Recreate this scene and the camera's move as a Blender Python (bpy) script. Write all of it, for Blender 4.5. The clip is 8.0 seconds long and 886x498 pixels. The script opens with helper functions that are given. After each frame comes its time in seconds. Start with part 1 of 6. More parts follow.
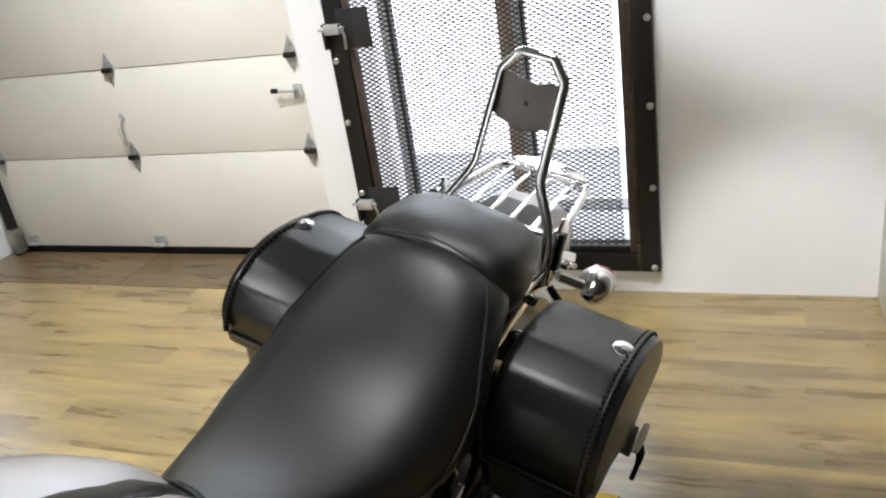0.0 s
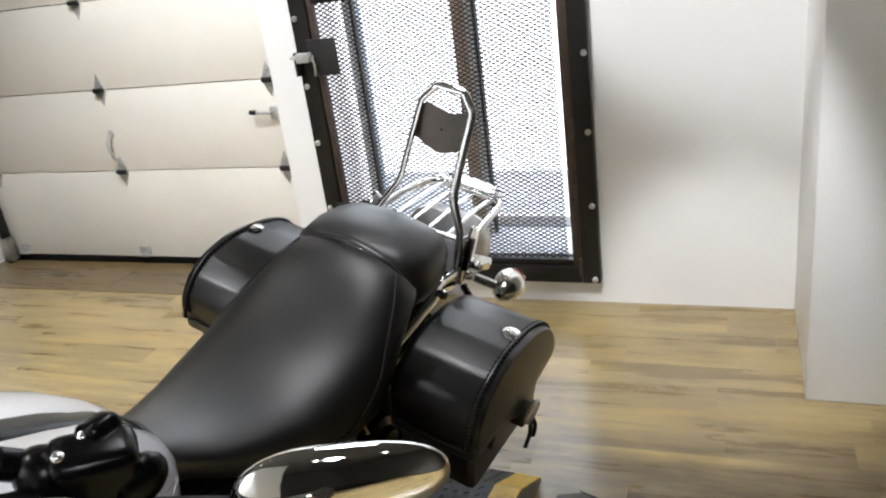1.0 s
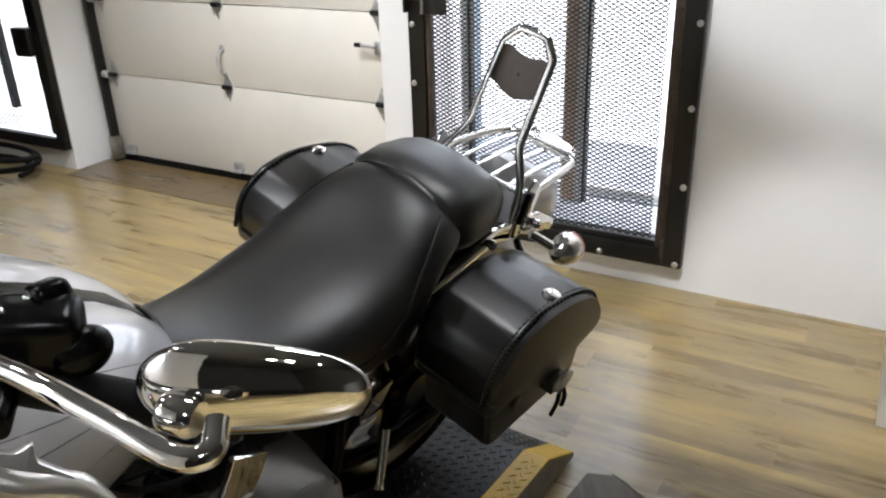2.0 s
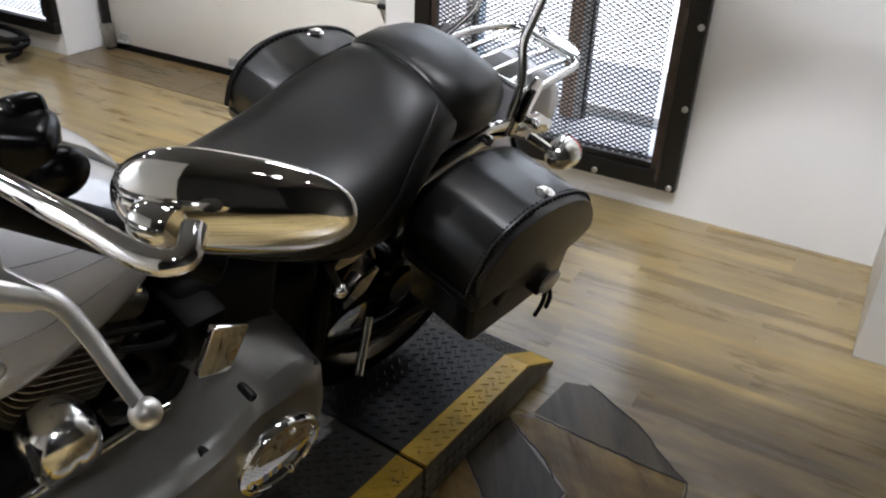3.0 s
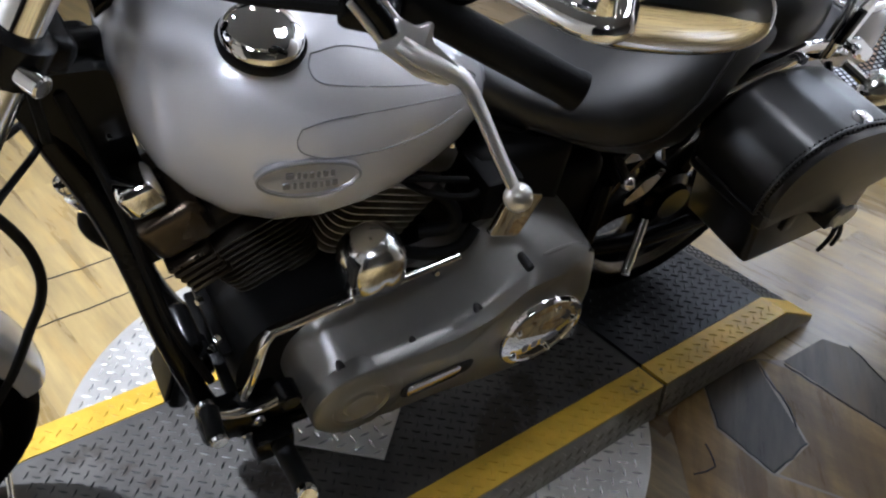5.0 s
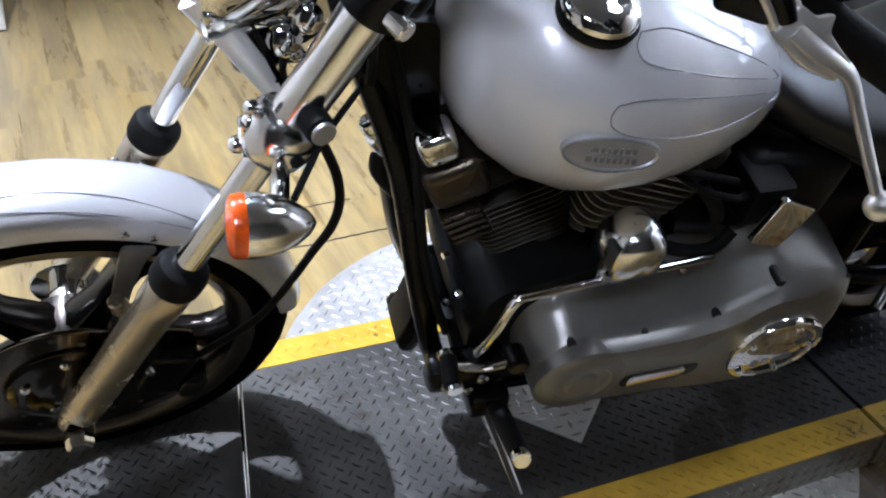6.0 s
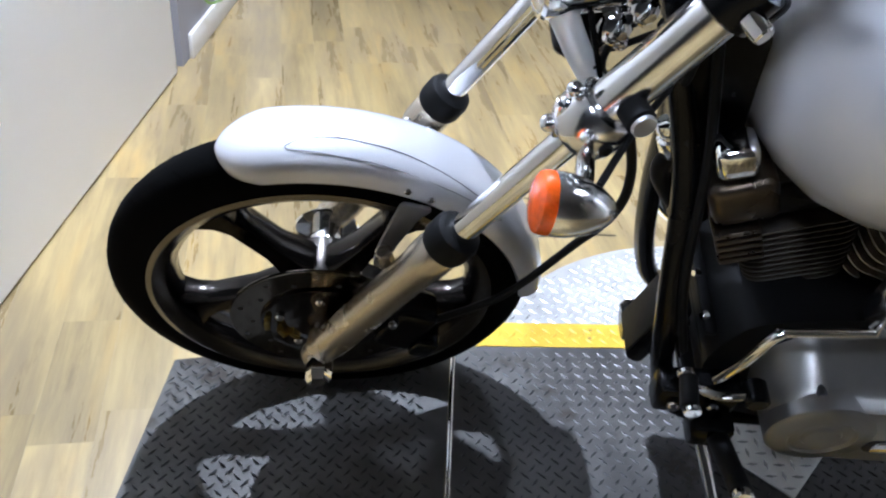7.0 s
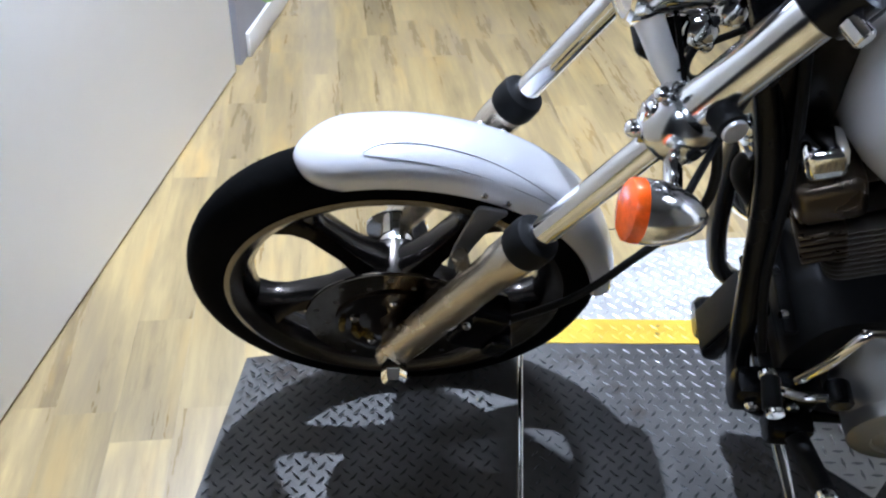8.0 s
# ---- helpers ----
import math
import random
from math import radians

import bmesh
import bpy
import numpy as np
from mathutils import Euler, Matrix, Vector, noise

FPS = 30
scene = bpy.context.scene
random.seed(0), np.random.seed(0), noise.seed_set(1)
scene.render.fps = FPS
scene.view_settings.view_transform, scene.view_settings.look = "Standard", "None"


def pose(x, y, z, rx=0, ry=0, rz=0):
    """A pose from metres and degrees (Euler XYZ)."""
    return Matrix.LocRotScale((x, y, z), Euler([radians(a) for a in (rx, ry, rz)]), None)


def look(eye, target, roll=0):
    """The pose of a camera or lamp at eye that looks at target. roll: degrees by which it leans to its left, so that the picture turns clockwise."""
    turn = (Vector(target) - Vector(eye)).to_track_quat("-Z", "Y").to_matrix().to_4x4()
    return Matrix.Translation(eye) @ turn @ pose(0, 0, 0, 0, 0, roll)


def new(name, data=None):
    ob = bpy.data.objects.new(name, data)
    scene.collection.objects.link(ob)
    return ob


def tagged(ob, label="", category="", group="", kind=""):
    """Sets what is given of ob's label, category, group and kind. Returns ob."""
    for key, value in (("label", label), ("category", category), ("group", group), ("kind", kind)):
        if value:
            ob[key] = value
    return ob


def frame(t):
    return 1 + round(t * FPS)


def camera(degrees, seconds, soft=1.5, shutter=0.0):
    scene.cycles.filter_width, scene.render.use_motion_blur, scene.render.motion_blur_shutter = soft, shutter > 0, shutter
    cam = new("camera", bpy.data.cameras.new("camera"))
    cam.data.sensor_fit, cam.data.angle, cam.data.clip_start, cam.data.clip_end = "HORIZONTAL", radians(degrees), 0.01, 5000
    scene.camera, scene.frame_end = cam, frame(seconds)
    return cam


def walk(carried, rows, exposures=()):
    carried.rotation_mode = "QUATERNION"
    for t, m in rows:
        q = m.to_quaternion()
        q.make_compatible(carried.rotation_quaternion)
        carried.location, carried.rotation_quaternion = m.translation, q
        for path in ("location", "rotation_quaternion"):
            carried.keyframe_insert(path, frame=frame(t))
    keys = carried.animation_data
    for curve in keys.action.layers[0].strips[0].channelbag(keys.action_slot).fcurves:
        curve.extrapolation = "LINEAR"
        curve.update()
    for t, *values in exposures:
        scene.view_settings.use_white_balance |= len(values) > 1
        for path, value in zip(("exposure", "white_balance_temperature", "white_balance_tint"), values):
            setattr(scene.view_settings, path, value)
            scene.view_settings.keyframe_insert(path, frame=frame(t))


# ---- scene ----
cam = camera(57.9, 8.0, soft=2.2)
PATH = [
    (0, (2.108, 1.616, 1.419), (1.403, 3.308, 0.618), -8.9),
    (0.5, (2.224, 1.506, 1.431), (1.591, 3.22, 0.617), -9.5),
    (0.7, (2.282, 1.462, 1.441), (1.641, 3.183, 0.648), -10.1),
    (1, (2.328, 1.427, 1.468), (1.636, 3.145, 0.713), -7.8),
    (1.5, (2.377, 1.474, 1.463), (1.537, 3.135, 0.731), -4.5),
    (1.7, (2.394, 1.498, 1.441), (1.515, 3.124, 0.677), -3.3),
    (2.8, (2.397, 1.497, 1.363), (1.537, 3.029, 0.407), 1.8),
    (3, (2.396, 1.494, 1.345), (1.552, 3.014, 0.355), 2.4),
    (3.5, (2.406, 1.484, 1.312), (1.566, 2.961, 0.257), 3.3),
    (4, (2.411, 1.467, 1.291), (1.535, 2.88, 0.18), 2.9),
    (4.5, (2.402, 1.424, 1.279), (1.373, 2.735, 0.173), 2.3),
    (4.7, (2.389, 1.402, 1.277), (1.275, 2.638, 0.167), 2.3),
    (5.8, (2.324, 1.263, 1.272), (0.94, 2.122, 0.113), 4.0),
    (6, (2.314, 1.241, 1.266), (0.894, 2.025, 0.096), 4.7),
    (6.5, (2.294, 1.178, 1.253), (0.791, 1.745, 0.061), 5.9),
    (7, (2.285, 1.125, 1.242), (0.732, 1.503, 0.041), 7.0),
    (7.5, (2.275, 1.092, 1.238), (0.723, 1.368, 0.006), 6.4),
    (8, (2.268, 1.082, 1.26), (0.719, 1.349, 0.023), 3.9),
]
EXPOSURE = [(0, 0.22, 6320, 11), (1.5, 0.20, 6280, 11), (3.0, -0.04, 6120, 13), (4.5, 0.08, 5880, 14), (6.0, 0.31, 5450, 15), (6.5, 0.35, 5320, 15), (7.5, 0.36, 5200, 14), (8.0, 0.36, 5150, 14)]
walk(cam, [(t, look(eye, target, roll)) for t, eye, target, roll in PATH], EXPOSURE)

# ---- world and large lights ----
world = bpy.data.worlds.new("sky")
world.use_nodes = True
scene.world = world
wn = world.node_tree
sky = wn.nodes.new("ShaderNodeTexSky")
sky.sky_type = "NISHITA"
sky.sun_disc = False
sky.sun_elevation, sky.sun_rotation = radians(38), radians(20)
wn.links.new(sky.outputs["Color"], wn.nodes["Background"].inputs["Color"])
wn.nodes["Background"].inputs["Strength"].default_value = 0.12


def area_light(name, place, target, size_x, size_y, power, colour):
    data = bpy.data.lights.new(name, "AREA")
    data.shape, data.size, data.size_y, data.energy, data.color = "RECTANGLE", size_x, size_y, power, colour
    ob = new(name, data)
    ob.matrix_world = look(place, target)
    return ob


def spot_light(name, place, target, power, colour, angle=100, radius=0.035, fade=0.6):
    data = bpy.data.lights.new(name, "SPOT")
    data.energy, data.color, data.spot_size, data.spot_blend, data.shadow_soft_size = power, colour, radians(angle), fade, radius
    ob = new(name, data)
    ob.matrix_world = look(place, target)
    return ob


CEILING = 2.75
# ceiling spots, the row at x 0.37 and added ones: x, y, watts, aim, cone, radius, soft rim
LAMPS = [(0.37, 0.88, 400, (0.50, 0.88, 0), 90, 0.035, 0.6), (0.37, 1.75, 40, (0.62, 1.75, 0), 112, 0.035, 0.6), (0.37, 2.62, 105, (-0.05, 3.25, 0), 84, 0.035, 0.6),
         # spots at x 1.60 and 1.95 are added to shape light on the window wall
         (0.37, 3.49, 170, (0.1, 4.5, 0.75), 88, 0.035, 0.6), (1.60, 3.00, 145, (2.15, 4.27, 2.27), 84, 0.035, 0.22), (1.95, 2.55, 260, (2.36, 4.27, -0.60), 27, 0.035, 0.6),
         # three added fill spots: floor bounce, tank side, seat sheen
         (3.45, 0.95, 400, (3.50, 0.95, 0), 62, 0.035, 0.6), (2.85, 0.48, 130, (1.46, 1.68, 1.04), 23, 0.25, 0.6), (1.90, 2.75, 32, (1.75, 2.6, 0), 120, 0.25, 0.6)]
for lx, ly, watts, aim, cone, soft_edge, fade in LAMPS:
    spot_light("lamp_light", (lx, ly, CEILING - 0.11), aim, watts, (0.975, 0.99, 1.0), cone, soft_edge, fade)
area_light("window_daylight", (1.27, 4.86, 1.75), (1.27, 3.0, 0.35), 1.0, 1.5, 34, (0.86, 0.93, 1.0))
area_light("window_daylight", (-2.70, 4.86, 2.25), (-2.5, 2.6, 0.1), 1.2, 0.7, 120, (0.80, 0.90, 1.0))


# ---- materials ----
def nodes_of(m):
    m.use_nodes = True
    t = m.node_tree
    return t, t.nodes["Principled BSDF"]


def material(name, colour, rough=0.5, metal=0.0, var=0.12, scale=6.0, bump=0.0, bump_scale=120.0, coat=0.0, rough_var=0.08, stretch=(1, 1, 1), spec=0.5, chips=None):
    m = bpy.data.materials.new(name)
    t, b = nodes_of(m)
    n, l = t.nodes, t.links
    tc = n.new("ShaderNodeTexCoord")
    mp = n.new("ShaderNodeMapping")
    mp.inputs["Scale"].default_value = stretch
    l.new(tc.outputs["Object"], mp.inputs["Vector"])
    nz = n.new("ShaderNodeTexNoise")
    nz.inputs["Scale"].default_value, nz.inputs["Detail"].default_value, nz.inputs["Roughness"].default_value = scale, 6.0, 0.62
    l.new(mp.outputs["Vector"], nz.inputs["Vector"])
    ramp = n.new("ShaderNodeValToRGB")
    ramp.color_ramp.elements[0].position, ramp.color_ramp.elements[1].position = 0.3, 0.7
    ramp.color_ramp.elements[0].color = (*[max(0.0, c * (1 - var)) for c in colour], 1)
    ramp.color_ramp.elements[1].color = (*[min(1.0, c * (1 + var)) for c in colour], 1)
    l.new(nz.outputs["Fac"], ramp.inputs["Fac"])
    l.new(ramp.outputs["Color"], b.inputs["Base Color"])
    if chips:
        spot, at_scale, start, amount = chips
        cz = n.new("ShaderNodeTexNoise")
        cz.inputs["Scale"].default_value, cz.inputs["Detail"].default_value, cz.inputs["Roughness"].default_value = at_scale, 5.0, 0.7
        l.new(tc.outputs["Object"], cz.inputs["Vector"])
        cm = n.new("ShaderNodeMapRange")
        cm.inputs["From Min"].default_value, cm.inputs["From Max"].default_value, cm.inputs["To Max"].default_value = start, start + 0.05, amount
        l.new(cz.outputs["Fac"], cm.inputs["Value"])
        cx = n.new("ShaderNodeMix")
        cx.data_type = "RGBA"
        l.new(cm.outputs["Result"], cx.inputs["Factor"])
        l.new(ramp.outputs["Color"], cx.inputs["A"])
        cx.inputs["B"].default_value = (*spot, 1)
        l.new(cx.outputs["Result"], b.inputs["Base Color"])
    fine = n.new("ShaderNodeTexNoise")
    fine.inputs["Scale"].default_value, fine.inputs["Detail"].default_value = bump_scale, 3.0
    l.new(mp.outputs["Vector"], fine.inputs["Vector"])
    mr = n.new("ShaderNodeMapRange")
    mr.inputs["To Min"].default_value, mr.inputs["To Max"].default_value = max(0.0, rough - rough_var), min(1.0, rough + rough_var)
    l.new(nz.outputs["Fac"], mr.inputs["Value"])
    l.new(mr.outputs["Result"], b.inputs["Roughness"])
    b.inputs["Metallic"].default_value = metal
    b.inputs["Specular IOR Level"].default_value = spec
    b.inputs["Coat Weight"].default_value = coat
    b.inputs["Coat Roughness"].default_value = 0.06
    if bump:
        bp = n.new("ShaderNodeBump")
        bp.inputs["Strength"].default_value, bp.inputs["Distance"].default_value = bump, 0.002
        l.new(fine.outputs["Fac"], bp.inputs["Height"])
        l.new(bp.outputs["Normal"], b.inputs["Normal"])
    return m


def glow(name, colour, strength):
    m = bpy.data.materials.new(name)
    m.use_nodes = True
    t = m.node_tree
    t.nodes.remove(t.nodes["Principled BSDF"])
    e = t.nodes.new("ShaderNodeEmission")
    e.inputs["Color"].default_value, e.inputs["Strength"].default_value = (*colour, 1), strength
    t.links.new(e.outputs["Emission"], t.nodes["Material Output"].inputs["Surface"])
    return m


def wood_floor(name, light, dark, grey, turn=0.0, worn=None):
    """Pale laminate board: long grain, darker streaks, a tone of its own for each board."""
    m = bpy.data.materials.new(name)
    t, b = nodes_of(m)
    n, l = t.nodes, t.links
    tc, oi = n.new("ShaderNodeTexCoord"), n.new("ShaderNodeObjectInfo")
    shift = n.new("ShaderNodeMath")
    shift.operation, shift.inputs[1].default_value = "MULTIPLY", 37.0
    l.new(oi.outputs["Random"], shift.inputs[0])

    def grain(sx, sy, scale, detail):
        mp = n.new("ShaderNodeMapping")
        mp.inputs["Scale"].default_value = (sx, sy, 1)
        vr = n.new("ShaderNodeVectorRotate")
        vr.rotation_type, vr.inputs["Angle"].default_value = "Z_AXIS", radians(turn)
        l.new(tc.outputs["Object"], vr.inputs["Vector"])
        l.new(vr.outputs["Vector"], mp.inputs["Vector"])
        z = n.new("ShaderNodeTexNoise")
        z.noise_dimensions = "4D"
        z.inputs["Scale"].default_value, z.inputs["Detail"].default_value, z.inputs["Roughness"].default_value = scale, detail, 0.68
        l.new(mp.outputs["Vector"], z.inputs["Vector"])
        l.new(shift.outputs["Value"], z.inputs["W"])
        return z

    wide, streak, knots = grain(0.8, 7.0, 1.7, 7), grain(1.1, 15.0, 1.9, 7), grain(4.0, 14.0, 3.0, 2)
    r1 = n.new("ShaderNodeValToRGB")
    r1.color_ramp.elements[0].position, r1.color_ramp.elements[1].position = 0.35, 0.64
    r1.color_ramp.elements[0].color, r1.color_ramp.elements[1].color = (*dark, 1), (*light, 1)
    l.new(wide.outputs["Fac"], r1.inputs["Fac"])
    mix = n.new("ShaderNodeMix")
    mix.data_type = "RGBA"
    r2 = n.new("ShaderNodeMapRange")
    r2.inputs["From Min"].default_value, r2.inputs["From Max"].default_value, r2.inputs["To Max"].default_value = 0.47, 0.80, 0.42
    l.new(streak.outputs["Fac"], r2.inputs["Value"])
    l.new(r2.outputs["Result"], mix.inputs["Factor"])
    l.new(r1.outputs["Color"], mix.inputs["A"])
    mix.inputs["B"].default_value = (*grey, 1)
    blot = grain(1.6, 7.0, 1.2, 3)
    for lo, hi, most, tint in ((0.52, 0.70, 0.72, grey), (0.46, 0.28, 0.75, tuple(c * k for c, k in zip(light, (1.02, 0.90, 0.66))))):
        br = n.new("ShaderNodeMapRange")
        br.inputs["From Min"].default_value, br.inputs["From Max"].default_value, br.inputs["To Max"].default_value = lo, hi, most
        l.new(blot.outputs["Fac"], br.inputs["Value"])
        bx = n.new("ShaderNodeMix")
        bx.data_type = "RGBA"
        l.new(br.outputs["Result"], bx.inputs["Factor"])
        l.new(mix.outputs["Result"], bx.inputs["A"])
        bx.inputs["B"].default_value = (*[min(1.0, c * 1.9) if tint is grey else c for c in tint], 1)
        mix = bx
    dots = n.new("ShaderNodeMapRange")
    dots.inputs["From Min"].default_value, dots.inputs["From Max"].default_value, dots.inputs["To Max"].default_value = 0.75, 0.80, 0.45
    l.new(knots.outputs["Fac"], dots.inputs["Value"])
    mix2 = n.new("ShaderNodeMix")
    mix2.data_type = "RGBA"
    l.new(dots.outputs["Result"], mix2.inputs["Factor"])
    l.new(mix.outputs["Result"], mix2.inputs["A"])
    mix2.inputs["B"].default_value = (0.10, 0.075, 0.045, 1)
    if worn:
        # darker brown towards a spot of the floor, broken up along the grain
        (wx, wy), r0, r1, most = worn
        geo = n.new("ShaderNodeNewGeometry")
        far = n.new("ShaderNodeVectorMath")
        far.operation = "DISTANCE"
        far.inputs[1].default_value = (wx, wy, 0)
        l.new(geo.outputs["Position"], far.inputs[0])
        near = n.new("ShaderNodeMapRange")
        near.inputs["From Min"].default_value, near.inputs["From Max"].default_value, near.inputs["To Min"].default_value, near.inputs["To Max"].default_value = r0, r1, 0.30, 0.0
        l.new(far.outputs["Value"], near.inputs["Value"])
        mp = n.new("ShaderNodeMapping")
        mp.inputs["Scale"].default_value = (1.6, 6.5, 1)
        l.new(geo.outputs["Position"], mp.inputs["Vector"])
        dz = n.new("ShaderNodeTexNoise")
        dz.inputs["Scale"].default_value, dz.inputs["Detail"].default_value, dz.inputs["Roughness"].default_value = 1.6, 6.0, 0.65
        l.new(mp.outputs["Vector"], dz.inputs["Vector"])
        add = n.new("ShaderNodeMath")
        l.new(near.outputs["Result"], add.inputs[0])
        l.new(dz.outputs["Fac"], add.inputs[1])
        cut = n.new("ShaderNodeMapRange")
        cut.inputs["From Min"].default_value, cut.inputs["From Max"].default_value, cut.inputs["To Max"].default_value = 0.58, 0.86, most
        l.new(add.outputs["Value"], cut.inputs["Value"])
        browned = n.new("ShaderNodeMix")
        browned.data_type = "RGBA"
        l.new(cut.outputs["Result"], browned.inputs["Factor"])
        l.new(mix2.outputs["Result"], browned.inputs["A"])
        browned.inputs["B"].default_value = (0.075, 0.046, 0.020, 1)
        mix2 = browned
    hue = n.new("ShaderNodeHueSaturation")
    tone = n.new("ShaderNodeMapRange")
    tone.inputs["To Min"].default_value, tone.inputs["To Max"].default_value = 0.79, 1.08
    l.new(oi.outputs["Random"], tone.inputs["Value"])
    l.new(tone.outputs["Result"], hue.inputs["Value"])
    l.new(mix2.outputs["Result"], hue.inputs["Color"])
    l.new(hue.outputs["Color"], b.inputs["Base Color"])
    rr = n.new("ShaderNodeMapRange")
    rr.inputs["To Min"].default_value, rr.inputs["To Max"].default_value = 0.21, 0.36
    b.inputs["Specular IOR Level"].default_value = 0.75
    l.new(wide.outputs["Fac"], rr.inputs["Value"])
    l.new(rr.outputs["Result"], b.inputs["Roughness"])
    bp = n.new("ShaderNodeBump")
    bp.inputs["Strength"].default_value, bp.inputs["Distance"].default_value = 0.25, 0.001
    l.new(streak.outputs["Fac"], bp.inputs["Height"])
    l.new(bp.outputs["Normal"], b.inputs["Normal"])
    return m


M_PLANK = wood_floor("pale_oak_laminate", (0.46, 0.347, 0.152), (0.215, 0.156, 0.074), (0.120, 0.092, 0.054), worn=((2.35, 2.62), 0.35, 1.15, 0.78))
M_BROWNBOARD = wood_floor("brown_threshold_board", (0.20, 0.138, 0.060), (0.10, 0.068, 0.031), (0.08, 0.06, 0.038))
M_PATCH = wood_floor("grey_worn_patch", (0.125, 0.103, 0.075), (0.036, 0.029, 0.021), (0.028, 0.023, 0.018), 60)
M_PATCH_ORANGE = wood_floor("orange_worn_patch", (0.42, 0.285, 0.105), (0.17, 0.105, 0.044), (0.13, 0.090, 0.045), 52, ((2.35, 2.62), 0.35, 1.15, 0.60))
for worn in (M_PATCH, M_PATCH_ORANGE):
    worn.node_tree.nodes["Principled BSDF"].inputs["Specular IOR Level"].default_value = 0.15
M_SUBFLOOR = material("dark_subfloor", (0.035, 0.028, 0.02), 0.9, var=0.3)
M_WALL = material("white_gloss_wall_paint", (0.84, 0.83, 0.815), 0.38, var=0.02, scale=2.0, bump=0.08, bump_scale=60)
# unseen ceiling and walls: dark colours picked to hold down fill light
M_CEILING = material("unseen_ceiling_dark", (0.13, 0.13, 0.13), 0.8, var=0.05)
M_DARKWALL = material("unseen_wall_dark", (0.10, 0.099, 0.097), 0.7, var=0.06)
M_PANEL = material("white_partition_paint", (0.92, 0.92, 0.91), 0.4, var=0.02, scale=1.5)
M_GREYWALL = material("grey_wall_paint", (0.30, 0.29, 0.30), 0.6, var=0.06)
M_BASE = material("off_white_baseboard", (0.66, 0.63, 0.57), 0.45, var=0.05)
M_DOOR = material("cream_enamelled_steel", (0.78, 0.745, 0.67), 0.45, var=0.03, scale=3, bump=0.12, bump_scale=260)
M_GALV = material("galvanised_steel", (0.50, 0.50, 0.49), 0.40, 0.5, var=0.25, scale=40)
M_GAP = material("dark_joint", (0.03, 0.028, 0.025), 0.9)
M_RUBBER = material("black_rubber", (0.004, 0.004, 0.004), 0.6, var=0.3, scale=20, bump=0.2, bump_scale=300, spec=0.14)
M_IRON = material("dark_painted_angle_iron", (0.011, 0.010, 0.0095), 0.45, 0.3, var=0.35, scale=12, bump=0.15)
M_RUST = material("rust_brown_steel", (0.062, 0.043, 0.032), 0.6, 0.2, var=0.4, scale=16, bump=0.2)
M_MESH = material("dark_expanded_metal", (0.028, 0.027, 0.027), 0.45, 0.4, var=0.3, scale=30)
M_BOLT = material("zinc_bolt_head", (0.55, 0.54, 0.52), 0.35, 0.9, var=0.2, scale=60)
M_FRAME_WHITE = material("white_window_frame", (0.80, 0.78, 0.76), 0.45, var=0.06)
M_FRAME_BROWN = material("brown_timber_post", (0.60, 0.42, 0.30), 0.6, var=0.2, scale=8, stretch=(6, 6, 1))
M_SILL = material("pale_concrete_sill", (0.55, 0.57, 0.60), 0.75, var=0.2, scale=10, bump=0.3)
M_LEATHER = material("black_leather", (0.005, 0.0048, 0.0047), 0.30, var=0.25, scale=9, bump=0.10, bump_scale=420, rough_var=0.06, spec=0.55)
M_VINYL = material("black_seat_vinyl", (0.006, 0.006, 0.006), 0.40, var=0.2, scale=8, bump=0.08, bump_scale=520, rough_var=0.05, spec=0.8)
M_PIPING = material("seat_piping", (0.014, 0.014, 0.014), 0.3)
M_CHROME = material("chrome_plate", (0.86, 0.86, 0.85), 0.045, 1.0, var=0.02, rough_var=0.02)
M_LEVER = material("polished_lever_alloy", (0.72, 0.70, 0.67), 0.30, 0.85, var=0.06, scale=20)
M_SATIN = material("satin_cast_aluminium", (0.50, 0.49, 0.47), 0.33, 0.9, var=0.08, scale=14, bump=0.06, bump_scale=300)
M_PRIMARY = material("silver_powder_coat", (0.25, 0.244, 0.232), 0.35, 0.75, var=0.08, scale=10, bump=0.06, bump_scale=400)
M_BRACKET = material("dark_grey_bracket_paint", (0.13, 0.13, 0.132), 0.36, 0.4, var=0.1, scale=14)
M_GLINT = material("gold_glint", (0.83, 0.60, 0.16), 0.20, 0.9, var=0.1, scale=40)
M_STAY = material("bright_polished_alloy", (0.80, 0.79, 0.77), 0.30, 0.3, var=0.05, scale=14)
M_ALLOY = material("grey_fork_alloy", (0.50, 0.44, 0.345), 0.27, 0.85, var=0.05, scale=12, rough_var=0.02)
M_SILVER = material("silver_metallic_paint", (0.56, 0.56, 0.580), 0.40, 0.30, var=0.03, scale=4, coat=1.0, rough_var=0.03)
M_BADGE = material("grey_badge_face", (0.40, 0.40, 0.41), 0.35, 0.5, var=0.05, scale=40, coat=0.5)
M_PINSTRIPE = material("grey_pinstripe", (0.20, 0.20, 0.205), 0.35, 0.3, coat=1.0)
M_BLACK = material("gloss_black_paint", (0.003, 0.003, 0.003), 0.25, var=0.3, rough_var=0.08, spec=0.16)
M_ENGINE = material("wrinkle_black_engine", (0.003, 0.003, 0.003), 0.5, 0.0, var=0.3, scale=30, bump=0.25, bump_scale=500, spec=0.15)
# rear fin colour includes the side light those fins catch
M_LITFIN = material("lit_fin_edge", (0.42, 0.40, 0.365), 0.42, 0.5, var=0.3, scale=30)
M_TYRE = material("tyre_rubber", (0.0015, 0.0015, 0.0015), 0.8, var=0.35, scale=14, bump=0.12, bump_scale=200, spec=0.03)
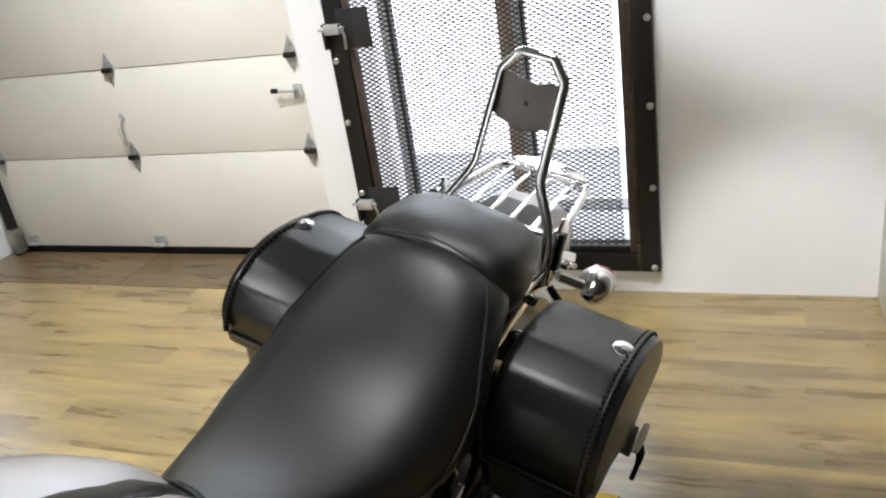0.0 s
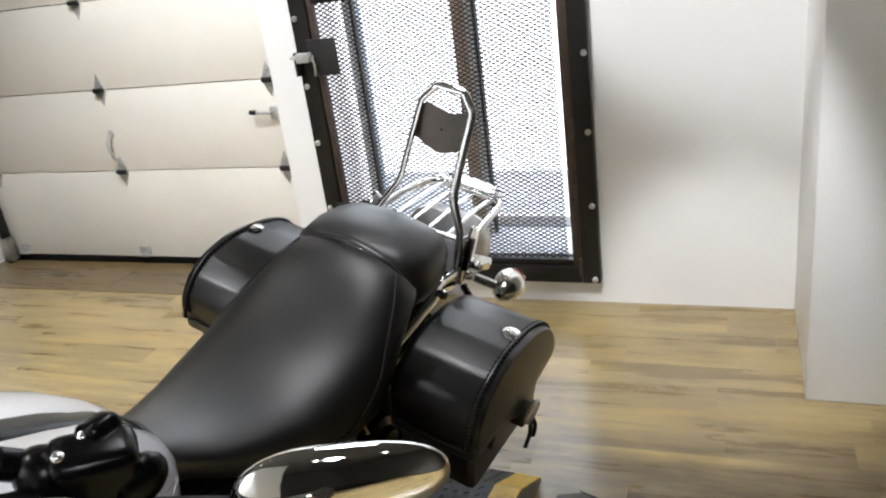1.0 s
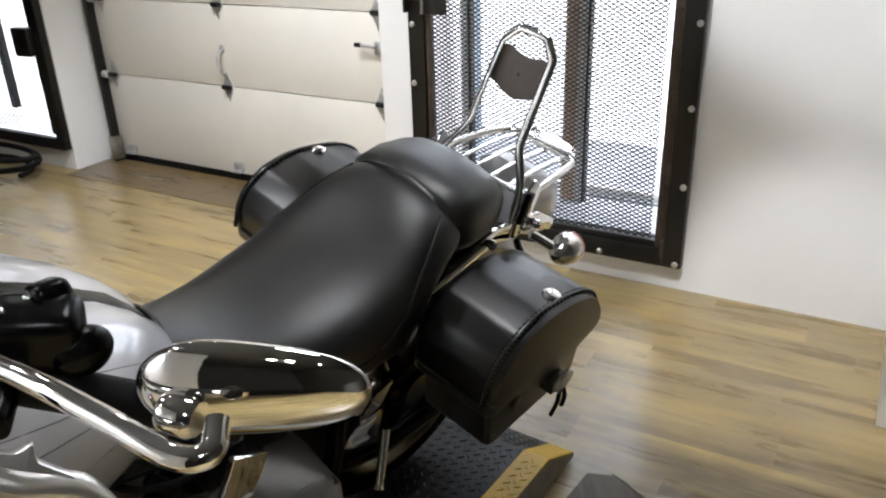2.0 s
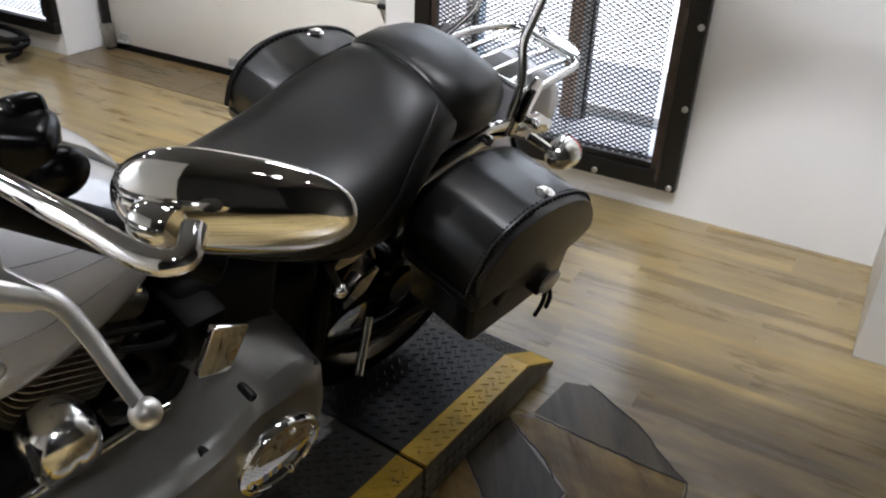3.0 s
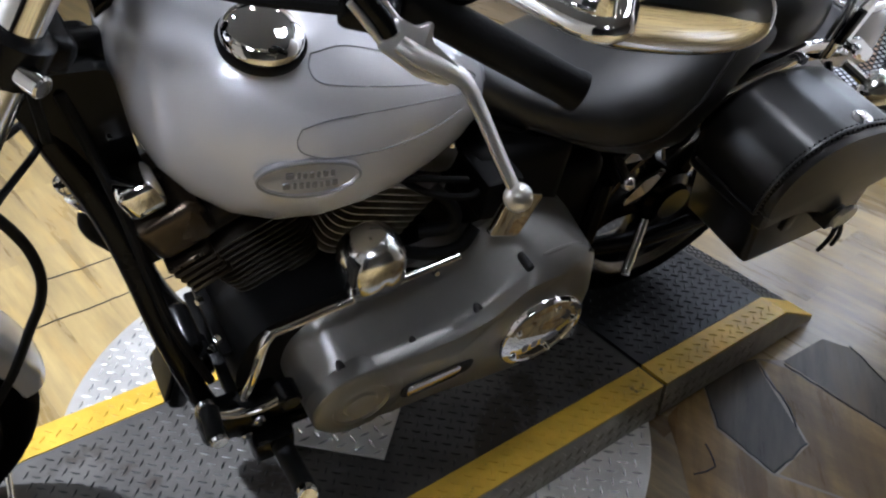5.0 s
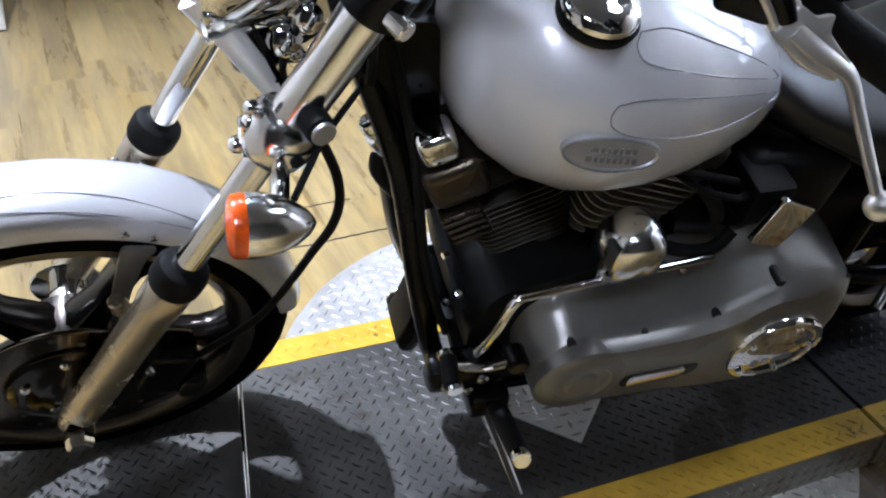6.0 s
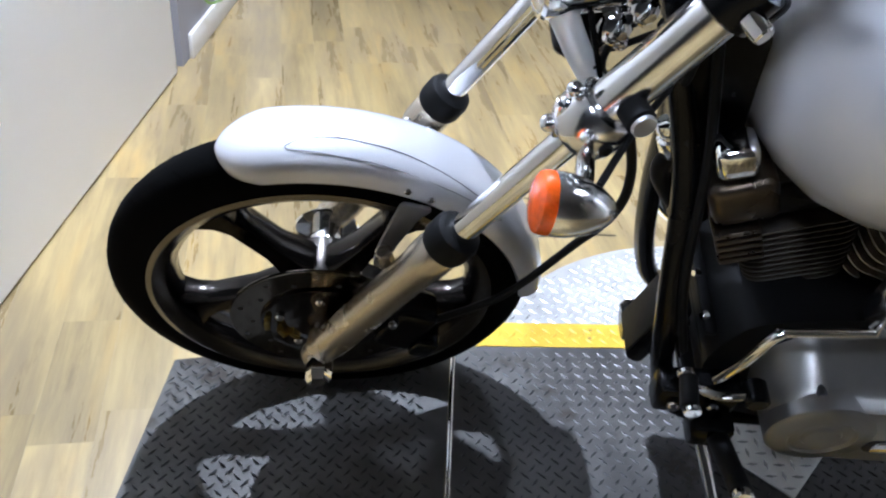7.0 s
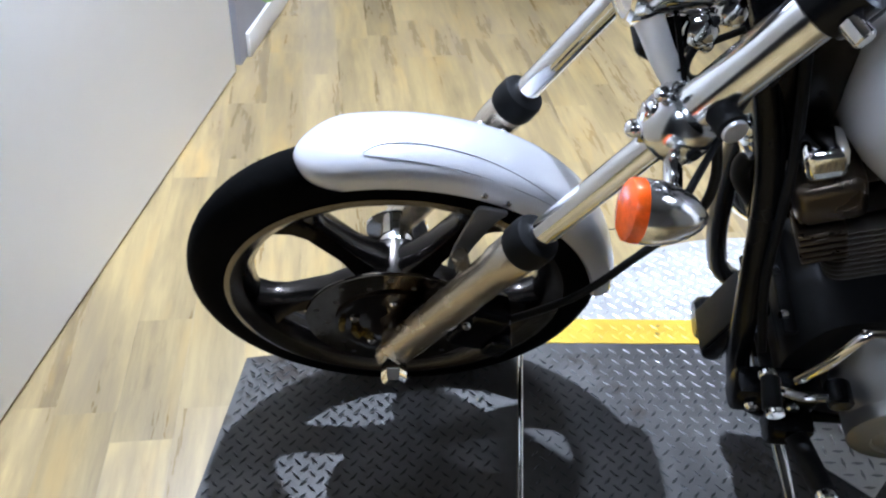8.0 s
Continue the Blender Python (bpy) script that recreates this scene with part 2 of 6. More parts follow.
M_WHEEL = material("dark_cast_wheel", (0.024, 0.021, 0.018), 0.20, 0.9, var=0.15, scale=12)
M_RIMLIP = material("machined_rim_lip", (0.12, 0.107, 0.088), 0.24, 0.9, var=0.15, scale=20)
M_DISC = material("brake_disc_steel", (0.14, 0.122, 0.092), 0.10, 1.0, var=0.15, scale=40)
M_DARKCHROME = material("dark_polished_steel", (0.085, 0.077, 0.066), 0.10, 1.0, var=0.15, scale=25, rough_var=0.05)
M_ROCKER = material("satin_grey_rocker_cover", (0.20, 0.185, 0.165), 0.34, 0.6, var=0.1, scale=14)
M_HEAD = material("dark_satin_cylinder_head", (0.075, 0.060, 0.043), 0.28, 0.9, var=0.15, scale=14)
M_SOFTCHROME = material("brushed_chrome", (0.80, 0.80, 0.79), 0.16, 1.0, var=0.03, scale=20)
# front fins: same part, base colour darkened for shade
M_SHADEFIN = material("shaded_fin_edge", (0.05, 0.043, 0.034), 0.40, 0.7, var=0.3, scale=30)
M_AMBER = material("amber_lens", (0.78, 0.10, 0.002), 0.22, var=0.30, scale=60, coat=0.3)
M_REDLENS = material("red_lens", (0.35, 0.01, 0.01), 0.15, coat=0.5)
M_GLASSY = material("clear_lens", (0.75, 0.76, 0.76), 0.08, 0.3, coat=1.0)
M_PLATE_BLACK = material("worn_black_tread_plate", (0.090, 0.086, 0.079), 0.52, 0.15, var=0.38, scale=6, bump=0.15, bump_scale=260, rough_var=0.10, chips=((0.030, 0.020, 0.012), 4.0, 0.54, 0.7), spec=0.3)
# rear pieces: much darker base colour than the deck
M_PLATE_REAR = material("darker_black_tread_plate", (0.014, 0.014, 0.015), 0.42, 0.1, var=0.35, scale=6, bump=0.15, bump_scale=260, rough_var=0.10, spec=0.35)
M_TREAD_BLACK = material("black_tread_ridge", (0.012, 0.012, 0.012), 0.34, 0.0, var=0.45, scale=9, rough_var=0.1)
M_YELLOW = material("yellow_safety_paint", (0.69, 0.44, 0.036), 0.42, var=0.20, scale=11, bump=0.15, rough_var=0.1, chips=((0.05, 0.035, 0.015), 17.0, 0.64, 0.85))
M_ALU = material("bare_aluminium_tread_plate", (0.66, 0.648, 0.615), 0.34, 0.5, var=0.14, scale=9, bump=0.08, rough_var=0.08)
# polished ridges; the brighter base also paints in their highlights
M_ALU_RIDGE = material("polished_highlight_ridge", (0.84, 0.835, 0.82), 0.22, 0.7, var=0.10, scale=30, rough_var=0.06)
M_SIDE = material("scuffed_side_plate", (0.25, 0.235, 0.20), 0.36, 0.7, var=0.4, scale=14)
M_BACKPLATE = material("bare_brown_steel_plate", (0.10, 0.085, 0.075), 0.42, 0.5, var=0.25, scale=15)
M_GREEN = material("green_cable_jacket", (0.22, 0.42, 0.06), 0.5)
M_DAY = glow("overcast_daylight", (0.96, 0.98, 1.0), 2.8)
M_DAYBLUE = glow("pale_blue_daylight_glow", (0.62, 0.77, 0.92), 0.85)
M_LAMP = glow("lamp_face", (1.0, 0.94, 0.84), 60.0)


# ---- mesh helpers ----
def part(name, bm, mat, parent=None, label="", sharp=38):
    me = bpy.data.meshes.new(name)
    bmesh.ops.recalc_face_normals(bm, faces=bm.faces[:])
    bm.to_mesh(me)
    bm.free()
    me.materials.append(mat)
    for p in me.polygons:
        p.use_smooth = True
    me.set_sharp_from_angle(angle=radians(sharp))
    ob = new(name, me)
    ob.parent = parent
    if label:
        tagged(ob, label=label)
    return ob


def share(name, me, parent, m):
    ob = new(name, me)
    ob.parent = parent
    ob.matrix_local = m
    return ob


def thing(name, label, category, m=None, group="", kind=""):
    ob = new(name)
    ob.empty_display_size = 0.1
    ob.matrix_world = m or Matrix()
    return tagged(ob, label, category, group, kind)


def merge(bm, tmp):
    me = bpy.data.meshes.new("tmp")
    tmp.to_mesh(me)
    tmp.free()
    bm.from_mesh(me)
    bpy.data.meshes.remove(me)
    return bm


def box(bm, centre, size, bevel=0.0, turn=None, seg=2):
    tmp = bmesh.new()
    bmesh.ops.create_cube(tmp, size=1.0)
    for v in tmp.verts:
        v.co = Vector((v.co.x * size[0], v.co.y * size[1], v.co.z * size[2]))
    if bevel:
        bmesh.ops.bevel(tmp, geom=tmp.edges[:], offset=bevel, segments=seg, affect="EDGES", profile=0.5)
    m = Matrix.Translation(centre) @ (turn or Matrix())
    bmesh.ops.transform(tmp, matrix=m, verts=tmp.verts)
    return merge(bm, tmp)


def rings(bm, rows, closed_ends=True):
    made = [[bm.verts.new(p) for p in r] for r in rows]
    n = len(made[0])
    for a, b in zip(made, made[1:]):
        for i in range(n):
            bm.faces.new((a[i], a[(i + 1) % n], b[(i + 1) % n], b[i]))
    if closed_ends:
        bm.faces.new(made[0][::-1])
        bm.faces.new(made[-1])
    return bm


def sring(x, hw, top, bottom, n=28, p=2.4, yc=0.0, lift=0.0):
    """A rounded cross-section at x: half width, top and bottom; lift raises the widest line."""
    out = []
    mid, h = (top + bottom) / 2, (top - bottom) / 2
    for i in range(n):
        a = 2 * math.pi * i / n
        c, s = math.cos(a), math.sin(a)
        y = hw * math.copysign(abs(c) ** (2 / p), c)
        z = h * math.copysign(abs(s) ** (2 / p), s)
        out.append(Vector((x, yc + y, mid + z + lift * (1 - abs(s)))))
    return out


def axes_of(d):
    d = Vector(d).normalized()
    u = d.cross(Vector((0, 0, 1)))
    if u.length < 1e-3:
        u = d.cross(Vector((1, 0, 0)))
    u.normalize()
    return u, d.cross(u), d


def lathe(bm, prof, origin, axis, seg=24, closed=False):
    """Profile of (radius, height) turned round an axis; closed joins the last ring to the first."""
    u, v, d = axes_of(axis)
    o = Vector(origin)
    rows = []
    for r, h in prof:
        rows.append([o + d * h + (u * math.cos(2 * math.pi * i / seg) + v * math.sin(2 * math.pi * i / seg)) * max(r, 1e-4) for i in range(seg)])
    if closed:
        rows.append(rows[0])
        made = [[bm.verts.new(p) for p in r] for r in rows[:-1]]
        made.append(made[0])
        for a, b in zip(made, made[1:]):
            for i in range(seg):
                bm.faces.new((a[i], a[(i + 1) % seg], b[(i + 1) % seg], b[i]))
        return bm
    return rings(bm, rows)


def rod(bm, a, b, r, r2=None, seg=14):
    a, b = Vector(a), Vector(b)
    h = (b - a).length
    r2 = r if r2 is None else r2
    e = min(r, r2, h) * 0.18
    return lathe(bm, [(r - e, 0), (r, e), (r2, h - e), (r2 - e, h)], a, b - a, seg)


def spline(pts, steps=6):
    pts = [Vector(p) for p in pts]
    if len(pts) < 3:
        return pts
    ext = [2 * pts[0] - pts[1]] + pts + [2 * pts[-1] - pts[-2]]
    out = []
    for i in range(1, len(ext) - 2):
        p0, p1, p2, p3 = ext[i - 1:i + 3]
        for k in range(steps):
            t = k / steps
            out.append(0.5 * ((2 * p1) + (p2 - p0) * t + (2 * p0 - 5 * p1 + 4 * p2 - p3) * t * t + (3 * p1 - p0 - 3 * p2 + p3) * t ** 3))
    out.append(pts[-1])
    return out


def tube(bm, pts, r, seg=10, steps=6, r2=None, flat=1.0):
    pts = spline(pts, steps)
    n = len(pts)
    d0 = (pts[1] - pts[0]).normalized()
    u, _, _ = axes_of(d0)
    rows = []
    for i, p in enumerate(pts):
        d = (pts[min(i + 1, n - 1)] - pts[max(i - 1, 0)]).normalized()
        u = (u - d * u.dot(d)).normalized()
        v = d.cross(u)
        rr = r if r2 is None else r + (r2 - r) * i / (n - 1)
        rows.append([p + (u * math.cos(2 * math.pi * k / seg) + v * math.sin(2 * math.pi * k / seg) * flat) * rr for k in range(seg)])
    return rings(bm, rows)


def prism(bm, outline, origin, u, v, depth, bevel=0.0, seg=2):
    """A flat outline in the plane of u and v, thickened along u x v, with rounded rims."""
    o, u, v = Vector(origin), Vector(u).normalized(), Vector(v).normalized()
    w = u.cross(v)
    tmp = bmesh.new()
    lo = [tmp.verts.new(o + u * a + v * b) for a, b in outline]
    hi = [tmp.verts.new(o + u * a + v * b + w * depth) for a, b in outline]
    n = len(outline)
    tmp.faces.new(lo[::-1])
    top = tmp.faces.new(hi)
    for i in range(n):
        tmp.faces.new((lo[i], lo[(i + 1) % n], hi[(i + 1) % n], hi[i]))
    bmesh.ops.recalc_face_normals(tmp, faces=tmp.faces[:])
    if bevel:
        bmesh.ops.bevel(tmp, geom=list(top.edges), offset=bevel, segments=seg, affect="EDGES", profile=0.5)
    return merge(bm, tmp)


def ellipsoid(bm, centre, radii, turn=None, u=20, v=12):
    tmp = bmesh.new()
    bmesh.ops.create_uvsphere(tmp, u_segments=u, v_segments=v, radius=1.0)
    m = Matrix.Translation(centre) @ (turn or Matrix()) @ Matrix.Diagonal((*radii, 1))
    bmesh.ops.transform(tmp, matrix=m, verts=tmp.verts)
    return merge(bm, tmp)


def bolt(bm, place, axis, r=0.006, h=0.005, seg=8):
    return lathe(bm, [(r, 0), (r, h * 0.6), (r * 0.7, h)], place, axis, seg)


def rounded(points, radius=0.02, seg=4):
    """Rounds the corners of a closed outline of (u, v)."""
    out = []
    n = len(points)
    for i in range(n):
        p, a, b = Vector(points[i]), Vector(points[i - 1]), Vector(points[(i + 1) % n])
        da, db = a - p, b - p
        r = min(radius, da.length * 0.45, db.length * 0.45)
        s, e = p + da.normalized() * r, p + db.normalized() * r
        for k in range(seg + 1):
            t = k / seg
            q = s * (1 - t) ** 2 + p * 2 * t * (1 - t) + e * t ** 2
            out.append((q.x, q.y))
    return out


def plain(name, bm, mat, label="", category="", kind="structure", sharp=38):
    return tagged(part(name, bm, mat, None, "", sharp), label, category, "", kind)


# ---- the room: walls, ceiling, openings ----
WALL_Y, DOOR_Y, T = 4.27, 4.53, 0.30
DOOR_X0, DOOR_X1, DOOR_TOP = -1.58, 0.54, 2.15
WIN = (0.755, 1.785, 0.155, 2.60)      # opening behind the grille: x0, x1, z0, z1
WIN2 = (-2.76, -1.64, 0.16, 1.75)   # opening of the far window


def wall_with_holes(name, x0, x1, y0, y1, z1, holes, mat, label):
    """A wall along x with rectangular openings, made of butted blocks."""
    bm = bmesh.new()
    xs = sorted({x0, x1, *[h[0] for h in holes], *[h[1] for h in holes]})
    for a, b in zip(xs, xs[1:]):
        inside = [h for h in holes if h[0] <= a and h[1] >= b]
        spans, z = [], 0.0
        for h in sorted(inside, key=lambda h: h[2]):
            if h[2] > z:
                spans.append((z, h[2]))
            z = h[3]
        spans.append((z, z1))
        for lo, hi in spans:
            box(bm, ((a + b) / 2, (y0 + y1) / 2, (lo + hi) / 2), (b - a, y1 - y0, hi - lo))
    bmesh.ops.remove_doubles(bm, verts=bm.verts, dist=1e-5)
    return plain(name, bm, mat, label, "wall")


wall_with_holes("wall_north", -4.2, 2.523, WALL_Y, WALL_Y + T, CEILING,
                [(DOOR_X0, DOOR_X1, 0.0, DOOR_TOP), WIN, WIN2], M_WALL, "white painted wall with a garage door and grilled windows")
bm = bmesh.new()
box(bm, (3.523, 4.118, CEILING / 2), (2.0, 0.886, CEILING), 0.004)
plain("wall_east", bm, M_WALL, "white painted wall block standing forward of the window wall", "wall")
# unseen walls close the room, kept dark so little light bounces back
bm = bmesh.new()
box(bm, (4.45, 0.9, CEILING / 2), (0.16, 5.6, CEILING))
plain("wall_far_east", bm, M_DARKWALL, "unseen side wall, dark grey to cut bounced light", "wall")
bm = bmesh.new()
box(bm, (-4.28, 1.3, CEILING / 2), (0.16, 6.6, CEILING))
plain("wall_west", bm, M_DARKWALL, "unseen side wall, dark grey to cut bounced light", "wall")
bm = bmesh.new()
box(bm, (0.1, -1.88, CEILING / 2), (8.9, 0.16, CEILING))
plain("wall_south", bm, M_DARKWALL, "unseen rear wall, dark grey to cut bounced light", "wall")
bm = bmesh.new()
box(bm, (0.1, 1.3, CEILING + 0.06), (9.1, 6.8, 0.12))
plain("ceiling", bm, M_CEILING, "unseen ceiling, dark grey to cut bounced light", "ceiling")

# the slanting wall by the front wheel: grey wall with a white panel standing against it
ANG = math.atan(-0.225)
slant = Matrix.Translation((-0.428, 0.816, 0)) @ Matrix.Rotation(ANG, 4, "Z")
bm = bmesh.new()
box(bm, (-1.272, -0.075, CEILING / 2), (2.656, 0.11, CEILING))
grey = plain("wall_grey", bm, M_GREYWALL, "grey painted wall beside the white partition", "wall")
grey.matrix_world = slant
bm = bmesh.new()
box(bm, (-1.30, -0.011, 0.045), (2.58, 0.014, 0.09), 0.003)
base = plain("baseboard", bm, M_BASE, "off-white baseboard along the grey wall", "baseboard")
base.matrix_world = slant
bm = bmesh.new()
box(bm, (1.36, -0.085, CEILING / 2 + 0.003), (2.60, 0.13, CEILING - 0.006), 0.004)
pan = plain("wall_white_panel", bm, M_PANEL, "smooth white partition wall", "wall")
pan.matrix_world = slant @ Matrix.Translation((0.055, 0.0, 0))
bm = bmesh.new()
box(bm, (-1.66, 1.035, CEILING / 2 + 0.003), (1.02, 0.17, CEILING - 0.006), 0.004)
plain("wall_white_block", bm, M_WALL, "white painted wall block beyond the grey wall", "wall")
cable = thing("hanging_cable", "thin green cable hanging down the grey wall", "cable", slant)
bm = bmesh.new()
tube(bm, [(-0.10, 0.004, 0.62), (-0.075, 0.006, 0.45), (-0.085, 0.008, 0.30), (-0.15, 0.012, 0.16), (-0.30, 0.02, 0.11)], 0.0045, 8)
part("cord", bm, M_GREEN, cable)

# ---- floor: subfloor, planks, repairs ----
bm = bmesh.new()
box(bm, (0.1, 1.3, -0.106), (9.2, 6.9, 0.2))
floor = plain("floor", bm, M_SUBFLOOR, "pale oak laminate floor of long staggered boards", "floor")
bm = bmesh.new()
box(bm, (0.0, 5.9, -0.36), (40.0, 2.5, 0.1))
plain("ground", bm, M_SILL, "pale concrete ground outside", "ground")

brown = thing("threshold_board", "worn brown timber boards in front of the garage door", "board", Matrix.Translation((0, 0, 0)))
for k, (xa, xb) in enumerate([(-1.565, -0.60), (-0.597, 0.534)]):
    for j in range(3):
        bm = bmesh.new()
        box(bm, ((xa + xb) / 2, 4.185 + 0.058 + j * 0.117, -0.001), (xb - xa, 0.1162, 0.008), 0.001, seg=1)
        part("plank", bm, M_BROWNBOARD, brown)


# ---- garage door ----
garage = thing("door_1", "closed cream sectional garage door with steel hinges", "garage door", kind="structure")
ZS = [0.035, 0.508, 0.918, 1.328, 1.738, 2.148]
for a, b in zip(ZS, ZS[1:]):
    bm = bmesh.new()
    box(bm, (-0.52, DOOR_Y + 0.025, (a + b) / 2), (2.11, 0.05, b - a - 0.005), 0.003)
    part("panel", bm, M_DOOR, garage)
bm = bmesh.new()
box(bm, (-0.52, DOOR_Y + 0.055, 1.07), (2.14, 0.01, 2.2))
part("backing", bm, M_GAP, garage)
bm = bmesh.new()
box(bm, (-0.52, DOOR_Y + 0.012, 0.017), (2.11, 0.04, 0.033), 0.006)
part("bottom_seal", bm, M_RUBBER, garage, "black rubber bottom seal")


def hinge(x, z):
    h = part("hinge", prism(bmesh.new(), [(-0.034, 0), (0, 0.078), (0.034, 0), (0, -0.078)], (x, DOOR_Y - 0.001, z), (1, 0, 0), (0, 0, 1), 0.004), M_GALV, garage, "diamond-shaped galvanised hinge")
    bm = bmesh.new()
    rod(bm, (x - 0.026, DOOR_Y - 0.017, z), (x + 0.026, DOOR_Y - 0.017, z), 0.011)
    box(bm, (x, DOOR_Y - 0.012, z - 0.004), (0.05, 0.02, 0.018), 0.003)
    part("knuckle", bm, M_IRON, h)
    bm = bmesh.new()
    for dz in (-0.045, 0.045):
        bolt(bm, (x, DOOR_Y - 0.004, z + dz), (0, -1, 0), 0.008, 0.006)
    part("screw", bm, M_BOLT, h)


for hx in (-1.437, -0.583, 0.362):
    for hz in ZS[1:4]:
        hinge(hx, hz)
bm = bmesh.new()
tube(bm, [(-0.592, DOOR_Y - 0.004, 0.695), (-0.592, DOOR_Y - 0.035, 0.675), (-0.590, DOOR_Y - 0.045, 0.635), (-0.587, DOOR_Y - 0.035, 0.585), (-0.587, DOOR_Y - 0.004, 0.568)], 0.007, 8)
ellipsoid(bm, (-0.592, DOOR_Y - 0.004, 0.700), (0.016, 0.006, 0.02))
part("handle", bm, M_GALV, garage, "worn steel lift handle")
bm = bmesh.new()
box(bm, (0.362, DOOR_Y - 0.010, 0.765), (0.040, 0.016, 0.06), 0.006)
rod(bm, (0.362, DOOR_Y - 0.03, 0.77), (0.275, DOOR_Y - 0.03, 0.775), 0.007)
lt = part("slide_latch", bm, M_GALV, garage, "steel slide latch")
bm = bmesh.new()
rod(bm, (0.28, DOOR_Y - 0.03, 0.775), (0.248, DOOR_Y - 0.033, 0.777), 0.010)
part("knob", bm, M_RUBBER, lt)
for bx in (-1.40, -0.582, 0.33):
    bm = bmesh.new()
    box(bm, (bx, DOOR_Y - 0.006, 0.075), (0.065, 0.012, 0.05), 0.003)
    box(bm, (bx, DOOR_Y - 0.022, 0.056), (0.065, 0.035, 0.008), 0.002)
    part("bottom_bracket", bm, M_GALV, garage)
track = thing("door_track", "dark steel roller track beside the garage door", "track")
bm = bmesh.new()
box(bm, (DOOR_X0 + 0.075, DOOR_Y - 0.03, 1.10), (0.028, 0.05, 2.2), 0.003)
part("rail", bm, M_IRON, track)
bm = bmesh.new()
box(bm, (DOOR_X0 + 0.095, DOOR_Y - 0.045, 0.085), (0.06, 0.05, 0.13), 0.006)
part("bracket", bm, M_SIDE, track)
for hz in ZS[1:4]:
    bm = bmesh.new()
    rod(bm, (DOOR_X0 + 0.06, DOOR_Y - 0.03, hz), (DOOR_X0 + 0.12, DOOR_Y - 0.03, hz), 0.02)
    part("roller", bm, M_GALV, track)


# ---- the grilled window ----
def expanded_mesh(x0, x1, z0, z1, y, cw, ch, r):
    """Diamond strands of expanded metal, as one light mesh."""
    verts, faces = [], []

    def strand(ax, az, bx, bz):
        d = Vector((bx - ax, 0, bz - az)).normalized()
        nrm = Vector((-d.z, 0, d.x)) * r
        i = len(verts)
        for px, pz, dy in ((ax, az, -1), (bx, bz, 1)):
            p = Vector((px, y + dy * r * 0.9, pz))
            verts.extend([p + nrm, p + Vector((0, -r * 1.1, 0)), p - nrm, p + Vector((0, r * 1.1, 0))])
        for k in range(4):
            faces.append((i + k, i + (k + 1) % 4, i + 4 + (k + 1) % 4, i + 4 + k))

    nx, nz = int((x1 - x0) / cw), int((z1 - z0) / ch)
    for i in range(nx):
        for j in range(nz):
            cx, cz = x0 + (i + 0.5) * cw, z0 + (j + 0.5) * ch
            strand(cx - cw / 2, cz, cx, cz + ch / 2)
            strand(cx, cz + ch / 2, cx + cw / 2, cz)
            strand(cx - cw / 2, cz, cx, cz - ch / 2)
            strand(cx, cz - ch / 2, cx + cw / 2, cz)
    me = bpy.data.meshes.new("expanded_mesh")
    me.from_pydata([tuple(v) for v in verts], [], faces)
    me.materials.append(M_MESH)
    return me


GX0, GX1, GZ0, GZ1 = 0.703, 1.833, 0.101, 2.66
grille = thing("security_grille", "dark steel security grille with expanded metal mesh over the window", "window grille")
FY = WALL_Y - 0.022
for name, c, s in (("rail", ((GX0 + GX1) / 2, FY, GZ0 + 0.035), (GX1 - GX0 - 0.142, 0.044, 0.07)), ("rail", ((GX0 + GX1) / 2, FY, GZ1 - 0.03), (GX1 - GX0 - 0.142, 0.044, 0.05)),
                   ("stile", (GX0 + 0.035, FY, (GZ0 + GZ1) / 2), (0.07, 0.044, GZ1 - GZ0)), ("stile", (GX1 - 0.035, FY, (GZ0 + GZ1) / 2), (0.07, 0.044, GZ1 - GZ0))):
    part(name, box(bmesh.new(), c, s, 0.004), M_IRON, grille)
for c, s in (((GX1 - 0.088, FY + 0.004, 1.36), (0.034, 0.03, 2.46)), ((GX0 + 0.083, FY + 0.004, 1.36), (0.022, 0.03, 2.46))):
    part("gate_stile", box(bmesh.new(), c, s, 0.003), M_RUST, grille, "rust-brown inner gate stile")
for c, s in (((1.265, FY + 0.004, GZ0 + 0.083), (0.93, 0.03, 0.024)), ((1.265, FY + 0.004, GZ1 - 0.064), (0.93, 0.03, 0.016))):
    part("gate_rail", box(bmesh.new(), c, s, 0.003), M_IRON, grille)
part("mid_rail", box(bmesh.new(), (1.265, FY + 0.003, 1.262), (0.93, 0.034, 0.05), 0.003), M_IRON, grille, "dark steel middle rail")
me = expanded_mesh(GX0 + 0.09, GX1 - 0.10, GZ0 + 0.09, GZ1 - 0.065, FY + 0.006, 0.0295, 0.0168, 0.0026)
mesh_part = new("expanded_mesh", me)
mesh_part.parent = grille
tagged(mesh_part, "diamond expanded metal mesh", kind="stuff")
for z in (0.17, 0.46, 0.72, 1.0, 1.22, 1.80):
    bm = bmesh.new()
    rod(bm, (GX1 - 0.073, FY - 0.02, z - 0.035), (GX1 - 0.073, FY - 0.02, z + 0.035), 0.008)
    part("hinge_barrel", bm, M_RUST, grille)
for bx, bz in ((1.812, 0.118), (1.524, 0.120), (1.16, 0.121), (0.79, 0.120), (1.816, 0.421), (1.817, 0.704), (1.818, 0.986), (0.722, 0.42), (0.722, 0.70), (0.722, 0.93), (0.722, 1.19), (0.722, 1.60), (1.818, 1.29), (1.818, 1.67)):
    part("bolt", bolt(bmesh.new(), (bx, FY - 0.022, bz), (0, -1, 0), 0.0115, 0.009, 12), M_BOLT, grille)
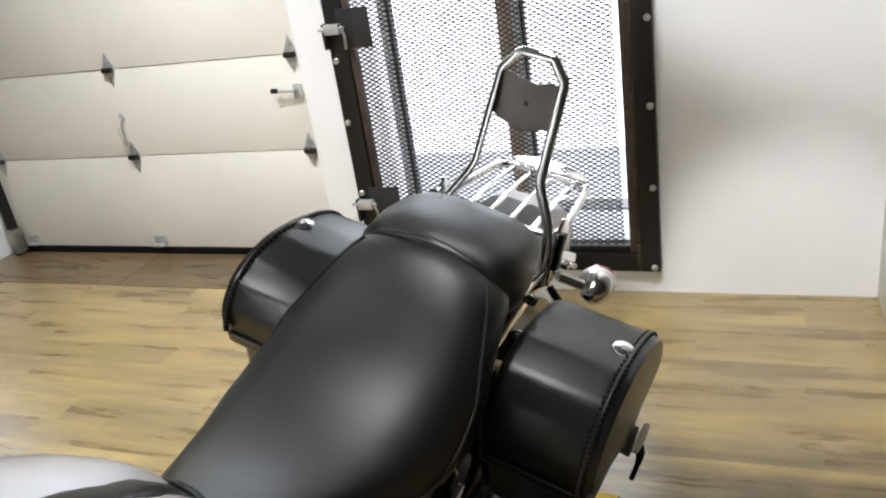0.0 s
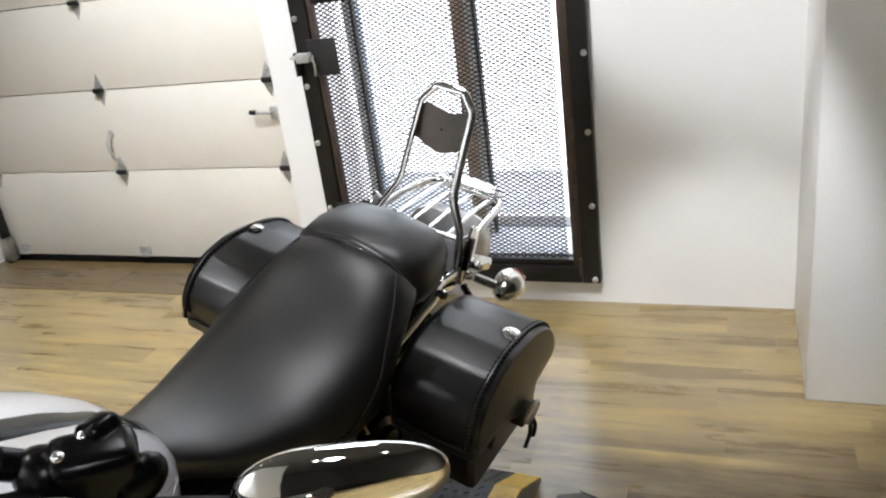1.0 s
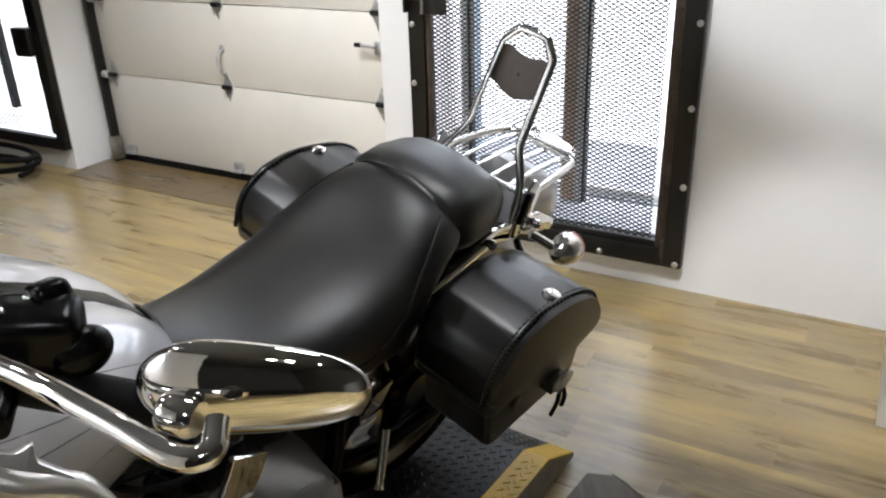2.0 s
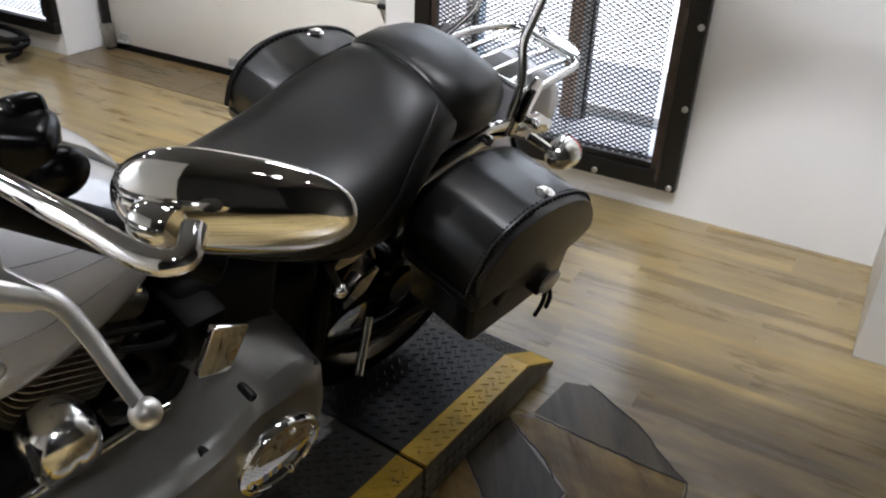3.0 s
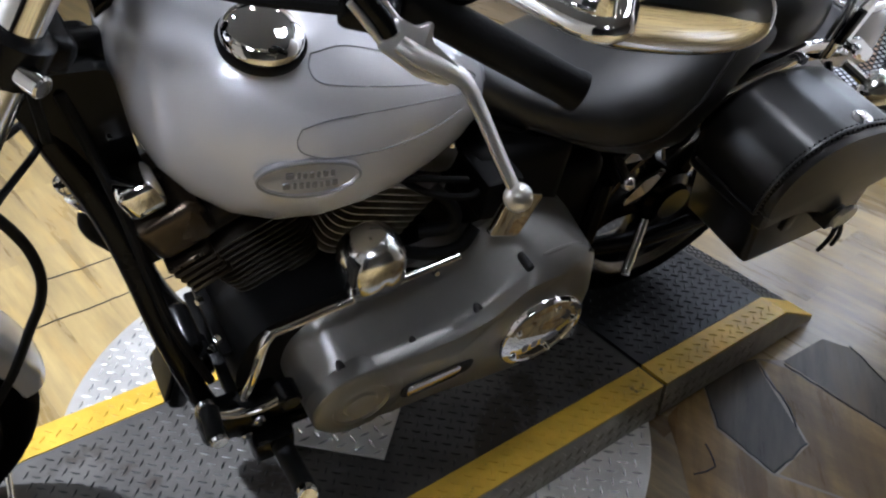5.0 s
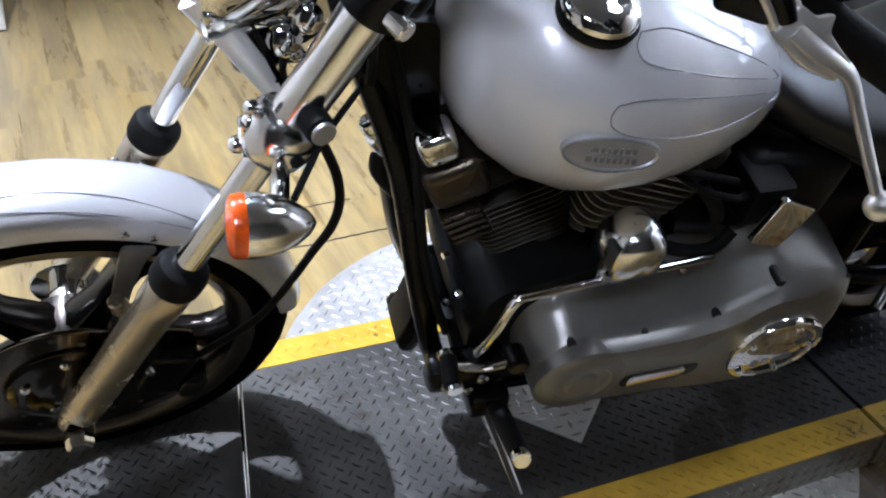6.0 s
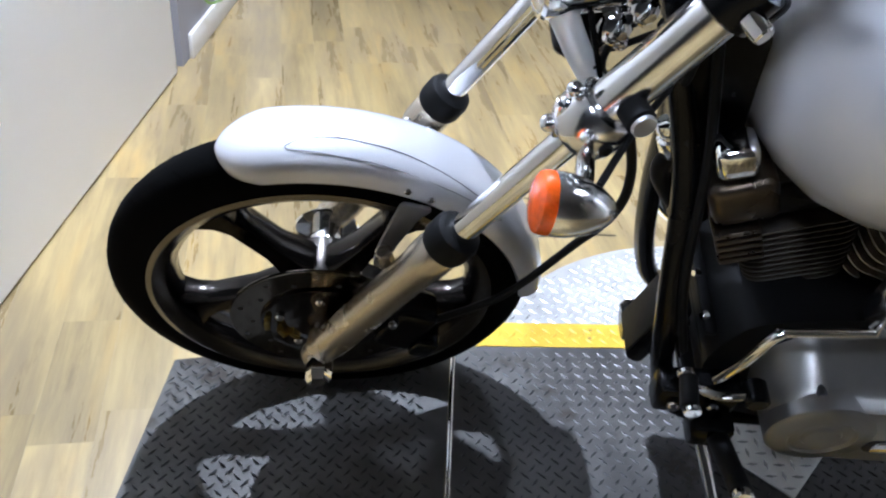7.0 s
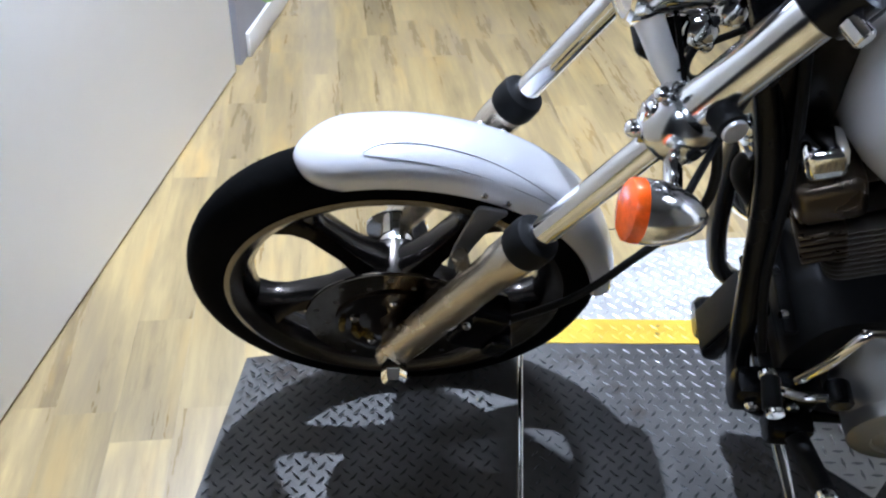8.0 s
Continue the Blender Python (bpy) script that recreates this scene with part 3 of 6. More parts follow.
for z0 in (0.97, 0.305):
    pl = part("lock_plate", box(bmesh.new(), (0.818, FY - 0.028, z0 + 0.07), (0.125, 0.006, 0.14), 0.002), M_MESH, grille, "square dark lock plate")
    bm = bmesh.new()
    box(bm, (0.743, FY - 0.045, z0 + 0.075), (0.06, 0.035, 0.035), 0.004)
    rod(bm, (0.688, FY - 0.05, z0 + 0.078), (0.788, FY - 0.05, z0 + 0.078), 0.007)
    part("slide_bolt", bm, M_GALV, pl, "worn steel slide bolt")
    bm = bmesh.new()
    tube(bm, [(0.778, FY - 0.052, z0 + 0.078), (0.791, FY - 0.058, z0 + 0.05), (0.788, FY - 0.056, z0 + 0.005)], 0.005, 8)
    part("bolt_handle", bm, M_BOLT, pl)
    part("staple", box(bmesh.new(), (0.706, FY - 0.036, z0 + 0.05), (0.012, 0.03, 0.09), 0.003), M_IRON, pl)

window_a = thing("window_1", "tall window with white and brown posts behind the grille", "window", kind="structure")
for x, w, mat, lab in ((0.812, 0.030, M_FRAME_WHITE, "white window post"), (1.286, 0.056, M_FRAME_BROWN, "brown timber window post"), (1.330, 0.030, M_FRAME_WHITE, "white window post"), (1.352, 0.012, M_IRON, ""), (0.836, 0.014, M_IRON, "")):
    part("post", box(bmesh.new(), (x, 4.505, 1.385), (w, 0.04, 2.38), 0.003), mat, window_a, lab)
part("sill", box(bmesh.new(), (1.27, 4.95, 0.195), (1.60, 0.76, 0.03), 0.004), M_SILL, window_a, "pale concrete window sill")
part("sill_front", box(bmesh.new(), (1.27, 4.42, 0.180), (1.028, 0.28, 0.046), 0.004), M_SILL, window_a)
part("rail", box(bmesh.new(), (1.27, 4.60, 0.225), (1.10, 0.03, 0.035), 0.004), M_FRAME_WHITE, window_a)

# ---- the far window with its black frame ----
window_b = thing("window_2", "black-framed mesh window letting in bright daylight", "window", kind="structure")
for c, s in (((-2.20, WALL_Y - 0.02, 0.15), (1.22, 0.044, 0.06)), ((-2.20, WALL_Y - 0.02, 1.76), (1.22, 0.044, 0.06)), ((-1.62, WALL_Y - 0.02, 0.955), (0.06, 0.044, 1.548)), ((-2.78, WALL_Y - 0.02, 0.955), (0.06, 0.044, 1.548)), ((-1.695, WALL_Y + 0.0, 0.955), (0.035, 0.03, 1.52))):
    part("frame", box(bmesh.new(), c, s, 0.004), M_IRON, window_b)
part("lock_box", box(bmesh.new(), (-1.705, WALL_Y - 0.06, 0.72), (0.13, 0.05, 0.15), 0.006), M_IRON, window_b, "black lock box")
wb = new("expanded_mesh", expanded_mesh(-2.74, -1.715, 0.19, 1.72, WALL_Y + 0.02, 0.034, 0.020, 0.0022))
wb.parent = window_b
tagged(wb, kind="stuff")
for x in (-2.07, -2.5):
    part("post", box(bmesh.new(), (x, 4.58, 0.95), (0.05, 0.04, 1.5), 0.003), M_IRON, window_b)

hose = thing("rubber_hose", "coiled black rubber hose on the floor below the far window", "hose", Matrix.Translation((-1.98, 4.02, 0)))
bm = bmesh.new()
pts = [(0.24 * math.cos(a) * (1 + 0.04 * k), 0.17 * math.sin(a), 0.018 + 0.006 * k) for k, a in enumerate([i * math.pi / 6 for i in range(25)])]
tube(bm, pts, 0.016, 8, 3)
part("coil", bm, M_RUBBER, hose)

# daylight outside the openings
bm = bmesh.new()
box(bm, (0.0, 5.55, 3.2), (40, 0.1, 7.0))
plain("backdrop", bm, M_DAY, "bright overcast daylight beyond the windows", "backdrop")
# building side glows by itself, standing in for daylight on it
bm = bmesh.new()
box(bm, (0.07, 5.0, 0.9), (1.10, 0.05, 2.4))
plain("backdrop_wall", bm, M_DAYBLUE, "pale bluish building side beyond the window, glowing in place of daylight", "backdrop")

# ---- ceiling lamps, the added fill spots included ----
def ceiling_lamp(place):
    lamp = thing("unseen_spotlight", "unseen small round white ceiling spotlight, switched on", "lamp", Matrix.Translation(place), "ceiling spotlights")
    part("housing", lathe(bmesh.new(), [(0.03, 0), (0.055, -0.004), (0.058, -0.085), (0.05, -0.09), (0.046, -0.07), (0.0005, -0.068)], (0, 0, 0), (0, 0, 1), 24), M_FRAME_WHITE, lamp)
    part("lamp_face", lathe(bmesh.new(), [(0.0005, -0.0755), (0.044, -0.0755), (0.044, -0.072), (0.0005, -0.072)], (0, 0, 0), (0, 0, 1), 20), M_LAMP, lamp)
    return lamp


for lx, ly, *_ in LAMPS:
    ceiling_lamp((lx, ly, CEILING))


# ---- turntable and display platform ----
def tread(name, inside, origin, u, v, wide_u, wide_v, mat, parent, pitch=0.0210, lift=0.0022, size=0.0108, wide=0.0028):
    """Raised lozenges of tread plate, each end pointing at the side of the next, over the part of a plane that inside(a, b) allows."""
    nu, nv = int(wide_u / pitch) + 2, int(wide_v / pitch) + 2
    o, u, v = Vector(origin), Vector(u).normalized(), Vector(v).normalized()
    w = u.cross(v)
    verts, faces = [], []
    q = pitch * 0.7071
    for i in range(-nv, nu + nv):
        for j in range(-nv, nu + nv):
            a, b = (i + j + 0.5) * q, (j - i + 0.5) * q
            if not (0.008 < a < wide_u - 0.008 and 0.008 < b < wide_v - 0.008 and inside(a, b)):
                continue
            s = 1 if (i + j) % 2 else -1
            d, e = (u * 0.7071 + v * 0.7071 * s), (v * 0.7071 - u * 0.7071 * s)
            c = o + u * a + v * b
            k = len(verts)
            verts.extend([c - d * size, c - e * wide, c + d * size, c + e * wide, c - d * size * 0.55 + w * lift, c + d * size * 0.55 + w * lift])
            faces.extend([(k, k + 1, k + 5, k + 4), (k + 1, k + 2, k + 5), (k + 2, k + 3, k + 4, k + 5), (k + 3, k, k + 4)])
    me = bpy.data.meshes.new(name)
    me.from_pydata([tuple(p) for p in verts], [], faces)
    me.materials.append(mat)
    ob = new(name, me)
    ob.parent = parent
    return tagged(ob, kind="stuff")


table = thing("turntable", "round bare aluminium tread-plate turntable set on the floor", "turntable", Matrix.Translation((1.327, 2.106, 0)))
part("disc", lathe(bmesh.new(), [(0.0005, 0.001), (0.6255, 0.001), (0.6255, 0.009), (0.6235, 0.011), (0.0005, 0.011)], (0, 0, 0), (0, 0, 1), 96), M_ALU, table)
tread("tread", lambda a, b: math.hypot(a - 0.627, b - 0.627) < 0.612, (-0.627, -0.627, 0.011), (1, 0, 0), (0, 1, 0), 1.254, 1.254, M_ALU_RIDGE, table, 0.0255, 0.0030, 0.0132, 0.0036)

PH = 0.104                     # deck height
SL = 0.086                     # the platform's long edges lean by this much across, per metre
platform = thing("display_platform", "black tread-plate display platform with yellow painted edges", "platform", Matrix.Translation((1.655, 2.0, 0)) @ Matrix.Rotation(-math.atan(SL), 4, "Z"))
# own axes: x across (towards the stand side), y along (towards the rear)
W_IN, W_ST = 0.468, 0.072
Y_SEAM, Y_GAP, Y_KNEE, Y_END, Y_FRONT = -0.648, 0.579, 1.018, 1.165, -1.22
SK = -0.12                     # skew of the cross joints


def sloped(x0, x1, ya, yb, za, zb, skew_a, skew_b, mat, name, thick=0.008, label=""):
    bm = bmesh.new()
    vs = []
    for dz in (-thick, 0.0):
        for x, y, z, k in ((x0, ya, za, skew_a), (x1, ya, za, skew_a), (x1, yb, zb, skew_b), (x0, yb, zb, skew_b)):
            vs.append(bm.verts.new((x, y + k * x, z + dz)))
    for q in ((3, 2, 1, 0), (4, 5, 6, 7), (0, 1, 5, 4), (1, 2, 6, 5), (2, 3, 7, 6), (3, 0, 4, 7)):
        bm.faces.new([vs[i] for i in q])
    return part(name, bm, mat, platform, label)


XL, XR = -W_IN - W_ST, W_ST
sloped(-W_IN, 0, Y_SEAM + 0.006, Y_GAP - 0.006, PH, PH, SK, 0, M_PLATE_BLACK, "deck", label="worn black tread-plate deck")
sloped(-W_IN, 0, Y_GAP + 0.006, Y_KNEE, PH, PH, 0, 0, M_PLATE_REAR, "rear_deck", label="darker black tread-plate rear deck")
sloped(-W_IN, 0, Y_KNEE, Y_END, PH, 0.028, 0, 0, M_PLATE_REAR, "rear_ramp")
sloped(XL + 0.03, XR - 0.02, Y_FRONT, Y_SEAM - 0.006, 0.012, PH, SK, SK, M_PLATE_BLACK, "front_ramp", label="worn black tread-plate front ramp")
for x0, x1 in ((0.0015, XR), (XL, -W_IN - 0.0015)):
    sloped(x0, x1, Y_SEAM + 0.006, Y_GAP - 0.006, PH + 0.001, PH + 0.001, SK, 0, M_YELLOW, "edge_stripe", label="yellow painted edge")
    sloped(x0, x1, Y_GAP + 0.006, Y_KNEE, PH + 0.001, PH + 0.001, 0, 0, M_YELLOW, "edge_stripe", label="yellow painted edge")
    sloped(x0, x1, Y_KNEE, Y_END, PH + 0.001, 0.029, 0, 0, M_YELLOW, "edge_stripe", label="yellow painted edge")
for x in (XR, XL):
    bm = bmesh.new()
    for ya, yb in ((Y_SEAM + 0.006, Y_GAP - 0.006), (Y_GAP + 0.006, Y_KNEE)):
        sk = SK * x if ya < 0 else 0
        box(bm, (x - math.copysign(0.003, x), (ya + sk + yb) / 2, PH / 2 + 0.004), (0.006, yb - ya - sk, PH - 0.012))
    prism(bm, [(Y_KNEE, 0.012), (Y_KNEE, PH - 0.003), (Y_END, 0.026), (Y_END, 0.012)], (x, 0, 0), (0, 1, 0), (0, 0, 1), -math.copysign(0.006, x))
    part("skirt", bm, M_SIDE, platform, "scuffed steel side skirt")
bm = bmesh.new()
rod(bm, (-W_IN - 0.02, Y_SEAM - SK * -(W_IN + 0.02) * -1, PH + 0.002), (XR - 0.01, Y_SEAM + SK * (XR - 0.01), PH + 0.002), 0.0055)
part("hinge_rod", bm, M_CHROME, platform, "bright steel hinge rod")
bm = bmesh.new()
box(bm, (-0.19, 0.1, 0.05), (0.50, 1.3, 0.06))
part("core", bm, M_GAP, platform)
tread("tread", lambda a, b: Y_SEAM + SK * (a - W_IN) + 0.02 < b - 1.2 < Y_GAP - 0.02, (-W_IN, -1.2, PH), (1, 0, 0), (0, 1, 0), 0.469, 2.122, M_TREAD_BLACK, platform)
tread("tread", lambda a, b: b < Y_KNEE - Y_GAP - 0.02, (-W_IN, Y_GAP + 0.01, PH), (1, 0, 0), (0, 1, 0), 0.469, 0.469, M_TREAD_BLACK, platform)
rl = math.hypot(Y_END - Y_KNEE, PH - 0.028)
tread("tread", lambda a, b: b < rl - 0.01, (-W_IN, Y_KNEE, PH), (1, 0, 0), (0, Y_END - Y_KNEE, 0.028 - PH), 0.469, 0.184, M_TREAD_BLACK, platform)
fl = math.hypot(Y_SEAM - Y_FRONT, PH - 0.012)
tread("tread", lambda a, b: 0.012 < b - SK * (a + XL + 0.03) < fl - 0.02, (XL + 0.03, Y_FRONT, 0.012), (1, 0, 0), (0, Y_SEAM - Y_FRONT, PH - 0.012), 0.530, 0.571, M_TREAD_BLACK, platform)
for xo, n in ((0.004, 3), (XL + 0.002, 3)):
    tread("tread", lambda a, b: a < W_ST - 0.012 and Y_SEAM + 0.02 < b - 0.62 < Y_KNEE - 0.015 and abs(b - 0.62 - Y_GAP) > 0.02, (xo, -0.62, PH + 0.001), (1, 0, 0), (0, 1, 0), n * 0.0225, 1.665, M_YELLOW, platform)
tread("tread", lambda a, b: b < PH - 0.02, (XR + 0.0005, -0.55, 0.008), (0, 1, 0), (0, 0, 1), 1.456, 0.083, M_SIDE, platform)

plate = thing("stand_plate", "small square of bare aluminium tread plate lying under the side stand", "plate", Matrix.Translation((1.561, 1.986, PH + 0.0025)) @ Matrix.Rotation(math.atan2(0.787, -0.616), 4, "Z"))
part("sheet", box(bmesh.new(), (0.0965, 0.0965, 0.002), (0.193, 0.193, 0.004), 0.001, seg=1), M_ALU, plate)
tread("tread", lambda a, b: True, (0.006, 0.006, 0.004), (1, 0, 0), (0, 1, 0), 0.182, 0.182, M_ALU_RIDGE, plate, 0.0255, 0.0030, 0.0132, 0.0036)


# ---- the motorcycle; own axes: x ahead from the front axle, y to its left, z up from the tyres ----
BIKE = pose(1.1458, 1.2108, 0.0542) @ pose(0, 0, 0, 0, 0, -100.9) @ pose(0, 0, 0, 0, 1.93, 0) @ pose(0, 0, 0, -15.6, 0, 0)
bike = thing("motorcycle", "silver cruiser motorcycle with black leather saddlebags leaning on its side stand", "motorcycle", BIKE)
RAKE = radians(31.5)
UP = Vector((-math.sin(RAKE), 0, math.cos(RAKE)))           # along the fork legs
FWD = Vector((math.cos(RAKE), 0, math.sin(RAKE)))
AXLE = Vector((0, 0, 0.338))
PIVOT = Vector((-0.05, 0, 0.33))
STEER = Matrix.Translation(PIVOT) @ Matrix.Rotation(radians(5.3), 4, UP) @ Matrix.Translation(-PIVOT)


def turned(bm):
    bmesh.ops.transform(bm, matrix=STEER, verts=bm.verts)
    return bm


def fpart(name, bm, mat, parent=None, label="", sharp=38):
    return part(name, turned(bm), mat, parent or bike, label, sharp)


def tyre_profile(r, rim, half):
    out = []
    for k in range(13):
        a = math.pi * k / 12
        out.append((rim + (r - rim) * math.sin(a) ** 0.75, -half * math.cos(a) * (0.82 + 0.18 * math.sin(a))))
    return out + [(rim - 0.004, half * 0.72), (rim - 0.004, -half * 0.72)]


def wheel(name, centre, r, rim, half, put, label):
    w = put(name, lathe(bmesh.new(), tyre_profile(r, rim, half), centre, (0, 1, 0), 72, closed=True), M_TYRE, None, label)
    hb = half * 0.74
    put("rim", lathe(bmesh.new(), [(rim + 0.006, hb), (rim + 0.007, hb + 0.006), (rim - 0.002, hb + 0.008), (rim - 0.020, hb - 0.004), (rim - 0.032, 0.012), (rim - 0.032, -0.012), (rim - 0.020, -hb + 0.004), (rim - 0.002, -hb - 0.008), (rim + 0.007, -hb - 0.006), (rim + 0.006, -hb), (rim - 0.008, 0)], centre, (0, 1, 0), 72, closed=True), M_RIMLIP, w, "machined edge of a black rim")
    put("rim_well", lathe(bmesh.new(), [(rim - 0.0215, hb - 0.006), (rim - 0.034, 0.014), (rim - 0.034, -0.014), (rim - 0.0215, -hb + 0.006), (rim - 0.028, 0)], centre, (0, 1, 0), 72, closed=True), M_WHEEL, w)
    for k in range(5):
        a = radians(54 + 72 * k)
        d, s = Vector((math.cos(a), 0, math.sin(a))), Vector((-math.sin(a), 0, math.cos(a)))
        bm = bmesh.new()
        rows = []
        for q, wd, th in ((0.030, 0.042, 0.034), (0.065, 0.029, 0.030), (0.12, 0.019, 0.024), (rim - 0.075, 0.022, 0.022), (rim - 0.048, 0.034, 0.024), (rim - 0.028, 0.058, 0.027)):
            p = Vector(centre) + d * q
            rows.append([p + s * (wd * cx) + Vector((0, th * cy, 0)) for cx, cy in ((1, 0.55), (0.72, 1), (0.1, 0.55), (-0.1, 0.55), (-0.72, 1), (-1, 0.55), (-1, -0.55), (-0.72, -1), (0.72, -1), (1, -0.55))])
        rings(bm, rows)
        put("spoke", bm, M_WHEEL, w)
    put("hub", lathe(bmesh.new(), [(0.0005, -0.046), (0.045, -0.046), (0.062, -0.04), (0.066, 0.0), (0.062, 0.04), (0.045, 0.05), (0.042, 0.068), (0.0005, 0.068)], centre, (0, 1, 0), 32), M_WHEEL, w, "black cast hub")
    put("hub_sleeve", lathe(bmesh.new(), [(0.012, -0.116), (0.0285, -0.114), (0.030, -0.108), (0.030, -0.046), (0.012, -0.044)], centre, (0, 1, 0), 28), M_CHROME, w, "chrome axle sleeve")
    put("hub_flange", lathe(bmesh.new(), [(0.028, -0.106), (0.054, -0.104), (0.056, -0.101), (0.054, -0.098), (0.028, -0.096)], centre, (0, 1, 0), 40), M_CHROME, w, "chrome hub flange")
    return w


front_wheel = wheel("front_wheel", AXLE, 0.342, 0.271, 0.052, fpart, "black cast five-spoke front wheel with a grooved tyre")
# grooves across the shoulder of the tyre
bm = bmesh.new()
for k in range(44):
    a = 2 * math.pi * k / 44
    for s in (-1, 1):
        rows = []
        for q in range(3):
            aa = a + 0.035 * q * s
            y = s * (0.012 + 0.013 * q)
            rr = 0.3411 - 0.0052 * q * q
            c = AXLE + Vector((math.cos(aa) * rr, y, math.sin(aa) * rr))
            t = Vector((-math.sin(aa), 0, math.cos(aa))) * 0.0016
            o = Vector((math.cos(aa), 0, math.sin(aa))) * 0.0002
            rows.append([c + t + o, c - t + o, c - t - o, c + t - o])
        rings(bm, rows)
tagged(fpart("tread_groove", bm, M_TYRE, front_wheel), kind="stuff")
fpart("axle", rod(bmesh.new(), AXLE + Vector((0, -0.15, 0)), AXLE + Vector((0, 0.15, 0)), 0.0125), M_CHROME)
bm = bmesh.new()
lathe(bm, [(0.017, 0.155), (0.020, 0.160), (0.020, 0.186), (0.016, 0.194), (0.0005, 0.194)], AXLE, (0, 1, 0), 6)
fpart("axle_nut", bm, M_CHROME, None, "chrome axle nut")
disc = fpart("brake_disc", lathe(bmesh.new(), [(0.095, 0.078), (0.144, 0.078), (0.145, 0.081), (0.144, 0.084), (0.095, 0.084), (0.094, 0.081)], AXLE, (0, 1, 0), 64, closed=True), M_DISC, None, "polished steel brake disc")
bm = bmesh.new()
lathe(bm, [(0.04, 0.070), (0.097, 0.082), (0.097, 0.088), (0.084, 0.091), (0.064, 0.087), (0.048, 0.094), (0.03, 0.096), (0.0005, 0.096)], AXLE, (0, 1, 0), 40)
fpart("disc_carrier", bm, M_DARKCHROME, disc)
for k in range(5):
    a = radians(20 + 72 * k)
    fpart("disc_bolt", bolt(bmesh.new(), AXLE + Vector((math.cos(a) * 0.068, 0.088, math.sin(a) * 0.068)), (0, 1, 0), 0.008, 0.007), M_CHROME, disc)
# gold arcs added on the carrier in place of reflected glints
for a0, rr in ((8, 0.086), (-14, 0.067), (-30, 0.054)):
    bm = bmesh.new()
    tube(bm, [AXLE + Vector((math.cos(radians(a0 + q)) * rr, 0.0935, math.sin(radians(a0 + q)) * rr)) for q in (-10, 0, 10)], 0.0070, 8, 4, flat=0.8)
    fpart("disc_glint", bm, M_GLINT, disc, "gold-coloured arc standing in for a glint")
bm = bmesh.new()
for k in range(20):
    a = 2 * math.pi * k / 20
    rr = 0.110 + 0.020 * (k % 2)
    lathe(bm, [(0.0045, 0), (0.0045, 0.0012), (0.0005, 0.0012)], AXLE + Vector((math.cos(a) * rr, 0.0835, math.sin(a) * rr)), (0, 1, 0), 8)
tagged(fpart("vent_hole", bm, M_GAP, disc), kind="stuff")

# caliper behind the left fork leg
bm = bmesh.new()
box(bm, AXLE + Vector((-0.135, 0.092, 0.02)), (0.07, 0.06, 0.11), 0.014, Matrix.Rotation(radians(-25), 4, "Y"), 3)
box(bm, AXLE + Vector((-0.165, 0.105, -0.025)), (0.04, 0.05, 0.05), 0.01, Matrix.Rotation(radians(-25), 4, "Y"), 3)
cal = fpart("brake_caliper", bm, M_BLACK, None, "black brake caliper")
for dx, dz in ((-0.115, 0.055), (-0.155, -0.035)):
    fpart("caliper_bolt", bolt(bmesh.new(), AXLE + Vector((dx, 0.12, dz)), (0, 1, 0), 0.008, 0.008), M_CHROME, cal)

FORK_Y = {1: 0.134, -1: -0.118}


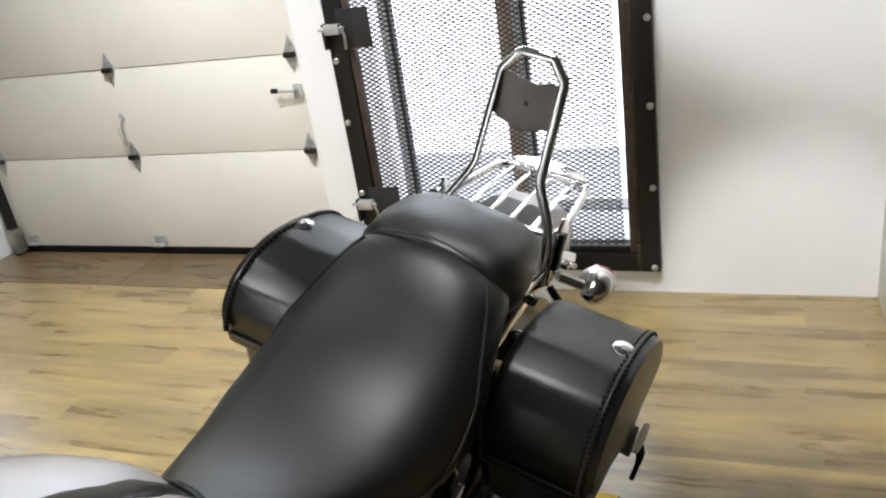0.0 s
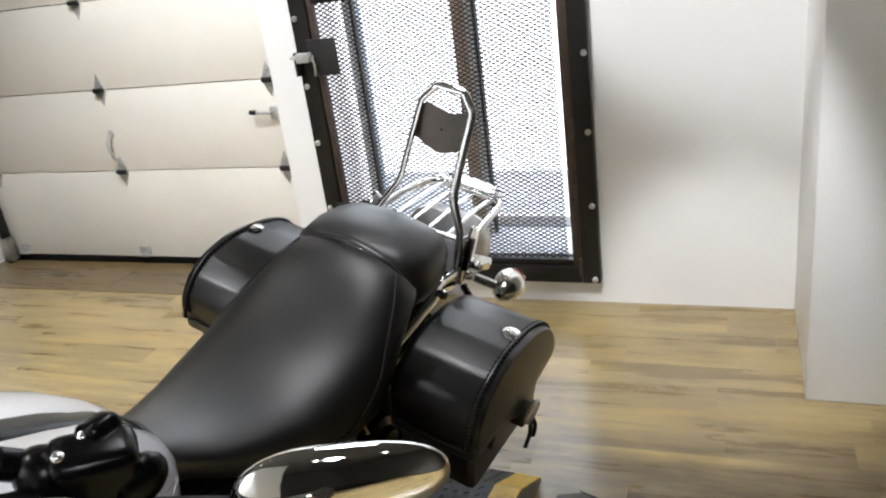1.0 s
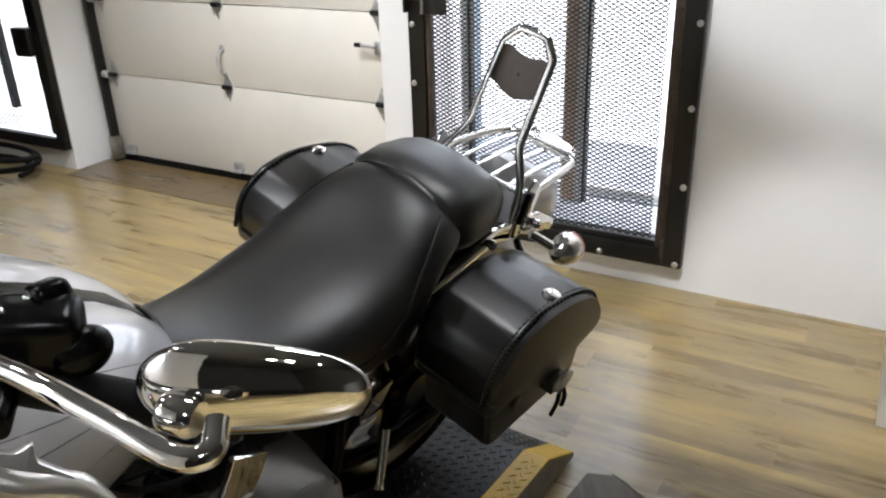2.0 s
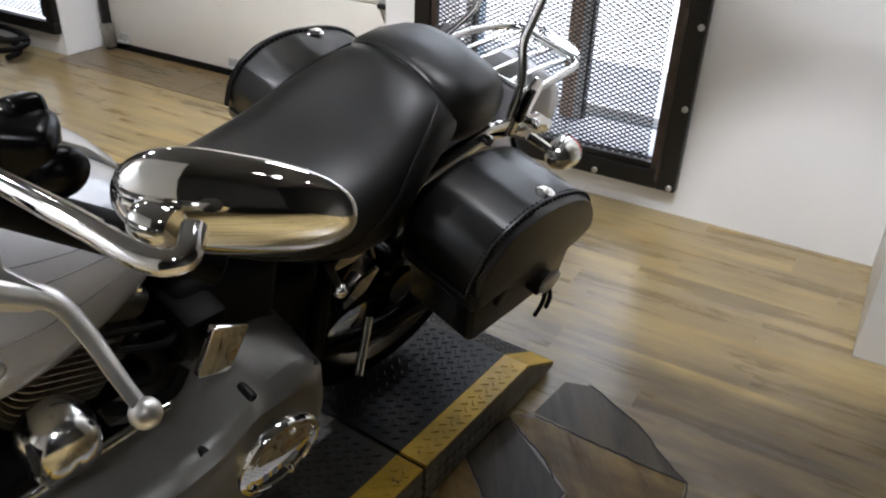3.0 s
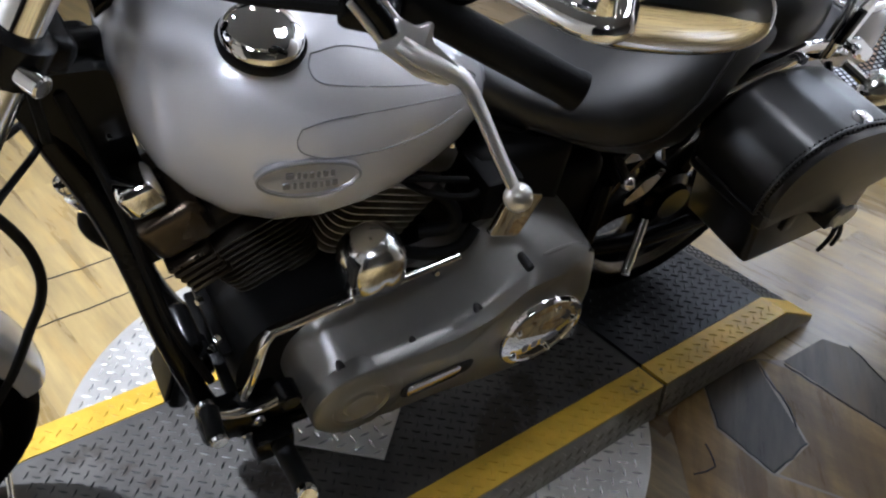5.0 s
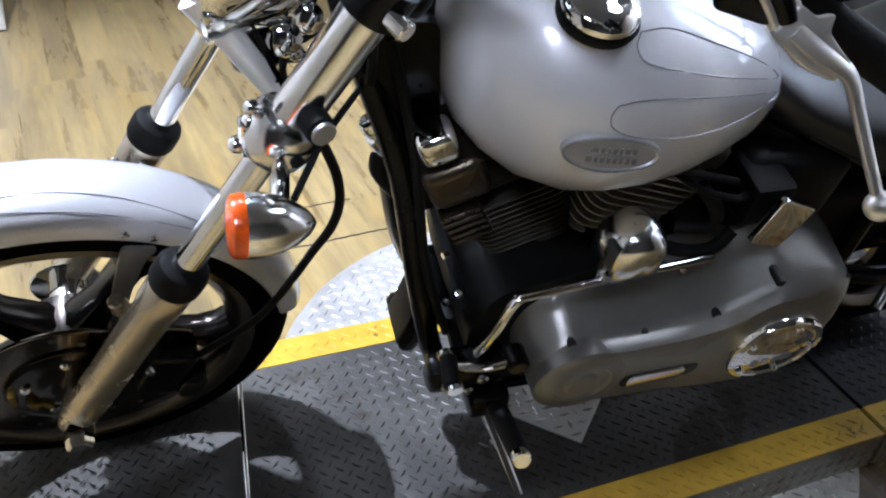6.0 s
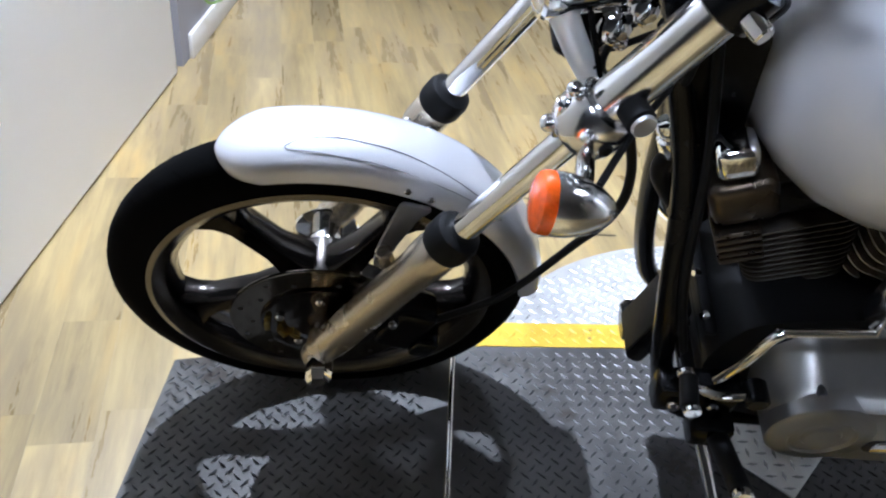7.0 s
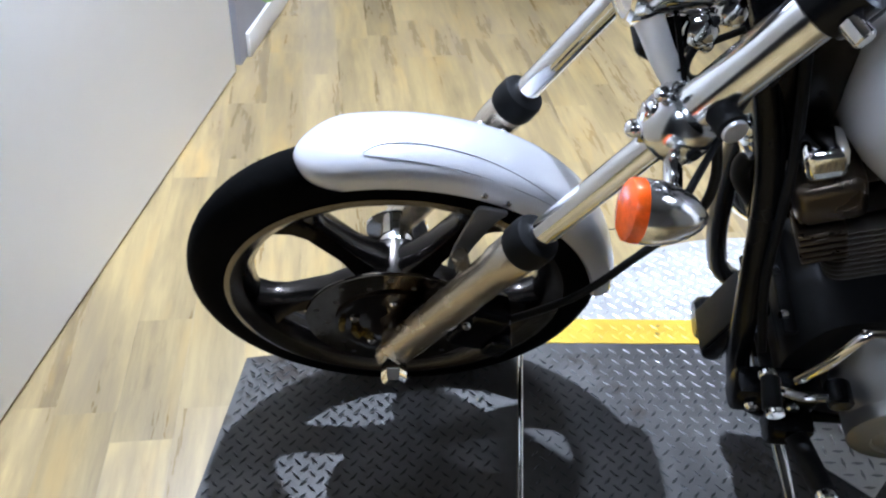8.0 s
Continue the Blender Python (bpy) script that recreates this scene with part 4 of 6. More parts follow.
def fork_leg(s):
    o = Vector((0, FORK_Y[s], 0.33))
    lower = fpart("fork_slider", lathe(bmesh.new(), [(0.0005, -0.035), (0.016, -0.033), (0.024, -0.02), (0.026, 0.02), (0.0285, 0.06), (0.0285, 0.29), (0.031, 0.302), (0.031, 0.340), (0.029, 0.344), (0.0005, 0.344)], o, UP, 28), M_ALLOY, None, "satin alloy fork slider")
    fpart("axle_lug", lathe(bmesh.new(), [(0.019, -0.034), (0.021, -0.03), (0.021, 0.03), (0.019, 0.034)], o, (0, 1, 0), 20), M_ALLOY, lower)
    fpart("pinch_bolt", rod(bmesh.new(), o - FWD * 0.03 - UP * 0.012, o + FWD * 0.02 - UP * 0.012, 0.006), M_CHROME, lower)
    seal = fpart("dust_seal", lathe(bmesh.new(), [(0.022, 0.343), (0.032, 0.344), (0.0345, 0.351), (0.0345, 0.374), (0.032, 0.381), (0.025, 0.385), (0.0005, 0.385)], o, UP, 28), M_RUBBER, lower, "black rubber dust seal")
    tb = fpart("fork_tube", lathe(bmesh.new(), [(0.0185, 0.375), (0.0185, 0.65), (0.0005, 0.65)], o, UP, 28), M_CHROME, None, "chrome fork tube")
    fpart("fork_cover", lathe(bmesh.new(), [(0.020, 0.640), (0.0265, 0.643), (0.0265, 0.80), (0.022, 0.805), (0.0005, 0.805)], o, UP, 28), M_SOFTCHROME, tb, "chrome fork cover")
    cl = fpart("fork_clamp", lathe(bmesh.new(), [(0.027, 0.596), (0.036, 0.599), (0.0415, 0.608), (0.043, 0.625), (0.0415, 0.642), (0.036, 0.651), (0.027, 0.654), (0.018, 0.652), (0.018, 0.598)], o, UP, 28, closed=True), M_SOFTCHROME, tb, "chrome turn signal clamp")
    bm = bmesh.new()
    rod(bm, o + UP * 0.676 + Vector((0, s * 0.022, 0)), o + UP * 0.681 - FWD * 0.006 + Vector((0, s * 0.050, 0)), 0.0165)
    fpart("clamp_bung", bm, M_RUBBER, tb)
    bm = bmesh.new()
    rod(bm, o + UP * 0.681 - FWD * 0.006 + Vector((0, s * 0.049, 0)), o + UP * 0.682 - FWD * 0.007 + Vector((0, s * 0.055, 0)), 0.0135)
    fpart("clamp_cap", bm, M_SATIN, tb)
    fpart("set_screw", bolt(bmesh.new(), o + UP * 0.628 + Vector((0, s * 0.041, 0)) - FWD * 0.008, (-0.2, s, 0.1), 0.008, 0.005, 10), M_ENGINE, cl)
    bm = bmesh.new()
    ellipsoid(bm, o + UP * 0.648 + FWD * 0.046, (0.009, 0.009, 0.009))
    ellipsoid(bm, o + UP * 0.625 + FWD * 0.035, (0.012, 0.012, 0.015))
    ellipsoid(bm, o + UP * 0.595 + FWD * 0.036, (0.010, 0.011, 0.010))
    box(bm, o + UP * 0.610 + FWD * 0.03, (0.02, 0.02, 0.05), 0.005)
    fpart("clamp_screw", bm, M_CHROME, tb)
    fpart("lower_clamp", lathe(bmesh.new(), [(0.027, 0.795), (0.034, 0.799), (0.034, 0.84), (0.027, 0.844), (0.0005, 0.844)], o, UP, 24), M_BLACK, tb)
    bm = bmesh.new()
    rod(bm, o + UP * 0.818 - FWD * 0.002 + Vector((0, s * 0.030, 0)), o + UP * 0.820 - FWD * 0.014 + Vector((0, s * 0.052, 0)), 0.011)
    fpart("pinch_screw", bm, M_CHROME, tb)
    fpart("upper_tube", lathe(bmesh.new(), [(0.021, 0.84), (0.021, 0.93), (0.026, 0.932), (0.026, 0.955), (0.018, 0.963), (0.0005, 0.963)], o, UP, 24), M_CHROME, tb)
    return o


for s in (1, -1):
    o = fork_leg(s)
bm = bmesh.new()
box(bm, Vector((0, 0, 0.33)) + UP * 0.82 - FWD * 0.02, (0.085, 0.27, 0.04), 0.014, Matrix.Rotation(-RAKE, 4, "Y"), 3)
box(bm, Vector((0, 0, 0.33)) + UP * 0.935 - FWD * 0.02, (0.085, 0.27, 0.03), 0.012, Matrix.Rotation(-RAKE, 4, "Y"), 3)
fpart("triple_clamp", bm, M_BLACK, None, "black triple clamp")
part("steering_head", rod(bmesh.new(), Vector((-0.05, 0, 0.33)) + UP * 0.77, Vector((-0.05, 0, 0.33)) + UP * 0.96, 0.036), M_BLACK, bike)


def bullet_signal(name, stalk_from, centre, back, r, put, lens_mat, lens_dir):
    """A bullet-shaped chrome turn signal: body, lens and stalk."""
    back = Vector(back).normalized()
    body = put(name, lathe(bmesh.new(), [(0.0005, -0.004), (r * 0.98, -0.004), (r, 0.004), (r * 0.98, 0.014), (r * 0.88, 0.030), (r * 0.68, 0.046), (r * 0.42, 0.058), (r * 0.2, 0.064), (0.0005, 0.067)], centre, back, 28), M_SOFTCHROME, None, "chrome bullet turn signal")
    put("lens", lathe(bmesh.new(), [(r * 0.98, -0.003), (r * 0.98, -0.012), (r * 0.93, -0.017), (r * 0.75, -0.0205), (r * 0.40, -0.022), (0.0005, -0.0225)], centre, back, 28), lens_mat, body, "amber signal lens")
    bm = bmesh.new()
    rod(bm, stalk_from, Vector(centre) + back * 0.03, 0.0105)
    put("stalk", bm, M_CHROME, body)
    return body


for s in (1, -1):
    st = Vector((0, FORK_Y[s], 0.33)) + UP * 0.605 - FWD * 0.005 + Vector((0, s * 0.025, 0))
    bullet_signal("turn_signal", st, (-0.272, s * 0.248, 0.862), (-1, 0.06 * s, -0.14), 0.0335, fpart, M_AMBER, 1)

# headlight
HL = Vector((-0.285, 0, 0.975))
hd = fpart("headlight", lathe(bmesh.new(), [(0.0005, -0.12), (0.030, -0.118), (0.052, -0.10), (0.064, -0.06), (0.070, -0.01), (0.073, 0.0), (0.073, 0.016), (0.069, 0.02)], HL, (1, 0, -0.06), 36), M_CHROME, None, "chrome headlight shell")
fpart("lens", lathe(bmesh.new(), [(0.069, 0.016), (0.06, 0.024), (0.035, 0.031), (0.0005, 0.034)], HL, (1, 0, -0.06), 32), M_GLASSY, hd)
# bracket, wiring and small chrome pieces under the headlight
bm = bmesh.new()
box(bm, HL + Vector((-0.05, 0, -0.085)), (0.05, 0.07, 0.09), 0.012, Matrix.Rotation(-RAKE, 4, "Y"), 3)
hb = fpart("headlight_bracket", bm, M_BLACK, None, "black headlight bracket")
bm = bmesh.new()
tube(bm, [(-0.262, 0.055, 0.985), (-0.292, 0.056, 0.935), (-0.318, 0.056, 0.885), (-0.348, 0.056, 0.835), (-0.365, 0.05, 0.815)], 0.010, 14, 5, r2=0.008, flat=1.7)
fpart("headlight_stay", bm, M_STAY, hb, "bright alloy headlight stay")
bm = bmesh.new()
tube(bm, [(-0.318, 0.062, 0.945), (-0.334, 0.066, 0.895), (-0.352, 0.066, 0.842)], 0.0035, 8)
fpart("stay_edge", bm, M_BLACK, hb)
for k, (px, py, pz, rr) in enumerate(((-0.377, 0.05, 0.942, 0.017), (-0.350, 0.052, 0.919, 0.020), (-0.362, 0.05, 0.897, 0.010), (-0.337, 0.06, 0.871, 0.005), (-0.342, 0.06, 0.853, 0.007), (-0.354, 0.06, 0.838, 0.006))):
    bm = bmesh.new()
    lathe(bm, [(rr * 0.6, -rr * 0.5), (rr, -rr * 0.3), (rr, rr * 0.25), (rr * 0.7, rr * 0.5), (rr * 0.3, rr * 0.6), (0.0005, rr * 0.6)], (px, py, pz), (0.3 - 0.2 * k, 1, 0.5), 8 if k % 2 else 16)
    fpart("chrome_fitting", bm, M_CHROME, hb, "chrome bracket fitting")
for dx, dy, dz, rr in ((-0.02, 0.04, -0.075, 0.007), (-0.045, 0.03, -0.12, 0.006), (-0.03, -0.03, -0.11, 0.007)):
    fpart("bracket_nut", bolt(bmesh.new(), HL + Vector((dx, dy, dz)), (0.4, 1, 0.3), rr, 0.009, 10), M_CHROME, hb)
for k, (y0, y1) in enumerate(((0.05, 0.03), (0.02, -0.02), (-0.04, -0.05))):
    bm = bmesh.new()
    tube(bm, [HL + Vector((-0.09, y0, -0.02)), HL + Vector((-0.06, y0 * 1.2, -0.09)), HL + Vector((-0.09, y1, -0.15)), HL + Vector((-0.15, y1, -0.12))], 0.0045, 8)
    fpart("headlight_wire", bm, M_RUBBER, hb)
# front fender, following the tyre
fend = bmesh.new()
rows = []
NF = 44
for k in range(NF + 1):
    t = (k / NF) ** 1.7 * (1 - 0.25 * (k / NF)) / 0.75
    a = radians(69 + (177 - 69) * t)
    d = Vector((math.cos(a), 0, math.sin(a)))
    tip = min(1.0, math.sqrt(max(0.0, 1 - (1 - min(t / 0.16, 1.0)) ** 2)) + 0.06) * min(1.0, math.sqrt(max(0.0, 1 - (1 - min((1 - t) / 0.06, 1.0)) ** 2)) + 0.45)
    hw, crown, skirt = 0.062 * tip, 0.029, 0.010
    ring = []
    M = 14
    for q in range(M + 1):
        b = math.pi * q / M
        y = hw * math.cos(b) ** 1.0
        rr = 0.334 + crown * (0.35 + 0.65 * tip) * (math.sin(b) ** 0.7) - skirt * (1 - math.sin(b)) ** 2 * (tip)
        ring.append(AXLE + d * rr + Vector((0, y, 0)))
    for q in range(M, -1, -1):
        b = math.pi * q / M
        y = (hw - 0.004) * math.cos(b)
        rr = 0.334 + crown * (0.35 + 0.65 * tip) * (math.sin(b) ** 0.7) - skirt * (1 - math.sin(b)) ** 2 * tip - 0.004
        ring.append(AXLE + d * rr + Vector((0, y, 0)))
    rows.append(ring)
rings(fend, rows)
fender = fpart("front_fender", fend, M_SILVER, None, "silver metallic front fender", 50)


def fender_point(deg, b, lift=0.0006):
    a, bb = radians(deg), radians(b)
    d = Vector((math.cos(a), 0, math.sin(a)))
    rr = 0.334 + 0.029 * (math.sin(bb) ** 0.7) - 0.010 * (1 - math.sin(bb)) ** 2 + lift
    return AXLE + d * rr + Vector((0, 0.062 * math.cos(bb), 0))


bm = bmesh.new()
loop = [(86, 62), (90, 74), (98, 76), (112, 68), (128, 52), (140, 36), (126, 36), (108, 42), (94, 50), (87, 56)]
tube(bm, [fender_point(*p) for p in loop + loop[:1]], 0.0006, 6, 6)
fpart("pinstripe", bm, M_PINSTRIPE, fender, "dark pinstripe loop")
for s in (1, -1):
    bm = bmesh.new()
    prism(bm, rounded([(-0.126, 0.304), (-0.170, 0.290), (-0.150, 0.270), (-0.120, 0.205), (-0.102, 0.150), (-0.084, 0.155), (-0.094, 0.205), (-0.112, 0.262)], 0.010), (0, s * 0.068, 0.33), (1, 0, 0), (0, 0, 1), -s * 0.006, 0.001)
    br = fpart("fender_bracket", bm, M_BRACKET, fender, "dark grey fender bracket")
    for p in ((-0.134, 0.318), (-0.166, 0.300)):
        fpart("bracket_bolt", bolt(bmesh.new(), (p[0], s * 0.063, 0.33 + p[1]), (0, s, 0), 0.0055, 0.004, 10), M_CHROME, fender)
    bm = bmesh.new()
    rod(bm, (-0.101, s * 0.096, 0.556), (-0.116, s * 0.096, 0.470), 0.0125)
    fpart("fender_mount", bm, M_ALLOY, fender)

# cables from the fork to the caliper and the frame
bm = bmesh.new()
tube(bm, [(-0.368, 0.150, 0.875), (-0.386, 0.140, 0.825), (-0.399, 0.135, 0.775), (-0.402, 0.132, 0.725), (-0.392, 0.125, 0.672), (-0.37, 0.110, 0.61), (-0.345, 0.095, 0.54), (-0.315, 0.09, 0.48), (-0.27, 0.088, 0.42), (-0.17, 0.095, 0.355)], 0.0062, 10)
part("brake_line", bm, M_RUBBER, bike, "black brake line")
bm = bmesh.new()
tube(bm, [(-0.340, 0.225, 0.848), (-0.362, 0.185, 0.853), (-0.384, 0.148, 0.857), (-0.433, 0.060, 0.834), (-0.452, 0.03, 0.835)], 0.0042, 8)
part("signal_wire", bm, M_RUBBER, bike)

# ---- tank ----
TANK = [(-0.531, 0.030, 0.936, 0.866), (-0.539, 0.080, 0.970, 0.818), (-0.555, 0.130, 0.999, 0.775), (-0.578, 0.175, 1.018, 0.750), (-0.611, 0.212, 1.026, 0.728), (-0.659, 0.235, 1.028, 0.712), (-0.706, 0.239, 1.023, 0.703),
        (-0.762, 0.230, 1.004, 0.698), (-0.825, 0.209, 0.976, 0.696), (-0.884, 0.181, 0.945, 0.698), (-0.938, 0.150, 0.913, 0.703), (-0.981, 0.119, 0.877, 0.710), (-1.011, 0.085, 0.844, 0.731), (-1.028, 0.040, 0.810, 0.760)]
tank_bm = bmesh.new()


def tank_ring(x, hw, top, bot, n=40):
    out = []
    mid = bot + (top - bot) * 0.54
    for i in range(n):
        a = 2 * math.pi * i / n
        c, s = math.cos(a), math.sin(a)
        y = hw * math.copysign(abs(c) ** 0.86, c)
        z = mid + ((top - mid) if s > 0 else (mid - bot)) * math.copysign(abs(s) ** 0.90, s)
        if s > 0:
            z -= 0.016 * math.exp(-(y / 0.03) ** 2)
        out.append(Vector((x, y, z)))
    return out


rings(tank_bm, [tank_ring(*r) for r in TANK])
tank = part("fuel_tank", tank_bm, M_SILVER, bike, "silver metallic teardrop fuel tank", 60)


def tank_at(x, a):
    """A point on the tank's skin at x, at the angle a (degrees from the left side upwards)."""
    for r0, r1 in zip(TANK, TANK[1:]):
        if r0[0] >= x >= r1[0]:
            k = (r0[0] - x) / (r0[0] - r1[0])
            hw, top, bot = [r0[i] + (r1[i] - r0[i]) * k for i in (1, 2, 3)]
    mid = bot + (top - bot) * 0.54
    c, s = math.cos(radians(a)), math.sin(radians(a))
    y = hw * math.copysign(abs(c) ** 0.86, c)
    z = mid + ((top - mid) if s > 0 else (mid - bot)) * math.copysign(abs(s) ** 0.90, s)
    return Vector((x, y, z))


def skin_loop(pts, r, name, mat, label=""):
    bm = bmesh.new()
    tube(bm, [tank_at(*p) + Vector((0, 0.0003, 0.0003)) for p in pts + pts[:1]], r, 6, 5)
    return part(name, bm, mat, tank, label)


skin_loop([(-0.675, 19), (-0.668, 14), (-0.675, 9), (-0.71, 6), (-0.79, 5), (-0.88, 7), (-0.96, 12), (-0.985, 15), (-0.97, 18), (-0.90, 21), (-0.80, 23), (-0.71, 22)], 0.0008, "pinstripe", M_PINSTRIPE, "dark pinstripe loop")
skin_loop([(-0.705, 46), (-0.698, 41), (-0.705, 36), (-0.74, 34), (-0.82, 32), (-0.90, 30), (-0.96, 29), (-0.955, 34), (-0.90, 41), (-0.82, 46), (-0.75, 49)], 0.0008, "pinstripe", M_PINSTRIPE, "dark pinstripe loop")


# oval badge with plain bars for the lettering
def badge_frame(x, a):
    c = tank_at(x, a)
    du = (tank_at(x - 0.02, a) - tank_at(x + 0.02, a)).normalized()
    dv = (tank_at(x, a + 4) - tank_at(x, a - 4)).normalized()
    w = du.cross(dv).normalized()
    if w.y < 0:
        w = -w
    return c, du, dv, w


c, du, dv, dw = badge_frame(-0.680, -1)
bm = bmesh.new()
oval = [(0.060 * math.cos(2 * math.pi * k / 36), 0.026 * math.sin(2 * math.pi * k / 36)) for k in range(36)]
rows = []
for f1, h in ((1.0, -0.004), (1.0, 0.0035), (0.93, 0.0045), (0.90, 0.0025), (0.0, 0.0025)):
    rows.append([c + du * (p[0] * max(f1, 0.02)) + dv * (p[1] * max(f1 - (0.08 if 0 < f1 < 1 else 0), 0.02)) + dw * (h - 0.0016 * (p[0] / 0.06) ** 2 * 2) for p in oval])
rings(bm, rows)
badge = part("tank_badge", bm, M_BADGE, tank, "oval grey tank badge with raised lettering")
bm = bmesh.new()
tube(bm, [c + du * p[0] * 0.97 + dv * p[1] * 0.95 + dw * (0.0035 - 0.0032 * (p[0] / 0.06) ** 2) for p in oval + oval[:1]], 0.0018, 6, 2)
part("badge_rim", bm, M_PINSTRIPE, badge)
for row, widths in ((0.007, (0.009, 0.004, 0.004, 0.005, 0.004, 0.006, 0.005)), (-0.008, (0.008, 0.004, 0.005, 0.004, 0.005, 0.004, 0.005, 0.006))):
    total = sum(widths) + 0.003 * (len(widths) - 1)
    u0 = -total / 2
    for wd in widths:
        bm = bmesh.new()
        m = Matrix.Translation(c + du * (u0 + wd / 2) + dv * row + dw * (0.003 - 0.0032 * ((u0 + wd / 2) / 0.06) ** 2)) @ Matrix((du, dv, dw)).transposed().to_4x4()
        box(bm, (0, 0, 0), (wd, 0.0085, 0.002), 0.0006, seg=1)
        bmesh.ops.transform(bm, matrix=m, verts=bm.verts)
        part("letter_bar", bm, M_PINSTRIPE, badge)
        u0 += wd + 0.003


def tank_cap(y):
    o = Vector((-0.660, y, 1.003))
    ax = Vector((-0.06, 0.18 * (1 if y > 0 else -1), 1))
    cp = part("tank_cap", lathe(bmesh.new(), [(0.042, -0.012), (0.0425, 0.004), (0.041, 0.010), (0.036, 0.0155), (0.022, 0.0205), (0.0005, 0.022)], o, ax, 40), M_CHROME, tank, "domed chrome tank cap")
    part("cap_gasket", lathe(bmesh.new(), [(0.0435, -0.010), (0.0455, -0.002), (0.044, 0.002), (0.042, -0.002)], o, ax, 40, closed=True), M_RUBBER, cp)


for y in (0.158, -0.158):
    tank_cap(y)
bm = bmesh.new()
rows = []
for x, top, hw in ((-0.53, 0.970, 0.022), (-0.59, 1.012, 0.026), (-0.70, 1.010, 0.026), (-0.80, 0.978, 0.026), (-0.90, 0.922, 0.024), (-0.97, 0.872, 0.022), (-1.02, 0.815, 0.020)):
    rows.append(sring(x, hw, top + 0.008, top - 0.012, 16, 3.0))
rings(bm, rows)
part("tank_strap", bm, M_BLACK, bike, "black centre strap along the tank")

# ---- seat ----
SEAT = [(-0.996, 0.030, 0.800, 0.745, 2.2), (-1.008, 0.054, 0.811, 0.735, 2.3), (-1.045, 0.076, 0.798, 0.714, 2.4), (-1.09, 0.098, 0.776, 0.690, 2.5), (-1.16, 0.126, 0.757, 0.660, 2.6), (-1.24, 0.156, 0.752, 0.625, 2.7), (-1.32, 0.172, 0.765, 0.600, 2.8),
        (-1.385, 0.176, 0.792, 0.600, 2.8), (-1.44, 0.165, 0.828, 0.630, 2.6), (-1.49, 0.152, 0.858, 0.680, 2.4), (-1.525, 0.143, 0.868, 0.715, 2.3), (-1.55, 0.136, 0.862, 0.735, 2.2)]
bm = bmesh.new()
rings(bm, [sring(x, hw, t, b, 40, p) for x, hw, t, b, p in SEAT])
seat = part("seat", bm, M_VINYL, bike, "black vinyl rider seat with a deep dish", 60)
PILL = [(-1.528, 0.118, 0.866, 0.76, 2.4), (-1.545, 0.132, 0.876, 0.745, 3.4), (-1.60, 0.136, 0.877, 0.735, 4.2), (-1.655, 0.130, 0.873, 0.735, 4.4), (-1.69, 0.122, 0.865, 0.738, 4.4), (-1.712, 0.112, 0.846, 0.745, 3.8), (-1.728, 0.092, 0.805, 0.752, 2.6), (-1.736, 0.06, 0.785, 0.76, 2.2)]
bm = bmesh.new()
def creased(ring):
    """A shallow fold along the middle of the pad's top."""
    mid = sum(v.z for v in ring) / len(ring)
    return [Vector((v.x, v.y, v.z - (0.085 * abs(v.y) if v.z > mid else 0.0))) for v in ring]


rings(bm, [creased(sring(x, hw, t + 0.004, b, 36, p)) for x, hw, t, b, p in PILL])
pillion = part("pillion_pad", bm, M_VINYL, bike, "black vinyl pillion pad", 60)


def sect_at(table, x, a):
    for r0, r1 in zip(table, table[1:]):
        if r0[0] >= x >= r1[0]:
            k = (r0[0] - x) / (r0[0] - r1[0])
            hw, top, bot, p = [r0[i] + (r1[i] - r0[i]) * k for i in (1, 2, 3, 4)]
    c, s = math.cos(radians(a)), math.sin(radians(a))
    mid, h = (top + bot) / 2, (top - bot) / 2
    return Vector((x, hw * math.copysign(abs(c) ** (2 / p), c), mid + h * math.copysign(abs(s) ** (2 / p), s)))


for s in (1, -1):
    bm = bmesh.new()
    pts = [sect_at(SEAT, x, a) for x, a in ((-1.10, -20), (-1.20, -14), (-1.30, -2), (-1.375, 14), (-1.42, 26), (-1.47, 34), (-1.52, 44))]
    tube(bm, [Vector((p.x, p.y * s, p.z)) for p in pts], 0.0035, 8)
    part("piping", bm, M_PIPING, seat, "raised seam piping")
bm = bmesh.new()
tube(bm, [Vector((p.x, p.y, p.z + 0.005 - 0.085 * abs(p.y))) for p in (sect_at(PILL, -1.532, a) for a in (0, 20, 45, 70, 90, 110, 135, 160, 180))], 0.0045, 8)
part("piping", bm, M_PIPING, pillion)
bm = bmesh.new()
tube(bm, [(-0.992, -0.046, 0.777), (-1.000, -0.050, 0.795), (-1.004, 0.0, 0.811), (-1.000, 0.050, 0.795), (-0.992, 0.046, 0.777)], 0.010, 10)
ellipsoid(bm, (-1.004, 0.0, 0.801), (0.024, 0.058, 0.034), Matrix.Rotation(radians(-20), 4, "Y"))
part("seat_nose_strap", bm, M_BLACK, seat, "glossy black strap at the nose of the seat")

